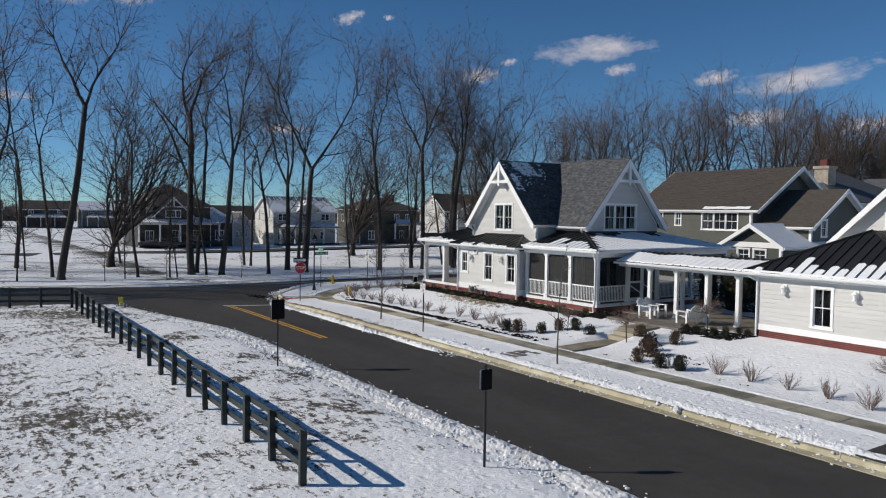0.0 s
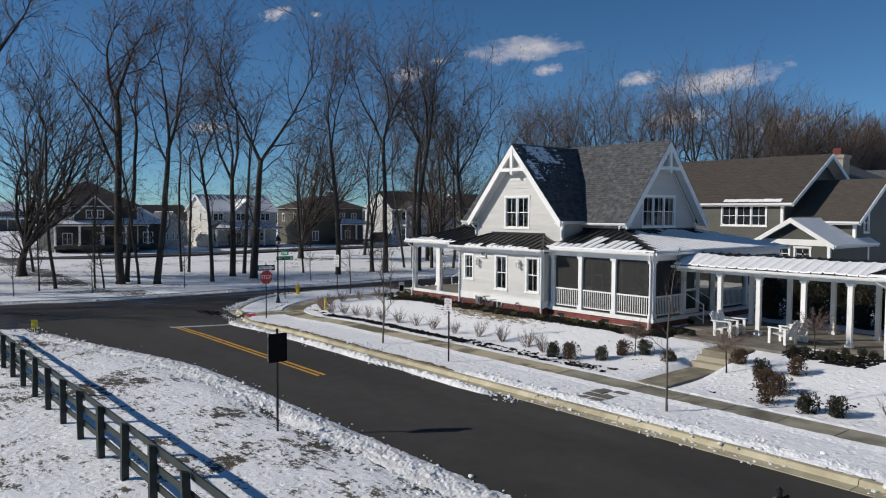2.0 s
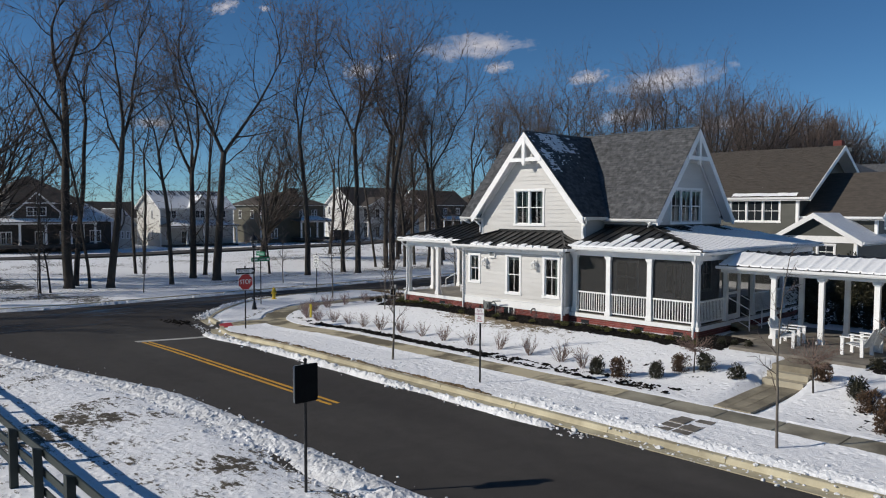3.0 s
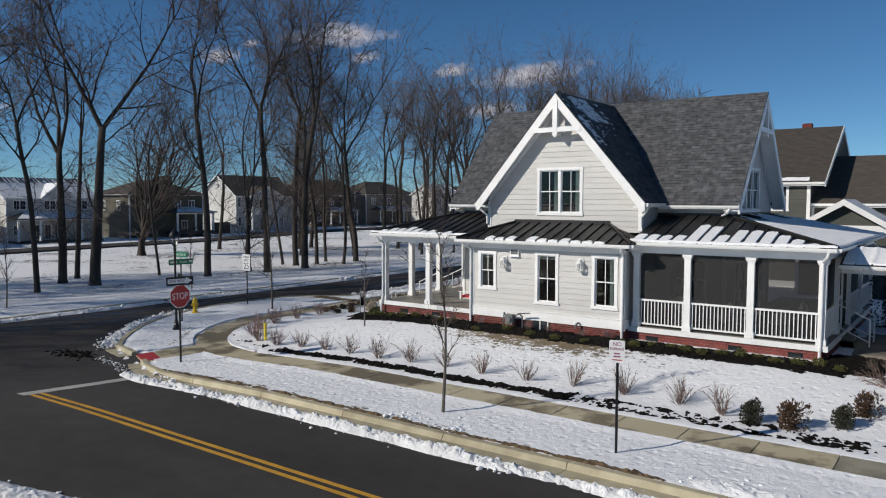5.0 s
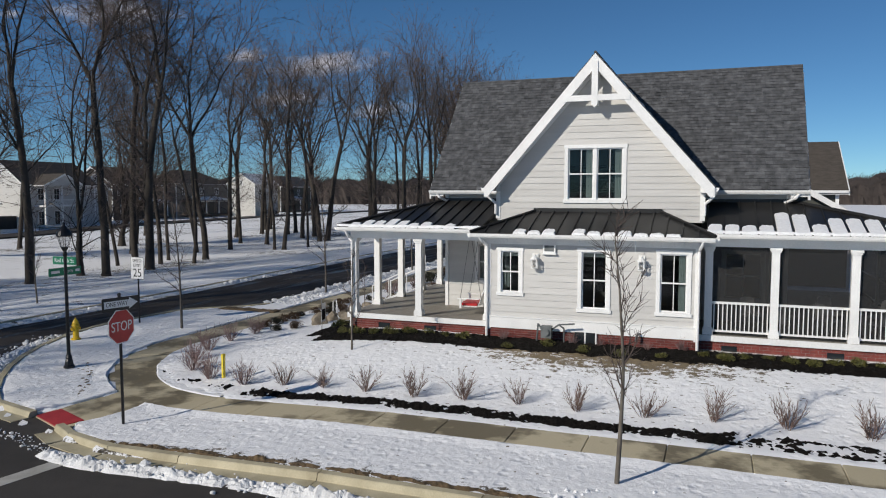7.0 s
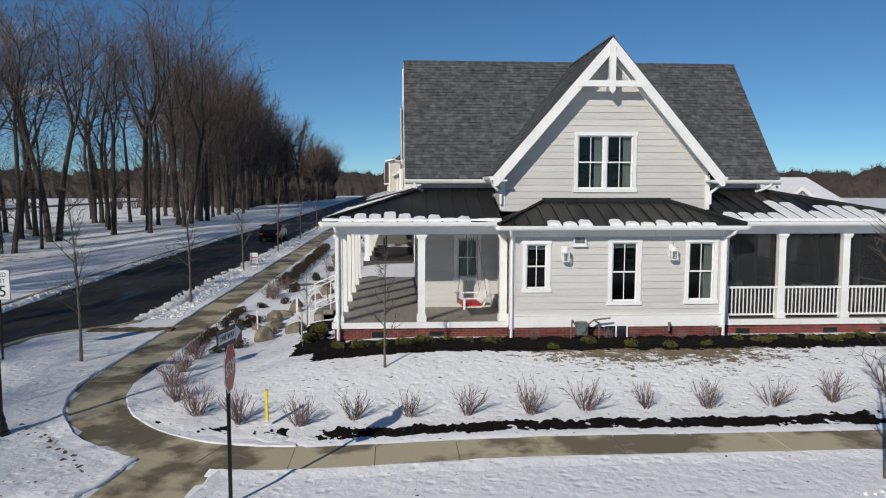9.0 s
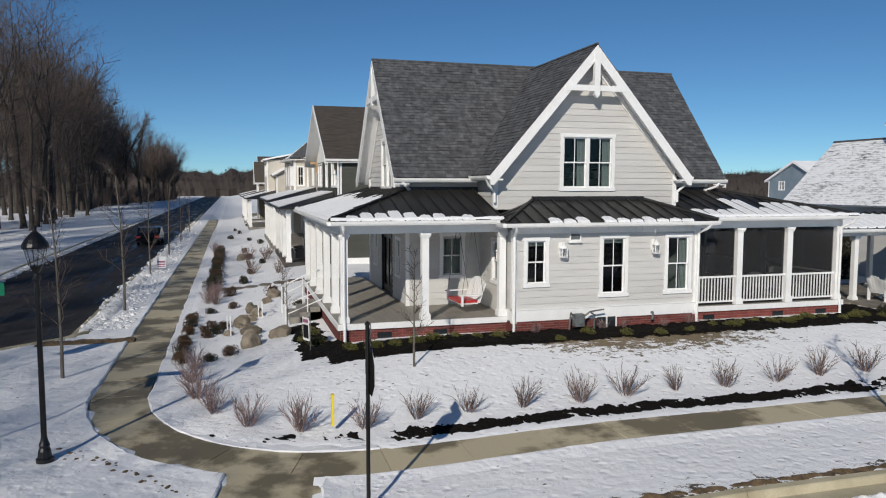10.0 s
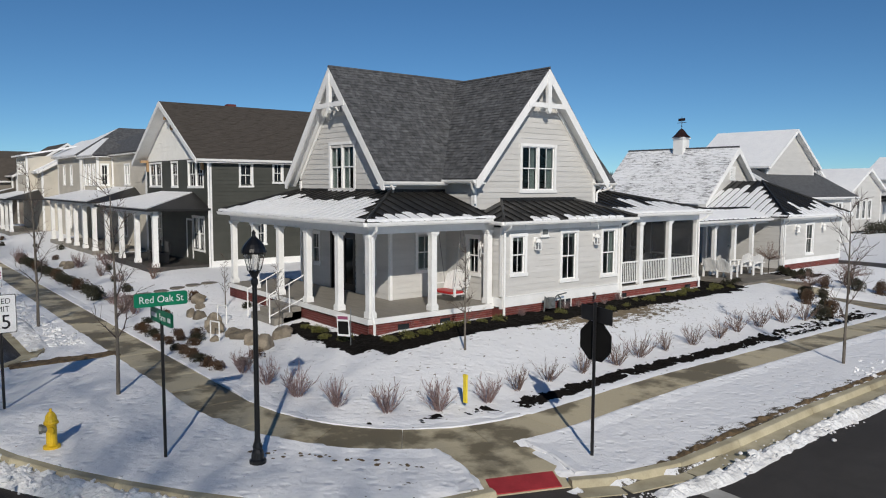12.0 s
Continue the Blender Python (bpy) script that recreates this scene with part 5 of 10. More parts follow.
s.add([f.p(1.1, FL), f.p(2.2, FL), f.p(2.2, 3.4), f.p(1.1, 3.4)], [(0, 1, 2, 3)])
put("screen", s, SCREEN, house)
# downspouts of the low roofs
downspout(house, [(EX - 0.06, EN - 0.3, 3.74), (EX + 0.02, EN - 0.35, 3.56), (PX - 0.16, PN + 0.02, 3.4), (PX - 0.16, PN + 0.02, 1.1), (PX - 0.26, PN + 0.02, 0.85), (PX - 0.26, PN + 0.02, 0.5)])
downspout(house, [(BX - 0.06, 39.1, 3.66), (BX + 0.05, 39.05, 3.5), (XB - 0.09, 38.98, 3.36), (XB - 0.09, 38.98, 0.56)])
downspout(house, [(BX - 0.06, 32.9, 3.66), (BX + 0.05, 32.95, 3.5), (XB - 0.09, 33.02, 3.36), (XB - 0.09, 33.02, 0.62)])
downspout(house, [(EX - 0.06, ES + 0.2, 3.74), (EX + 0.02, ES + 0.25, 3.56), (PX - 0.16, PS + 0.0, 3.4), (PX - 0.16, PS, 1.1), (PX - 0.24, PS, 0.85), (PX - 0.24, PS, 0.5)])
# two front steps' flights and handrails
stairs = thing("front_steps", "grey concrete front steps with white tubular handrails", "steps")
for i in range(3):
    s = Shape()
    s.box(32.2, PN + 0.2, 0.3, 34.0, PN + 0.2 + 0.32 * (3 - i), 0.53 + 0.155 * i)
    put("step", s, DECK, stairs)
for x in (32.25, 33.95):
    s = Shape()
    s.tube((x, PN + 0.05, FL + 0.88), (x, PN + 1.3, 1.32), 0.022, 0.022, 6)
    s.tube((x, PN + 0.05, FL + 0.12), (x, PN + 1.3, 0.62), 0.018, 0.018, 6)
    s.tube((x, PN + 1.3, 0.4), (x, PN + 1.3, 1.35), 0.024, 0.024, 6)
    s.tube((x, PN + 0.6, 0.6), (x, PN + 0.6, 1.64), 0.018, 0.018, 6)
    put("handrail", s, WHITE, stairs)
psteps = thing("porch_steps", "short steps with white rails down to the terrace", "steps")
for i in range(2):
    s = Shape()
    s.box(30.75, PS - 0.2 - 0.32 * (2 - i), 0.5, 31.8, PS - 0.2, 0.77 + 0.12 * i)
    put("step", s, CONCRETE, psteps)
for x in (30.72, 31.84):
    s = Shape()
    s.tube((x, PS - 0.1, 1.9), (x, PS - 0.95, 1.5), 0.022, 0.022, 6)
    s.tube((x, PS - 0.95, 0.6), (x, PS - 0.95, 1.52), 0.024, 0.024, 6)
    s.tube((x, PS - 0.1, 1.2), (x, PS - 0.95, 0.8), 0.018, 0.018, 6)
    put("handrail", s, WHITE, psteps)

# wall lanterns, vent, meter
for x, y, z, sg in ((XB, 37.52, 2.72, 0), (XB, 34.52, 2.76, 0)):
    la = thing("wall_lantern", "white square wall lantern on grey siding", "lantern", "wall lanterns")
    s = Shape()
    s.box(x - 0.05, y - 0.09, z + 0.1, x, y + 0.09, z + 0.42)
    s.tube((x - 0.05, y, z + 0.38), (x - 0.17, y, z + 0.36), 0.018, 0.018, 6)
    put("bracket", s, WHITE, la)
    s = Shape()
    s.lathe(x - 0.17, y, [(0.02, z + 0.38), (0.05, z + 0.36), (0.13, z + 0.27), (0.12, z + 0.25), (0.02, z + 0.25)], 8)
    s.lathe(x - 0.17, y, [(0.1, z), (0.11, z + 0.03), (0.02, z + 0.03)], 8)
    for dx, dy in ((-1, -1), (1, -1), (-1, 1), (1, 1)):
        s.box(x - 0.17 + dx * 0.075 - 0.012, y + dy * 0.075 - 0.012, z + 0.02, x - 0.17 + dx * 0.075 + 0.012, y + dy * 0.075 + 0.012, z + 0.26)
    put("cage", s, WHITE, la)
    s = Shape()
    s.lathe(x - 0.17, y, [(0.07, z + 0.03), (0.07, z + 0.25)], 8)
    put("glass", s, LANTERN_GLASS, la)
la = thing("wall_lantern", "white square wall lantern inside the porch corner", "lantern", "wall lanterns")
x, y, z = 28.5, YB1, 2.6
s = Shape()
s.box(x - 0.09, y, z + 0.1, x + 0.09, y + 0.05, z + 0.4)
s.lathe(x, y + 0.16, [(0.02, z + 0.38), (0.05, z + 0.36), (0.13, z + 0.27), (0.12, z + 0.25), (0.02, z + 0.25)], 8)
s.lathe(x, y + 0.16, [(0.1, z), (0.11, z + 0.03), (0.02, z + 0.03)], 8)
for dx, dy in ((-1, -1), (1, -1), (-1, 1), (1, 1)):
    s.box(x + dx * 0.075 - 0.012, y + 0.16 + dy * 0.075 - 0.012, z + 0.02, x + dx * 0.075 + 0.012, y + 0.16 + dy * 0.075 + 0.012, z + 0.26)
put("cage", s, WHITE, la)
s = Shape()
fw.box(s, 1.66, 2.02, 3.16, 3.42, 0.02, 0.09)
fw.box(s, 1.64, 2.04, 3.13, 3.17, 0.02, 0.12)
hood = put("vent", s, WHITE, house)
# thin grey patch on the hood's face paints the shade of its recess
s = Shape()
fw.box(s, 1.7, 1.98, 3.22, 3.39, 0.09, 0.094)
put("vent_mouth", s, UTILITY, hood, "flat grey patch standing for the hood's shaded recess")
mt = thing("utility_meter", "grey gas meter with looped pipes against the brickwork", "meter")
s = Shape()
s.box(27.3, 36.95, 0.75, 27.5, 37.25, 1.1)
s.tube((27.4, 37.1, 0.93), (27.25, 37.1, 0.93), 0.11, 0.1, 12)
put("meter_body", s, UTILITY, mt)
s = Shape()
for p, q in (((27.4, 36.95, 1.0), (27.4, 36.75, 1.15)), ((27.4, 36.75, 1.15), (27.4, 36.6, 1.05)), ((27.4, 36.6, 1.05), (27.4, 36.6, 0.55)), ((27.4, 37.25, 1.0), (27.4, 37.35, 1.15)), ((27.4, 37.35, 1.15), (27.4, 37.4, 0.5)), ((27.4, 36.75, 1.15), (27.4, 36.3, 1.2))):
    s = Shape()
    s.tube(p, q, 0.025, 0.025, 6)
    put("pipe", s, UTILITY, mt)
s = Shape()
s.box(XB - 0.06, 35.75, 0.5, XB - 0.02, 36.35, 0.92)
put("crawl_vent", s, DARKPANE, house)
for y in (36.03, 35.72):
    s = Shape()
    s.box(XB - 0.075, y, 0.5, XB - 0.06, y + 0.04, 0.92)
    put("vent_bar", s, WHITE, house)

s = Shape()
for p, q in (((27.74, 34.55, 0.98), (27.6, 34.57, 1.0)), ((27.6, 34.57, 1.0), (27.54, 34.6, 0.94)), ((27.54, 34.6, 0.94), (27.54, 34.62, 0.8))):
    s.tube(p, q, 0.035, 0.035, 8)
put("vent_pipe", s, UTILITY, house)
for y, z, ln in ((34.67, 3.62, 0.34), (35.1, 3.62, 0.16), (38.3, 3.62, 0.12), (36.2, 3.62, 0.1), (33.4, 3.62, 0.14)):
    s = Shape()
    s.tube((27.42, y, z), (27.42, y, z - ln), 0.018, 0.003, 6)
    tagged(put("icicle", s, ICE), "thin icicle hanging from the bay gutter", "icicle", "icicles")
# interior: added floor slab and back partitions, dark grey in colour, keep the rooms dark
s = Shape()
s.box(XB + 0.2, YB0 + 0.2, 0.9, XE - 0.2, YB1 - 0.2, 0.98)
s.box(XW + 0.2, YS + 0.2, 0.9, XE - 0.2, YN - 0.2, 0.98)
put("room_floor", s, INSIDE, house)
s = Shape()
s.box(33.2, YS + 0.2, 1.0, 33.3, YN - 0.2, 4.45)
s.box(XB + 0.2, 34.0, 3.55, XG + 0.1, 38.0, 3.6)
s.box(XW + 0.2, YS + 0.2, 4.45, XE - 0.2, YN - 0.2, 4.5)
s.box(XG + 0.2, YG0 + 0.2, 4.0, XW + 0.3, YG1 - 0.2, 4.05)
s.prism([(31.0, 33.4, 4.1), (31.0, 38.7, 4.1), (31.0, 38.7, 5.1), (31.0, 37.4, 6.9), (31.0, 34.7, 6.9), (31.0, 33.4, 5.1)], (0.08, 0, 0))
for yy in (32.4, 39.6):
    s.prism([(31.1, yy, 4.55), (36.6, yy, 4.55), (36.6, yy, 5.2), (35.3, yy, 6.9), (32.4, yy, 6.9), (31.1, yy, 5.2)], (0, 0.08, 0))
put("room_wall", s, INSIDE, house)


# brick plinth: every brick a piece where the walk passes nearest
def plinth(face, length, z0, z1, near):
    s = Shape()
    face.box(s, 0, length, z0 - 0.3, z1, -0.12, 0.0)
    core = put("plinth", s, MORTAR, house, "red brick plinth")
    rows = max(1, round((z1 - z0) / 0.075))
    bh = (z1 - z0) / rows
    joined = Shape()
    for r in range(rows):
        u = -0.1 if r % 2 else 0.0
        while u < length:
            a, b = max(u, 0) + 0.005, min(u + 0.203, length) - 0.005
            if b - a > 0.03:
                if near(u):
                    q = Shape()
                    face.box(q, a, b, z0 + r * bh + 0.005, z0 + (r + 1) * bh - 0.005, 0.0, 0.012)
                    put("brick", q, BRICK, core)
                else:
                    face.box(joined, a, b, z0 + r * bh + 0.005, z0 + (r + 1) * bh - 0.005, 0.0, 0.012)
            u += 0.203
    if joined.f:
        tagged(put("bricks", joined, BRICK, core), kind="stuff")


def slope_snow(a, b, c, d, cover, seed, label, res=0.07):
    """Torn snow on a slope a-b (eave), d-c (ridge): shows where its uneven skin stands above the roof. cover(s, t): -1 bare to 1 white."""
    a, b, c, d = (Vector(p) for p in (a, b, c, d))
    n = (b - a).cross(d - a).normalized()
    n = n if n.z > 0 else -n
    ns, nt = int((b - a).length / res), int((d - a).length / res)
    s = Shape()
    for j in range(nt + 1):
        for i in range(ns + 1):
            p = a.lerp(b, i / ns).lerp(d.lerp(c, i / ns), j / nt)
            q = (i / ns * (b - a).length, j / nt * (d - a).length)
            v = 0.9 * noise.noise(Vector((q[0] * 1.3, q[1] * 1.3, seed))) + 0.7 * noise.noise(Vector((q[0] * 4, q[1] * 7, seed + 3))) + 0.4 * noise.noise(Vector((q[0] * 9, q[1] * 14, seed)))
            s.v.append(tuple(p + n * (0.018 + 0.045 * max(-1.2, min(0.7, v + cover(i / ns, j / nt))))))
    s.f = [(j * (ns + 1) + i, j * (ns + 1) + i + 1, (j + 1) * (ns + 1) + i + 1, (j + 1) * (ns + 1) + i) for j in range(nt) for i in range(ns)]
    tagged(put("roof_snow", s, SNOW_CLEAN), label, "snow", "roof snow", "stuff")


slope_snow((XF + 0.1, 32.72, GE), (31.9, 32.72, GE), (31.9, YC, GR), (XF + 0.1, YC, GR), lambda s, t: 0.55 * smoothstep(0.05, 0.75, t) - 0.55 - 0.5 * abs(s - 0.45) + (0.1 if t > 0.9 else 0), 4.0, "torn specks of snow on the shaded shingle slope")
plinth(Face((XB, YB1, 0), (0, -1, 0), (-1, 0, 0)), YB1 - YB0, 0.48, 0.9, lambda u: u < 5.9)
plinth(Face((PX - 0.1, PN + 0.12, 0), (0, -1, 0), (-1, 0, 0)), PN + 0.12 - YB1, 0.4, FL - 0.17, lambda u: True)
plinth(Face((PX - 0.1, YB0, 0), (0, -1, 0), (-1, 0, 0)), YB0 - PS + 0.12, 0.5, FL - 0.17, lambda u: False)
plinth(Face((38.35, PN + 0.12, 0), (-1, 0, 0), (0, 1, 0)), 38.35 - PX + 0.1, 0.4, FL - 0.17, lambda u: False)
plinth(Face((PX - 0.1, PS - 0.12, 0), (1, 0, 0), (0, -1, 0)), 39.4 - PX, 0.5, FL - 0.17, lambda u: False)
for y in (41.0, 42.6, 32.2, 29.6, 27.9):
    s = Shape()
    s.box(PX - 0.125, y - 0.2, 0.55, PX - 0.1, y + 0.2, 0.72)
    put("foundation_vent", s, DARKPANE, house)


# ---- breezeway and garage ----
bw = thing("breezeway", "white-posted open breezeway with a snowy metal roof", "breezeway")
for x in (29.78, 32.38):
    for y in (25.0, 23.35, 21.6, 19.95):
        post(bw, x, y, 0.66, 2.98, 0.17, 0.1)
    s = Shape()
    s.box(x - 0.1, 18.5, 2.98, x + 0.1, 27.0, 3.2)
    put("beam", s, WHITE, bw)
upb = Vector((1.75, 0, 0.5))
seamed(bw, (29.33, 18.3, 3.26), (29.33, 27.0, 3.26), upb.length, upb, 0, 0, None, seed=11)
s = Shape()
edge0, edge1 = [], []
ROOFW = 8.7 / 21
rises = []
for i in range(165):
    y = 18.42 + 8.5 * i / 164
    rises.append(0.038 + 0.03 * math.exp(-((((y - 18.3) / ROOFW + 0.5) % 1.0 - 0.5) / 0.16) ** 2))
    a = 0.02 + 0.05 * noise.noise(Vector((y * 0.9, 1.0, 0)))
    b = 0.8 + 0.1 * noise.noise(Vector((y * 0.7, 5.0, 0)))
    edge0.append(Vector((29.33, y, 3.26)) + upb * a)
    edge1.append(Vector((29.33, y, 3.26)) + upb * b)
for p, q, k in zip(edge0, edge1, rises):
    s.v += [tuple(p + Vector((0, 0, 0.01))), tuple(p + Vector((0.03, 0, k + 0.02))), tuple((p + q) / 2 + Vector((0, 0, k + 0.01))), tuple(q + Vector((-0.03, 0, k))), tuple(q + Vector((0, 0, 0.01)))]
s.f = [(5 * i + j, 5 * i + 5 + j, 5 * i + 6 + j, 5 * i + 1 + j) for i in range(164) for j in range(4)]
tagged(put("roof_snow", s, SNOW_CLEAN), "smooth sheet of snow on the breezeway roof", "snow", "roof snow", "stuff")
upb2 = Vector((-1.75, 0, 0.5))
seamed(bw, (32.83, 18.3, 3.26), (32.83, 27.0, 3.26), upb2.length, upb2, 0, 0, None, seed=12)
gutter(bw, (29.33, 18.3, 3.14), (29.33, 27.0, 3.14), (-1, 0, 0))
s = Shape()
s.box(29.34, 18.4, 3.2, 32.82, 27.0, 3.22)
put("ceiling_board", s, WHITE, bw)

garage = thing("garage", "light grey lap-sided garage with a hipped metal front and cupola", "garage")
GX, GY0, GY1 = 28.93, 12.0, 18.45
f = Face((GX, GY1, 0), (0, -1, 0), (-1, 0, 0))
gw = (2.36, 3.28, 1.22, 2.96)
wall(garage, f, GY1 - GY0, 1.1, 3.2, None, [(gw[0] + 0.1, gw[1] - 0.1, gw[2] + 0.1, gw[3] - 0.1)])
window(garage, f, *gw, 1)
fN = Face((33.6, GY1, 0), (-1, 0, 0), (0, 1, 0))
wall(garage, fN, 33.6 - GX, 0.66, 3.2, None, [(0.9, 1.8, 0.66, 2.7)])
s = Shape()
for q in ((0.8, 0.9, 0.66, 2.8), (1.8, 1.9, 0.66, 2.8), (0.9, 1.8, 2.7, 2.8)):
    fN.box(s, *q, -0.1, 0.04)
fN.box(s, 0.9, 1.8, 0.66, 2.7, -0.08, -0.03)
dd = put("door", s, WHITE, garage, "white panelled side door")
s = Shape()
s.tube(fN.p(1.7, 1.65, -0.03), fN.p(1.7, 1.65, 0.04), 0.03, 0.03, 8)
put("handle", s, UTILITY, dd)
s = Shape()
s.box(GX, GY0, 0.5, 33.6, GY0 + 0.16, 3.2)
put("wall", s, SIDING, garage)
s = Shape()
s.box(GX - 0.04, GY0 - 0.04, 0.86, GX + 0.1, GY1 + 0.04, 1.12)
put("water_table", s, WHITE, garage)
for y in (GY0, GY1):
    s = Shape()
    s.box(GX - 0.035, y - 0.06, 0.86, GX + 0.1, y + 0.06, 3.2)
    put("corner_board", s, WHITE, garage)
s = Shape()
s.box(GX - 0.03, GY0 - 0.03, 3.1, GX + 0.1, GY1 + 0.03, 3.3)
put("frieze", s, WHITE, garage)


def brick_base(face, length, z0, z1, parent):
    s = Shape()
    face.box(s, 0, length, z0 - 0.3, z1, -0.12, 0)
    core = put("plinth", s, MORTAR, parent, "dark red brick plinth")
    j = Shape()
    rows = max(1, round((z1 - z0) / 0.075))
    bh = (z1 - z0) / rows
    for r in range(rows):
        u = -0.1 if r % 2 else 0.0
        while u < length:
            a, b = max(u, 0) + 0.005, min(u + 0.203, length) - 0.005
            if b - a > 0.03:
                face.box(j, a, b, z0 + r * bh + 0.005, z0 + (r + 1) * bh - 0.005, 0, 0.012)
            u += 0.203
    tagged(put("bricks", j, BRICK, core), kind="stuff")


brick_base(f, GY1 - GY0, 0.42, 0.86, garage)
brick_base(fN, 33.6 - GX, 0.42, 0.66, garage)
hx, hy0, hy1, he, hr = 28.5, 11.6, 18.9, 3.36, 5.15
hm = (hy0 + hy1) / 2
seamed(garage, (hx, hy0, he), (hx, hy1, he), math.hypot(3.4, hr - he), (3.4, 0, hr - he), 3.65, 3.65, lambda k: 1.1, seed=13)
seamed(garage, (hx, hy1, he), (34.2, hy1, he), math.hypot(3.65, hr - he), (0, -3.65, hr - he), 3.4, 0, lambda k: 3.2, seed=14)
seamed(garage, (hx, hy0, he), (34.2, hy0, he), math.hypot(3.65, hr - he), (0, 3.65, hr - he), 3.4, 0, None, seed=15)
for p in ((hx, hy0), (hx, hy1)):
    s = Shape()
    s.tube((*p, he + 0.04), (hx + 3.4, hm, hr + 0.04), 0.05, 0.05, 6)
    put("hip_cap", s, METAL_ROOF, garage)
gutter(garage, (hx, hy0, he - 0.13), (hx, hy1, he - 0.13), (-1, 0, 0))
s = Shape()
s.box(hx, hy0, he - 0.1, 33.0, hy1, he - 0.08)
put("soffit", s, WHITE, garage)
downspout(garage, [(hx - 0.06, hy1 - 0.2, he - 0.1), (hx + 0.1, hy1 - 0.3, he - 0.25), (GX - 0.09, GY1 - 0.02, he - 0.4), (GX - 0.09, GY1 - 0.02, 0.55)])
for y in (17.2, 14.3):
    s = Shape()
    z = 2.5
    s.box(GX - 0.05, y - 0.09, z + 0.1, GX, y + 0.09, z + 0.42)
    s.lathe(GX - 0.17, y, [(0.02, z + 0.38), (0.05, z + 0.36), (0.13, z + 0.27), (0.12, z + 0.25), (0.02, z + 0.25)], 8)
    s.lathe(GX - 0.17, y, [(0.1, z), (0.11, z + 0.03), (0.07, z + 0.04), (0.07, z + 0.26)], 8)
    tagged(put("wall_lantern", s, WHITE), "white square wall lantern on the garage siding", "lantern", "wall lanterns")
# tall rear block
MX0, MX1, MY0, MY1, ME, MR, MC = 33.7, 40.7, 12.35, 18.25, 4.2, 7.1, 15.3
fm = Face((MX0, MY1, 0), (0, -1, 0), (-1, 0, 0))
wall(garage, fm, MY1 - MY0, 0.4, ME, 6.92, [(2.75, 3.15, 5.3, 5.9)])
window(garage, fm, 2.65, 3.25, 5.2, 6.0, 1, trim=0.1, rows=0)
for k in range(7):
    s = Shape()
    fm.box(s, 2.74, 3.16, 5.31 + 0.085 * k, 5.38 + 0.085 * k, -0.01, 0.03)
    put("louvre", s, WHITE, garage)
for y in (MY0, MY1 - 0.16):
    s = Shape()
    s.box(MX0, y, 0.3, MX1, y + 0.16, ME)
    put("wall", s, SIDING, garage)
s = Shape()
s.prism([(MX1, MY0, 0.3), (MX1, MY1, 0.3), (MX1, MY1, ME), (MX1, MC, 6.92), (MX1, MY0, ME)], (-0.16, 0, 0))
put("wall", s, SIDING, garage)
shingled(garage, (41.1, 18.6, ME - 0.33), (33.3, 18.6, ME - 0.33), (33.3, MC, MR), (41.1, MC, MR), mat=SNOWY_SHINGLE)
shingled(garage, (33.3, 12.0, ME - 0.33), (41.1, 12.0, ME - 0.33), (41.1, MC, MR), (33.3, MC, MR), mat=SHINGLE)
s = Shape()
s.tube((33.3, MC, MR + 0.03), (41.1, MC, MR + 0.03), 0.06, 0.06, 6)
put("ridge_cap", s, SHINGLE, garage)
for sg in (-1, 1):
    s = Shape()
    s.prism([(33.3, MC + sg * 3.3, ME - 0.35), (33.3, MC, MR - 0.02), (33.3, MC, MR - 0.36), (33.3, MC + sg * 3.3, ME - 0.6)], (-0.05, 0, 0))
    put("barge_board", s, WHITE, garage)
    s = Shape()
    s.prism([(33.3, MC + sg * 3.3, ME - 0.5), (33.3, MC, MR - 0.17), (33.3, MC, MR - 0.22), (33.3, MC + sg * 3.3, ME - 0.33)], (0.42, 0, 0))
    put("soffit", s, WHITE, garage)
cu = thing("cupola", "white louvred cupola with a copper bell roof and weathervane", "cupola")
cx, cy = 37.15, MC
s = Shape()
s.box(cx - 0.34, cy - 0.34, MR - 0.35, cx + 0.34, cy + 0.34, MR + 0.72)
s.box(cx - 0.4, cy - 0.4, MR + 0.64, cx + 0.4, cy + 0.4, MR + 0.74)
put("body", s, WHITE, cu)
for k in range(6):
    s = Shape()
    s.box(cx - 0.36, cy - 0.24, MR + 0.12 + 0.08 * k, cx + 0.36, cy + 0.24, MR + 0.15 + 0.08 * k)
    put("slat", s, WHITE, cu)
s = Shape()
s.lathe(cx, cy, [(0.56, MR + 0.74), (0.5, MR + 0.8), (0.36, MR + 0.92), (0.26, MR + 1.06), (0.12, MR + 1.22), (0.02, MR + 1.28)], 8)
put("bell_roof", s, COPPER, cu)
s = Shape()
s.tube((cx, cy, MR + 1.25), (cx, cy, MR + 2.0), 0.014, 0.014, 6)
s.box(cx - 0.3, cy - 0.008, MR + 1.62, cx + 0.3, cy + 0.008, MR + 1.65)
s.box(cx - 0.22, cy - 0.012, MR + 1.74, cx + 0.24, cy + 0.012, MR + 1.9)
s.lathe(cx, cy, [(0.0, MR + 1.38), (0.05, MR + 1.43), (0.0, MR + 1.48)], 8)
put("weathervane", s, COPPER, cu)


# ---- other houses ----
def faces_of(x0, x1, y0, y1):
    return {"W": (Face((x0, y1, 0), (0, -1, 0), (-1, 0, 0)), y1 - y0), "N": (Face((x1, y1, 0), (-1, 0, 0), (0, 1, 0)), x1 - x0),
            "S": (Face((x0, y0, 0), (1, 0, 0), (0, -1, 0)), x1 - x0), "E": (Face((x1, y0, 0), (0, 1, 0), (1, 0, 0)), y1 - y0)}


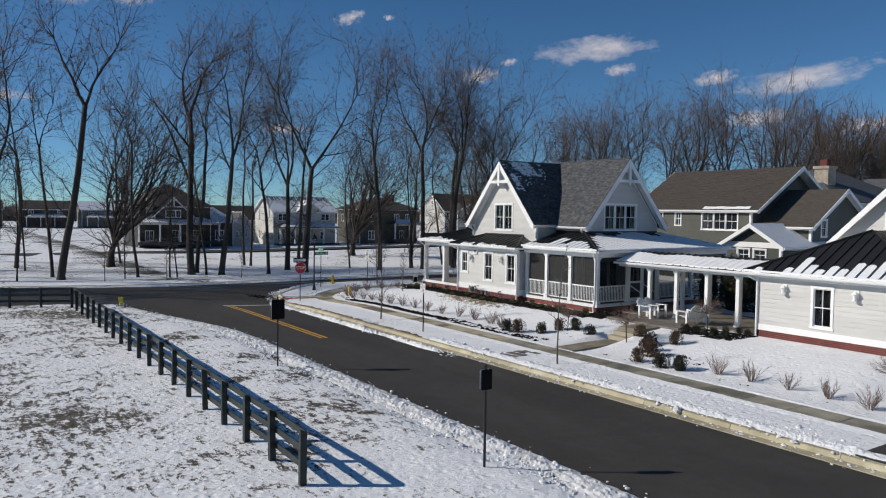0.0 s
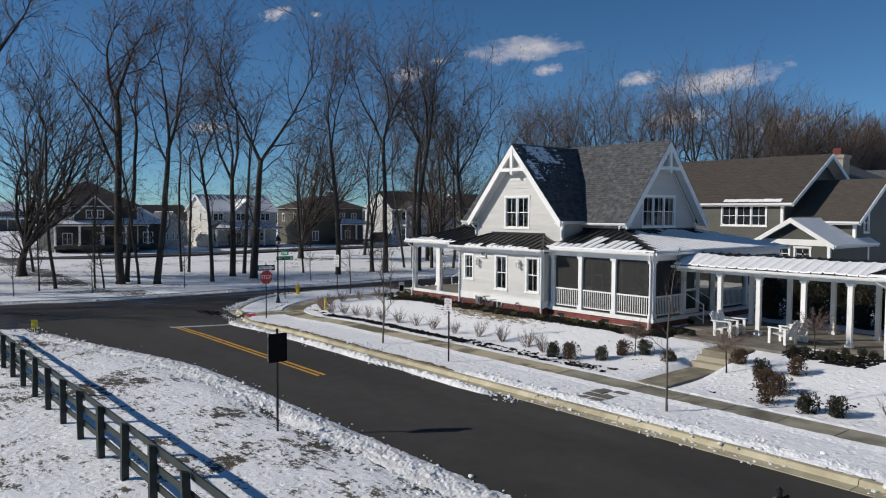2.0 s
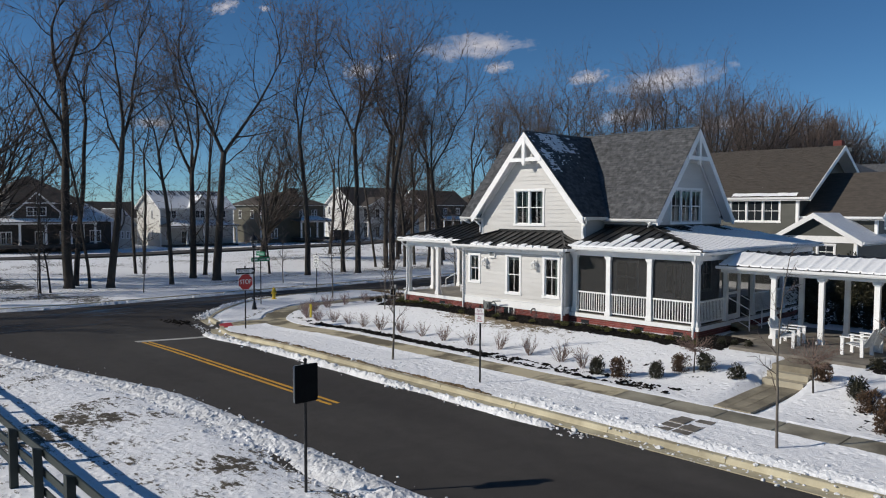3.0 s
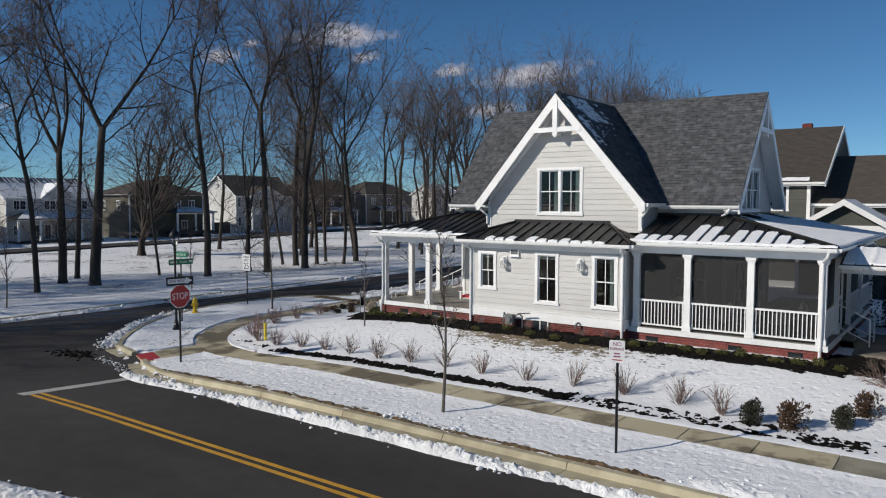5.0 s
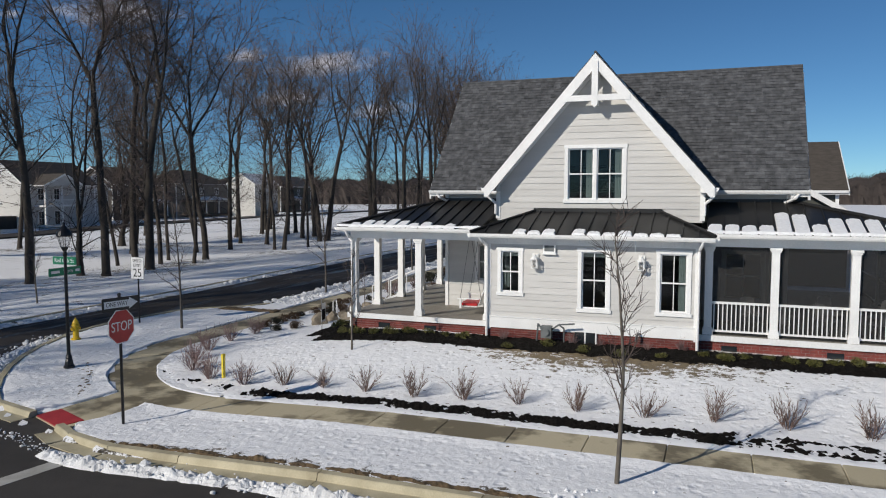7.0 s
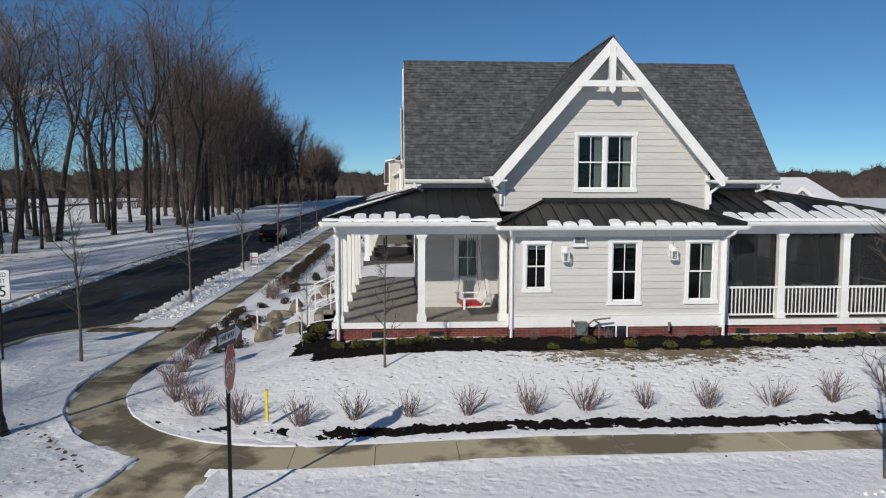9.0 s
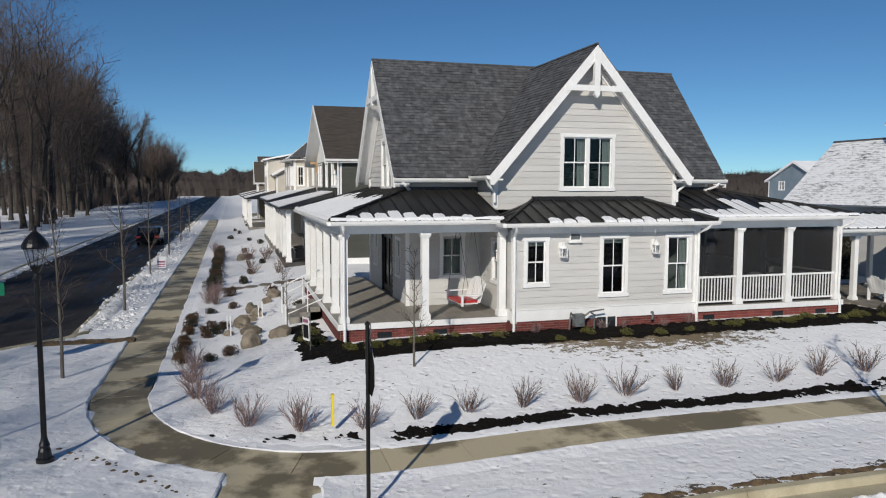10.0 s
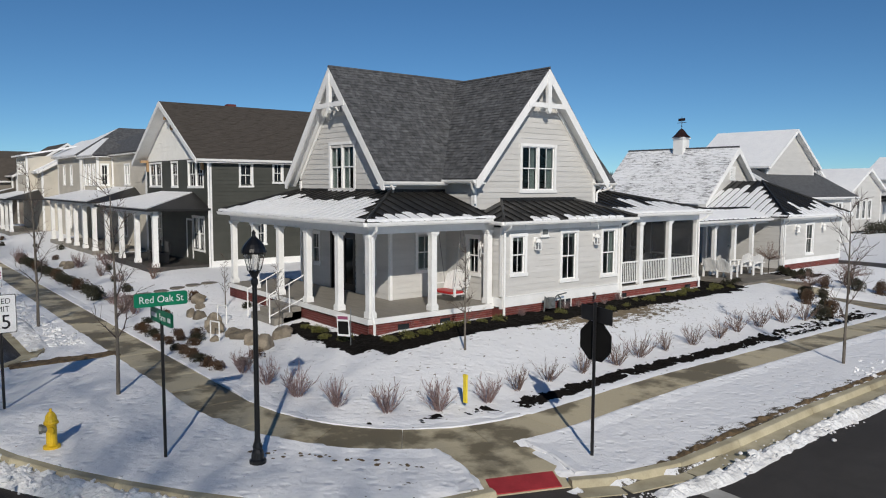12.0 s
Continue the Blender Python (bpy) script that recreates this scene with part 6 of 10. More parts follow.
def roof_pair(parent, x0, x1, y0, y1, eave, ridge, axis, mat, over=0.4, tabs=False, other=None, deep=0.0):
    """Two slopes, barge boards and fascias; axis: the way that the ridge runs."""
    go = over + deep
    if axis == "x":
        c = (y0 + y1) / 2
        k = (ridge - eave) / ((y1 - y0) / 2)
        lo = eave - k * over
        q = [((x1 + go, y1 + over, lo), (x0 - go, y1 + over, lo), (x0 - go, c, ridge), (x1 + go, c, ridge)), ((x0 - go, y0 - over, lo), (x1 + go, y0 - over, lo), (x1 + go, c, ridge), (x0 - go, c, ridge))]
        ends = [(Vector((x0 - go, 0, 0)), Vector((-0.05, 0, 0))), (Vector((x1 + go, 0, 0)), Vector((0.05, 0, 0)))]
        prof = lambda sg: [(0, c + sg * ((y1 - y0) / 2 + over), lo), (0, c, ridge)]
    else:
        c = (x0 + x1) / 2
        k = (ridge - eave) / ((x1 - x0) / 2)
        lo = eave - k * over
        q = [((x0 - over, y1 + go, lo), (x0 - over, y0 - go, lo), (c, y0 - go, ridge), (c, y1 + go, ridge)), ((x1 + over, y0 - go, lo), (x1 + over, y1 + go, lo), (c, y1 + go, ridge), (c, y0 - go, ridge))]
        ends = [(Vector((0, y0 - go, 0)), Vector((0, -0.05, 0))), (Vector((0, y1 + go, 0)), Vector((0, 0.05, 0)))]
        prof = lambda sg: [(c + sg * ((x1 - x0) / 2 + over), 0, lo), (c, 0, ridge)]
    for i, p in enumerate(q):
        m = other if other and i else mat
        if tabs:
            shingled(parent, *p, mat=m)
        else:
            a, b, cc, d = (Vector(v) for v in p)
            n = (b - a).cross(d - a).normalized()
            s = Shape()
            s.prism(p, n * (-0.14 if n.z > 0 else 0.14))
            put("roof_slope", s, m, parent)
        s = Shape()
        s.prism([Vector(v) + Vector((0, 0, -0.2)) for v in p], (0, 0, -0.02))
        put("soffit", s, WHITE, parent)
        a, b = Vector(p[0]), Vector(p[1])
        out = Vector((0, 1 if p[0][1] > (y0 + y1) / 2 else -1, 0)) if axis == "x" else Vector((1 if p[0][0] > (x0 + x1) / 2 else -1, 0, 0))
        s = Shape()
        s.prism([a + Vector((0, 0, -0.02)), a + out * 0.1 + Vector((0, 0, -0.02)), a + out * 0.08 + Vector((0, 0, -0.14)), a + Vector((0, 0, -0.16))], b - a)
        put("gutter", s, WHITE, parent)
    for o, v in ends:
        for sg in (-1, 1):
            e, r = (Vector(t) for t in prof(sg))
            s = Shape()
            s.prism([o + e, o + r, o + r + Vector((0, 0, -0.3)), o + e + Vector((0, 0, -0.26))], v)
            put("barge_board", s, WHITE, parent)


def block(parent, x0, x1, y0, y1, z0, eave, ridge, axis, mat, roof, wins=(), boards=None, over=0.4, tabs=False, other=None, deep=0.0):
    fs = faces_of(x0, x1, y0, y1)
    for key, (fc, ln) in fs.items():
        mine = [w[1:] for w in wins if w[0] == key]
        ops = [(w[0] + 0.09, w[1] - 0.09, w[2] + 0.09, w[3] - 0.09) for w in mine]
        gable = (axis == "x") == (key in "WE")
        wall(parent, fc, ln, z0, eave, ridge - 0.18 if gable and ridge else None, ops, boards=boards if key in "WN" else None, mat=mat)
        for w in mine:
            window(parent, fc, *w[:4], w[4] if len(w) > 4 else 1, trim=0.1, open_wall=False)
    for x in (x0, x1):
        for y in (y0, y1):
            s = Shape()
            s.box(x - (0.035 if x == x0 else 0.13), y - (0.035 if y == y0 else 0.13), z0, x + (0.13 if x == x0 else 0.035), y + (0.13 if y == y0 else 0.035), eave - 0.06)
            put("corner_board", s, WHITE, parent)
    if ridge:
        roof_pair(parent, x0, x1, y0, y1, eave, ridge, axis, roof, over, tabs, other, deep)


def hip(parent, x0, x1, y0, y1, eave, ridge, mat, over=0.4, snow=None):
    x0, x1, y0, y1 = x0 - over, x1 + over, y0 - over, y1 + over
    r = min(x1 - x0, y1 - y0) / 2
    if x1 - x0 > y1 - y0:
        a, b = (x0 + r, (y0 + y1) / 2, ridge), (x1 - r, (y0 + y1) / 2, ridge)
    else:
        a, b = ((x0 + x1) / 2, y0 + r, ridge), ((x0 + x1) / 2, y1 - r, ridge)
    c = [(x0, y0, eave), (x1, y0, eave), (x1, y1, eave), (x0, y1, eave)]
    if x1 - x0 > y1 - y0:
        quads = {"S": (c[0], c[1], b, a), "E": (c[1], c[2], b), "N": (c[2], c[3], a, b), "W": (c[3], c[0], a)}
    else:
        quads = {"S": (c[0], c[1], a), "E": (c[1], c[2], b, a), "N": (c[2], c[3], b), "W": (c[3], c[0], a, b)}
    for k, q in quads.items():
        n = (Vector(q[1]) - Vector(q[0])).cross(Vector(q[-1]) - Vector(q[0])).normalized()
        s = Shape()
        s.prism(q, n * (-0.1 if n.z > 0 else 0.1))
        put("roof_slope", s, SNOW_CLEAN if snow and k in snow else mat, parent)
    s = Shape()
    s.box(x0, y0, eave - 0.16, x1, y1, eave - 0.11)
    put("soffit", s, WHITE, parent)


def front_porch(parent, x0, x1, y_wall, y_out, floor, eave, posts, roof, snow=True, floor_mat=None):
    """A porch on a street front: deck, posts, low-pitched roof with or without a sheet of snow."""
    s = Shape()
    lo, hi = min(y_wall, y_out), max(y_wall, y_out)
    s.box(x0, lo, floor - 0.45, x1, hi, floor)
    put("porch_floor", s, floor_mat or DECK, parent)
    sg = 1 if y_out > y_wall else -1
    for i in range(posts):
        x = x0 + 0.2 + (x1 - x0 - 0.4) * i / (posts - 1)
        post(parent, x, y_out - sg * 0.2, floor, eave - 0.3, 0.24, 0.2)
    s = Shape()
    s.box(x0, min(y_out - sg * 0.32, y_out - sg * 0.08), eave - 0.3, x1, max(y_out - sg * 0.32, y_out - sg * 0.08), eave - 0.05)
    put("beam", s, WHITE, parent)
    rise = 0.28 * abs(y_out - y_wall)
    hp = min(2.0, 0.75 * abs(y_out - y_wall))
    e = 0.35
    p = [(x0 - e, y_out + sg * e, eave), (x1 + e, y_out + sg * e, eave), (x1 - hp, y_wall, eave + rise), (x0 + hp, y_wall, eave + rise)]
    s = Shape()
    s.prism(p, (0, 0, -0.1))
    put("porch_roof", s, roof, parent)
    for xa, xb in ((x0 - e, x0 + hp), (x1 + e, x1 - hp)):
        s = Shape()
        s.prism([(xa, y_out + sg * e, eave), (xa, y_wall, eave), (xb, y_wall, eave + rise)], (0, 0, -0.1))
        put("porch_roof", s, roof, parent)
    if snow:
        q = [Vector(v) for v in p]
        c = sum(q, Vector()) / 4
        s = Shape()
        s.prism([c + (v - c) * 0.96 + Vector((0, 0, 0.05)) for v in q], (0, 0, -0.05))
        sn = put("roof_snow", s, SNOW_CLEAN)
        tagged(sn, "smooth sheet of snow on a porch roof", "snow", "porch snow", "stuff")


nb = thing("house", "dark green two-storey house with white shake gable and brown roof", "house", "street houses")
block(nb, 47.5, 57.9, 31.0, 41.1, 0.5, 6.35, 9.45, "y", SIDING_DARK, SHINGLE_BROWN,
      [("W", 5.95, 9.1, 4.62, 6.05, 3), ("W", 3.5, 4.15, 4.9, 6.05), ("W", 2.5, 3.1, 1.6, 2.9), ("W", 1.6, 2.4, 4.7, 6.0), ("N", 0.7, 3.0, 4.65, 6.15, 2), ("N", 4.7, 5.8, 4.65, 6.15), ("N", 7.4, 9.7, 4.65, 6.15, 2), ("N", 7.9, 9.7, 1.3, 3.2, 2), ("N", 1.6, 2.8, 1.2, 3.2, 1)], boards=0.19, over=0.3, tabs=True, deep=0.45)
fN2 = Face((52.7, 41.13, 0), (-1, 0, 0), (0, 1, 0))
s = Shape()
fN2.poly(s, [(-5.2, 6.2), (5.2, 6.2), (0, 9.25)], 0.0, 0.03)
panel = put("shake_panel", s, SHINGLE_WHITE, nb, "white shake gable")
for k in range(11):
    v = 6.24 + 0.25 * k
    w = 5.2 * (9.25 - v - 0.2) / 3.05
    if w > 0.3:
        s = Shape()
        fN2.poly(s, [(-w, v), (w, v), (w - 0.2, v + 0.2), (0.2 - w, v + 0.2)], 0.03, 0.045)
        put("shake_course", s, SHINGLE_WHITE, panel)
for u in (-4.6, 0, 4.6):
    s = Shape()
    v = 8.6 if u == 0 else 6.3
    fN2.poly(s, [(u - 0.1, v), (u + 0.1, v), (u + 0.1, v - 0.7), (u - 0.1, v - 0.7)], 0.03, 0.14)
    fN2.poly(s, [(u - 0.1, v), (u + 0.1, v), (u + 0.1, v - 0.16), (u - 0.1, v - 0.16)], 0.14, 0.5)
    put("bracket", s, CEDAR, nb, "cedar bracket")
front_porch(nb, 47.7, 57.1, 41.1, 43.95, 0.72, 3.62, 4, METAL_ROOF, True, DARKDECK)
s = Shape()
for q in ((7.0, 7.1, 0.85, 3.0), (7.9, 8.0, 0.85, 3.0), (7.1, 7.9, 2.9, 3.0)):
    faces_of(47.5, 57.9, 31.0, 41.1)["N"][0].box(s, *q, 0.0, 0.05)
put("door", s, WHITE, nb, "white front door frame")
s = Shape()
s.box(47.46, 30.96, 0.3, 47.5, 41.14, 0.9)
put("water_table", s, WHITE, nb)
downspout(nb, [(47.2, 41.2, 6.0), (47.42, 41.16, 5.8), (47.42, 41.16, 0.5)], 0.05)
block(nb, 48.2, 56.0, 27.0, 31.0, 0.5, 5.3, 7.7, "y", SIDING_DARK, SHINGLE_BROWN, [("S", 1.2, 2.0, 4.3, 5.6)], over=0.4)
ng = thing("garage", "dark green garage with white-trimmed gable and snowy roof", "garage")
block(ng, 44.6, 50.0, 26.9, 31.0, 0.3, 4.0, 5.25, "x", SIDING_DARK, SNOW_CLEAN, [("W", 0.9, 1.9, 2.7, 3.6), ("W", 2.1, 3.1, 2.7, 3.6)], over=0.4)
s = Shape()
s.box(44.55, 26.9, 3.65, 44.6, 31.0, 4.0)
put("frieze", s, WHITE, ng)

e2 = thing("house", "beige two-storey house with a square bay and hipped roofs", "house", "street houses")
block(e2, 59.0, 73.0, 31.0, 40.8, 0.4, 6.9, None, "y", SIDING_BEIGE, SHINGLE, [("W", 1.0, 1.9, 4.2, 5.9), ("W", 2.6, 3.4, 1.4, 3.2), ("W", 6.0, 6.8, 4.2, 5.9), ("N", 9.2, 10.5, 4.75, 6.25, 2), ("N", 1.5, 2.4, 4.7, 6.3), ("N", 8.6, 9.6, 1.2, 3.0), ("N", 4.0, 5.0, 1.2, 3.0)], boards=0.24)
hip(e2, 59.0, 73.0, 31.0, 40.8, 7.0, 9.9, SHINGLE, 0.45)
block(e2, 66.6, 70.6, 40.8, 41.9, 3.9, 6.8, None, "y", SIDING_BEIGE, SHINGLE, [("N", 0.4, 1.1, 4.7, 6.3), ("N", 1.6, 2.3, 4.7, 6.3), ("N", 2.8, 3.5, 4.7, 6.3), ("W", 0.2, 0.8, 4.7, 6.3)])
hip(e2, 66.6, 70.6, 39.6, 41.9, 6.9, 8.2, SHINGLE, 0.4, "N")
block(e2, 73.0, 81.0, 30.0, 41.6, 0.4, 7.0, None, "y", SIDING_BEIGE, SHINGLE, [("N", 2.0, 2.8, 4.7, 6.4), ("N", 4.6, 5.4, 4.7, 6.4), ("N", 3.0, 4.4, 1.2, 3.0, 2)], boards=0.24)
hip(e2, 73.0, 81.0, 30.0, 41.6, 7.1, 9.6, SHINGLE, 0.45, "N")
front_porch(e2, 59.5, 72.4, 40.8, 44.0, 0.7, 3.75, 6, METAL_ROOF, True)
ch = Shape()
ch.box(61.6, 33.2, 0.3, 62.8, 34.4, 10.0)
ch.box(61.5, 33.1, 9.8, 62.9, 34.5, 10.05)
chim = put("chimney", ch, CHIMNEY, e2, "buff stone chimney")
s = Shape()
s.box(61.9, 33.5, 10.05, 62.5, 34.1, 10.6)
put("flue", s, BRICK, chim)
e3 = thing("house", "taupe gabled house with snowy roof and white-posted porch", "house", "street houses")
block(e3, 85.0, 95.0, 31.0, 42.2, 0.3, 6.2, 9.3, "x", SIDING_BEIGE, SNOW_CLEAN, [("N", 3, 3.9, 4.3, 5.7, 1), ("N", 4.3, 5.2, 4.3, 5.7, 1), ("N", 5.6, 6.5, 4.3, 5.7, 1), ("W", 5.0, 5.9, 4.2, 5.6)], other=SHINGLE, boards=0.24)
block(e3, 87.5, 92.5, 40.5, 43.0, 3.5, 7.4, None, "y", SIDING_BEIGE, SNOW_CLEAN, [("N", 0.5, 1.4, 5.7, 6.9), ("N", 1.9, 2.8, 5.7, 6.9), ("N", 3.3, 4.2, 5.7, 6.9)])
s = Shape()
s.prism([(87.1, 43.4, 7.5), (92.9, 43.4, 7.5), (92.9, 38.0, 8.6), (87.1, 38.0, 8.6)], (0, 0, -0.15))
put("dormer_roof", s, SNOW_CLEAN, e3)
front_porch(e3, 84.5, 95.0, 42.2, 45.0, 0.6, 3.5, 5, METAL_ROOF, True)
e4 = thing("house", "brown-grey house with a steep gable and a snowy porch roof", "house", "street houses")
block(e4, 100.0, 110.0, 32.0, 42.0, 0.3, 6.0, 9.3, "x", SIDING_TAUPE, SHINGLE_BROWN, [("W", 2.0, 2.9, 4.3, 5.8), ("N", 2.0, 3.0, 4.3, 5.8, 1), ("N", 7.0, 8.0, 4.3, 5.8, 1)])
block(e4, 104.0, 108.0, 41.0, 43.4, 0.3, 5.6, 7.8, "y", SIDING_TAUPE, SHINGLE_BROWN, [("N", 1.2, 2.8, 4.0, 5.4, 2)])
front_porch(e4, 99.5, 104.0, 42.0, 45.2, 0.6, 3.5, 3, SHINGLE_BROWN, True)
e5 = thing("house", "dark taupe house at the end of the row", "house", "street houses")
block(e5, 115.0, 124.0, 32.0, 42.5, 0.3, 6.0, 9.0, "y", SIDING_TAUPE, SHINGLE_BROWN, [("N", 2, 3, 4.2, 5.7), ("N", 5.5, 6.5, 4.2, 5.7), ("W", 3, 4, 4.2, 5.7)])
front_porch(e5, 114.0, 123.0, 42.5, 45.2, 0.6, 3.5, 4, SHINGLE_BROWN, True)

s1 = thing("house", "pale grey gabled house with snow-covered roof", "house", "houses beyond the lane")
block(s1, 40.2, 46.4, -8.6, -0.9, 0.2, 6.75, 9.5, "x", SIDING, SNOW_CLEAN, [("W", 5.6, 6.8, 4.5, 5.6, 2), ("N", 2, 3, 4.3, 5.8), ("N", 4.2, 5.2, 4.3, 5.8)], boards=0.24, over=0.45)
block(s1, 37.4, 44.6, -9.4, 0.5, 0.2, 4.3, 6.25, "y", SIDING, SHINGLE, [("W", 7.0, 8.4, 1.2, 3.6, 2), ("W", 5.0, 5.6, 2.7, 3.5), ("W", 1.2, 2.9, 1.2, 3.0, 2)], boards=0.24, over=0.45)
s2 = thing("house", "pale grey gabled house with tall windows and snowy roof", "house", "houses beyond the lane")
block(s2, 43.9, 54.0, -32.4, -24.6, 0.2, 4.7, 6.8, "x", SIDING, SNOW_CLEAN, [("W", 1.7, 2.7, 1.4, 3.5), ("W", 3.1, 4.1, 1.4, 3.5), ("W", 4.5, 5.5, 1.4, 3.5), ("N", 3, 4, 1.2, 2.8)], boards=0.24, over=0.45)
block(s2, 47.0, 56.0, -24.58, -18.6, 0.2, 6.2, 8.2, "x", SIDING, SHINGLE, [("W", 1.5, 3.0, 4.6, 5.8, 2)], over=0.4)
front_porch(s2, 42.8, 44.6, -32.5, -35.0, 0.5, 3.2, 2, METAL_ROOF, False)
s3 = thing("house", "blue-grey house with white gables and snowy roof", "house", "houses beyond the lane")
block(s3, 88.0, 98.0, -38.0, -28.0, 0.2, 5.8, 8.3, "y", SIDING_BLUE, SNOW_CLEAN, [("W", 2.0, 3.4, 4.2, 5.5, 2), ("W", 6.0, 7.4, 4.2, 5.5, 2), ("N", 2, 3.2, 4.2, 5.5, 2), ("N", 7, 8.2, 4.2, 5.5, 2)])
block(s3, 85.5, 88.0, -33.0, -29.0, 0.2, 5.4, 7.2, "x", SIDING_BLUE, SNOW_CLEAN, [("W", 1.3, 2.7, 3.9, 5.2, 2)])
s4 = thing("house", "low pale house with a snowy roof behind the garage", "house", "houses beyond the lane")
block(s4, 66.0, 78.0, 6.0, 15.0, 0.2, 3.6, 5.6, "y", SIDING, SNOW_CLEAN, [("W", 3, 4, 1.4, 2.8)])
block(s4, 62.0, 66.0, 10.0, 13.5, 0.2, 3.4, 4.8, "x", SIDING, SNOW_CLEAN, [("W", 1.2, 2.4, 1.4, 2.6)])
s5 = thing("house", "distant white house with snowy roof", "house", "houses beyond the lane")
block(s5, 44.0, 56.0, -70.0, -58.0, 0.0, 6.2, 9.2, "x", SIDING, SNOW_CLEAN, [("W", 3, 4, 4.2, 5.7), ("W", 7, 8, 4.2, 5.7)])

# houses beyond the wood
PARK = -0.75


def park_house(x0, x1, y0, y1, eave, ridge, axis, mat, roof, label, wins, porch=None, other=None, porch_roof=None):
    h = thing("house", label, "house", "houses beyond the wood")
    block(h, x0, x1, y0, y1, PARK, eave, ridge, axis, mat, roof, wins, other=other)
    if porch:
        front_porch(h, porch[0], porch[1], y0, y0 - 3.0, porch[3] - 3.1, porch[3], porch[2], porch_roof or SHINGLE_BROWN, True, DARKDECK)
    return h


bung = park_house(26.3, 38.0, 127.0, 138.0, 6.1, None, "x", SIDING_BROWN, SHINGLE_BROWN, "dark brown bungalow with broad hipped roof and snowy porch", [("W", 2.0, 3.2, 3.4, 4.8, 2), ("W", 6.5, 7.7, 3.4, 4.8, 2), ("S", 1.0, 2.4, 0.4, 2.2, 2), ("S", 5.2, 6.4, -0.3, 2.2), ("S", 8.4, 10.0, 0.4, 2.2, 2)], (25.6, 38.8, 5, 3.5))
hip(bung, 26.3, 38.0, 127.0, 138.0, 6.2, 10.0, SHINGLE_BROWN, 0.5)
block(bung, 28.5, 34.4, 125.6, 130.0, 4.0, 4.9, 7.7, "y", SIDING_BROWN, SHINGLE_BROWN, [("S", 1.7, 4.2, 4.3, 5.6, 3)], over=0.45)
s = Shape()
s.prism([(29.2, 125.2, 6.0), (33.7, 125.2, 6.0), (33.7, 125.2, 6.2), (29.2, 125.2, 6.2)], (0, -0.12, 0))
s.prism([(31.35, 125.2, 6.2), (31.55, 125.2, 6.2), (31.55, 125.2, 7.3), (31.35, 125.2, 7.3)], (0, -0.12, 0))
put("gable_truss", s, WHITE, bung)
block(bung, 38.0, 42.4, 128.5, 137.0, PARK, 3.5, None, "x", SIDING_BROWN, SNOW_CLEAN, [("S", 1.2, 2.8, 0.4, 2.2, 2)])
hip(bung, 36.6, 42.4, 128.0, 137.0, 3.6, 6.2, SNOWY_SHINGLE, 0.5)
s = Shape()
s.box(27.4, 125.9, 3.4, 28.3, 126.9, 7.6)
s.box(27.3, 125.8, 7.6, 28.4, 127.0, 7.75)
put("chimney", s, CHIMNEY, bung, "buff stone chimney")
gar = park_house(43.0, 46.6, 131.0, 139.0, 3.3, 5.4, "y", PARK_WHITE, SHINGLE, "small white gabled wing with a snowy roof", [("S", 0.7, 1.2, 0.7, 1.9), ("S", 1.6, 2.1, 0.7, 1.9), ("S", 2.4, 2.9, 0.7, 1.9)], None, SNOWY_SHINGLE)
park_house(43.5, 52.0, 143.0, 151.0, 4.0, 6.6, "x", SIDING_BEIGE, SHINGLE_BROWN, "beige house with a brown roof behind the farmhouse", [("W", 2.5, 3.5, 1.2, 2.6)])
farm = park_house(50.8, 63.4, 131.0, 140.6, 5.7, 8.4, "x", PARK_WHITE, METAL_ROOF, "white farmhouse with snow on a dark standing-seam roof", [("S", 0.9, 2.7, 3.8, 5.2, 2), ("S", 5.0, 7.6, 3.8, 5.2, 3), ("S", 9.6, 11.4, 3.8, 5.2, 2), ("S", 3.4, 4.4, -0.4, 1.8), ("S", 5.0, 6.0, -0.4, 1.8), ("S", 0.8, 1.6, 0.2, 1.8), ("S", 9.4, 10.4, 0.2, 1.8), ("W", 2.0, 2.7, 3.6, 5.2), ("W", 6.0, 6.7, 3.6, 5.2), ("W", 2.0, 2.7, 0.4, 2.0), ("W", 6.0, 6.7, 0.4, 2.0)], (50.9, 62.8, 5, 2.65), SNOW_CLEAN, METAL_ROOF)
block(farm, 55.6, 60.0, 130.6, 135.0, 5.3, 5.9, 7.7, "y", PARK_WHITE, SNOW_CLEAN, [("S", 1.8, 2.6, 6.0, 6.7)], over=0.3)
for i in range(26):
    s = Shape()
    x = 50.6 + i * 0.5
    s.prism([(x, 135.9, 8.42), (x + 0.28, 135.9, 8.42), (x + 0.2, 134.3 + 0.35 * math.sin(i * 2.3), 7.62), (x + 0.08, 134.3 + 0.35 * math.sin(i * 2.3), 7.62)], (0, 0, 0.06))
    put("bare_seam_panel", s, METAL_ROOF, farm)
dk = park_house(68.8, 82.2, 131.0, 141.0, 6.1, None, "x", SIDING_OLIVE, SHINGLE_BROWN, "dark olive hipped house with a snowy porch roof", [("S", 2.0, 3.2, 3.6, 5.2, 2), ("S", 8.0, 9.2, 3.9, 5.3, 2), ("S", 10.6, 11.8, 3.9, 5.3, 2), ("S", 2.0, 3.4, 0.0, 1.9, 2), ("S", 9.2, 10.4, -0.4, 1.9), ("W", 2.0, 3.0, 3.6, 5.2), ("W", 6.4, 7.4, 3.6, 5.2)], (75.2, 82.4, 3, 3.3))
hip(dk, 68.8, 82.2, 131.0, 141.0, 6.2, 8.6, SHINGLE_BROWN, 0.6, "E")
s = Shape()
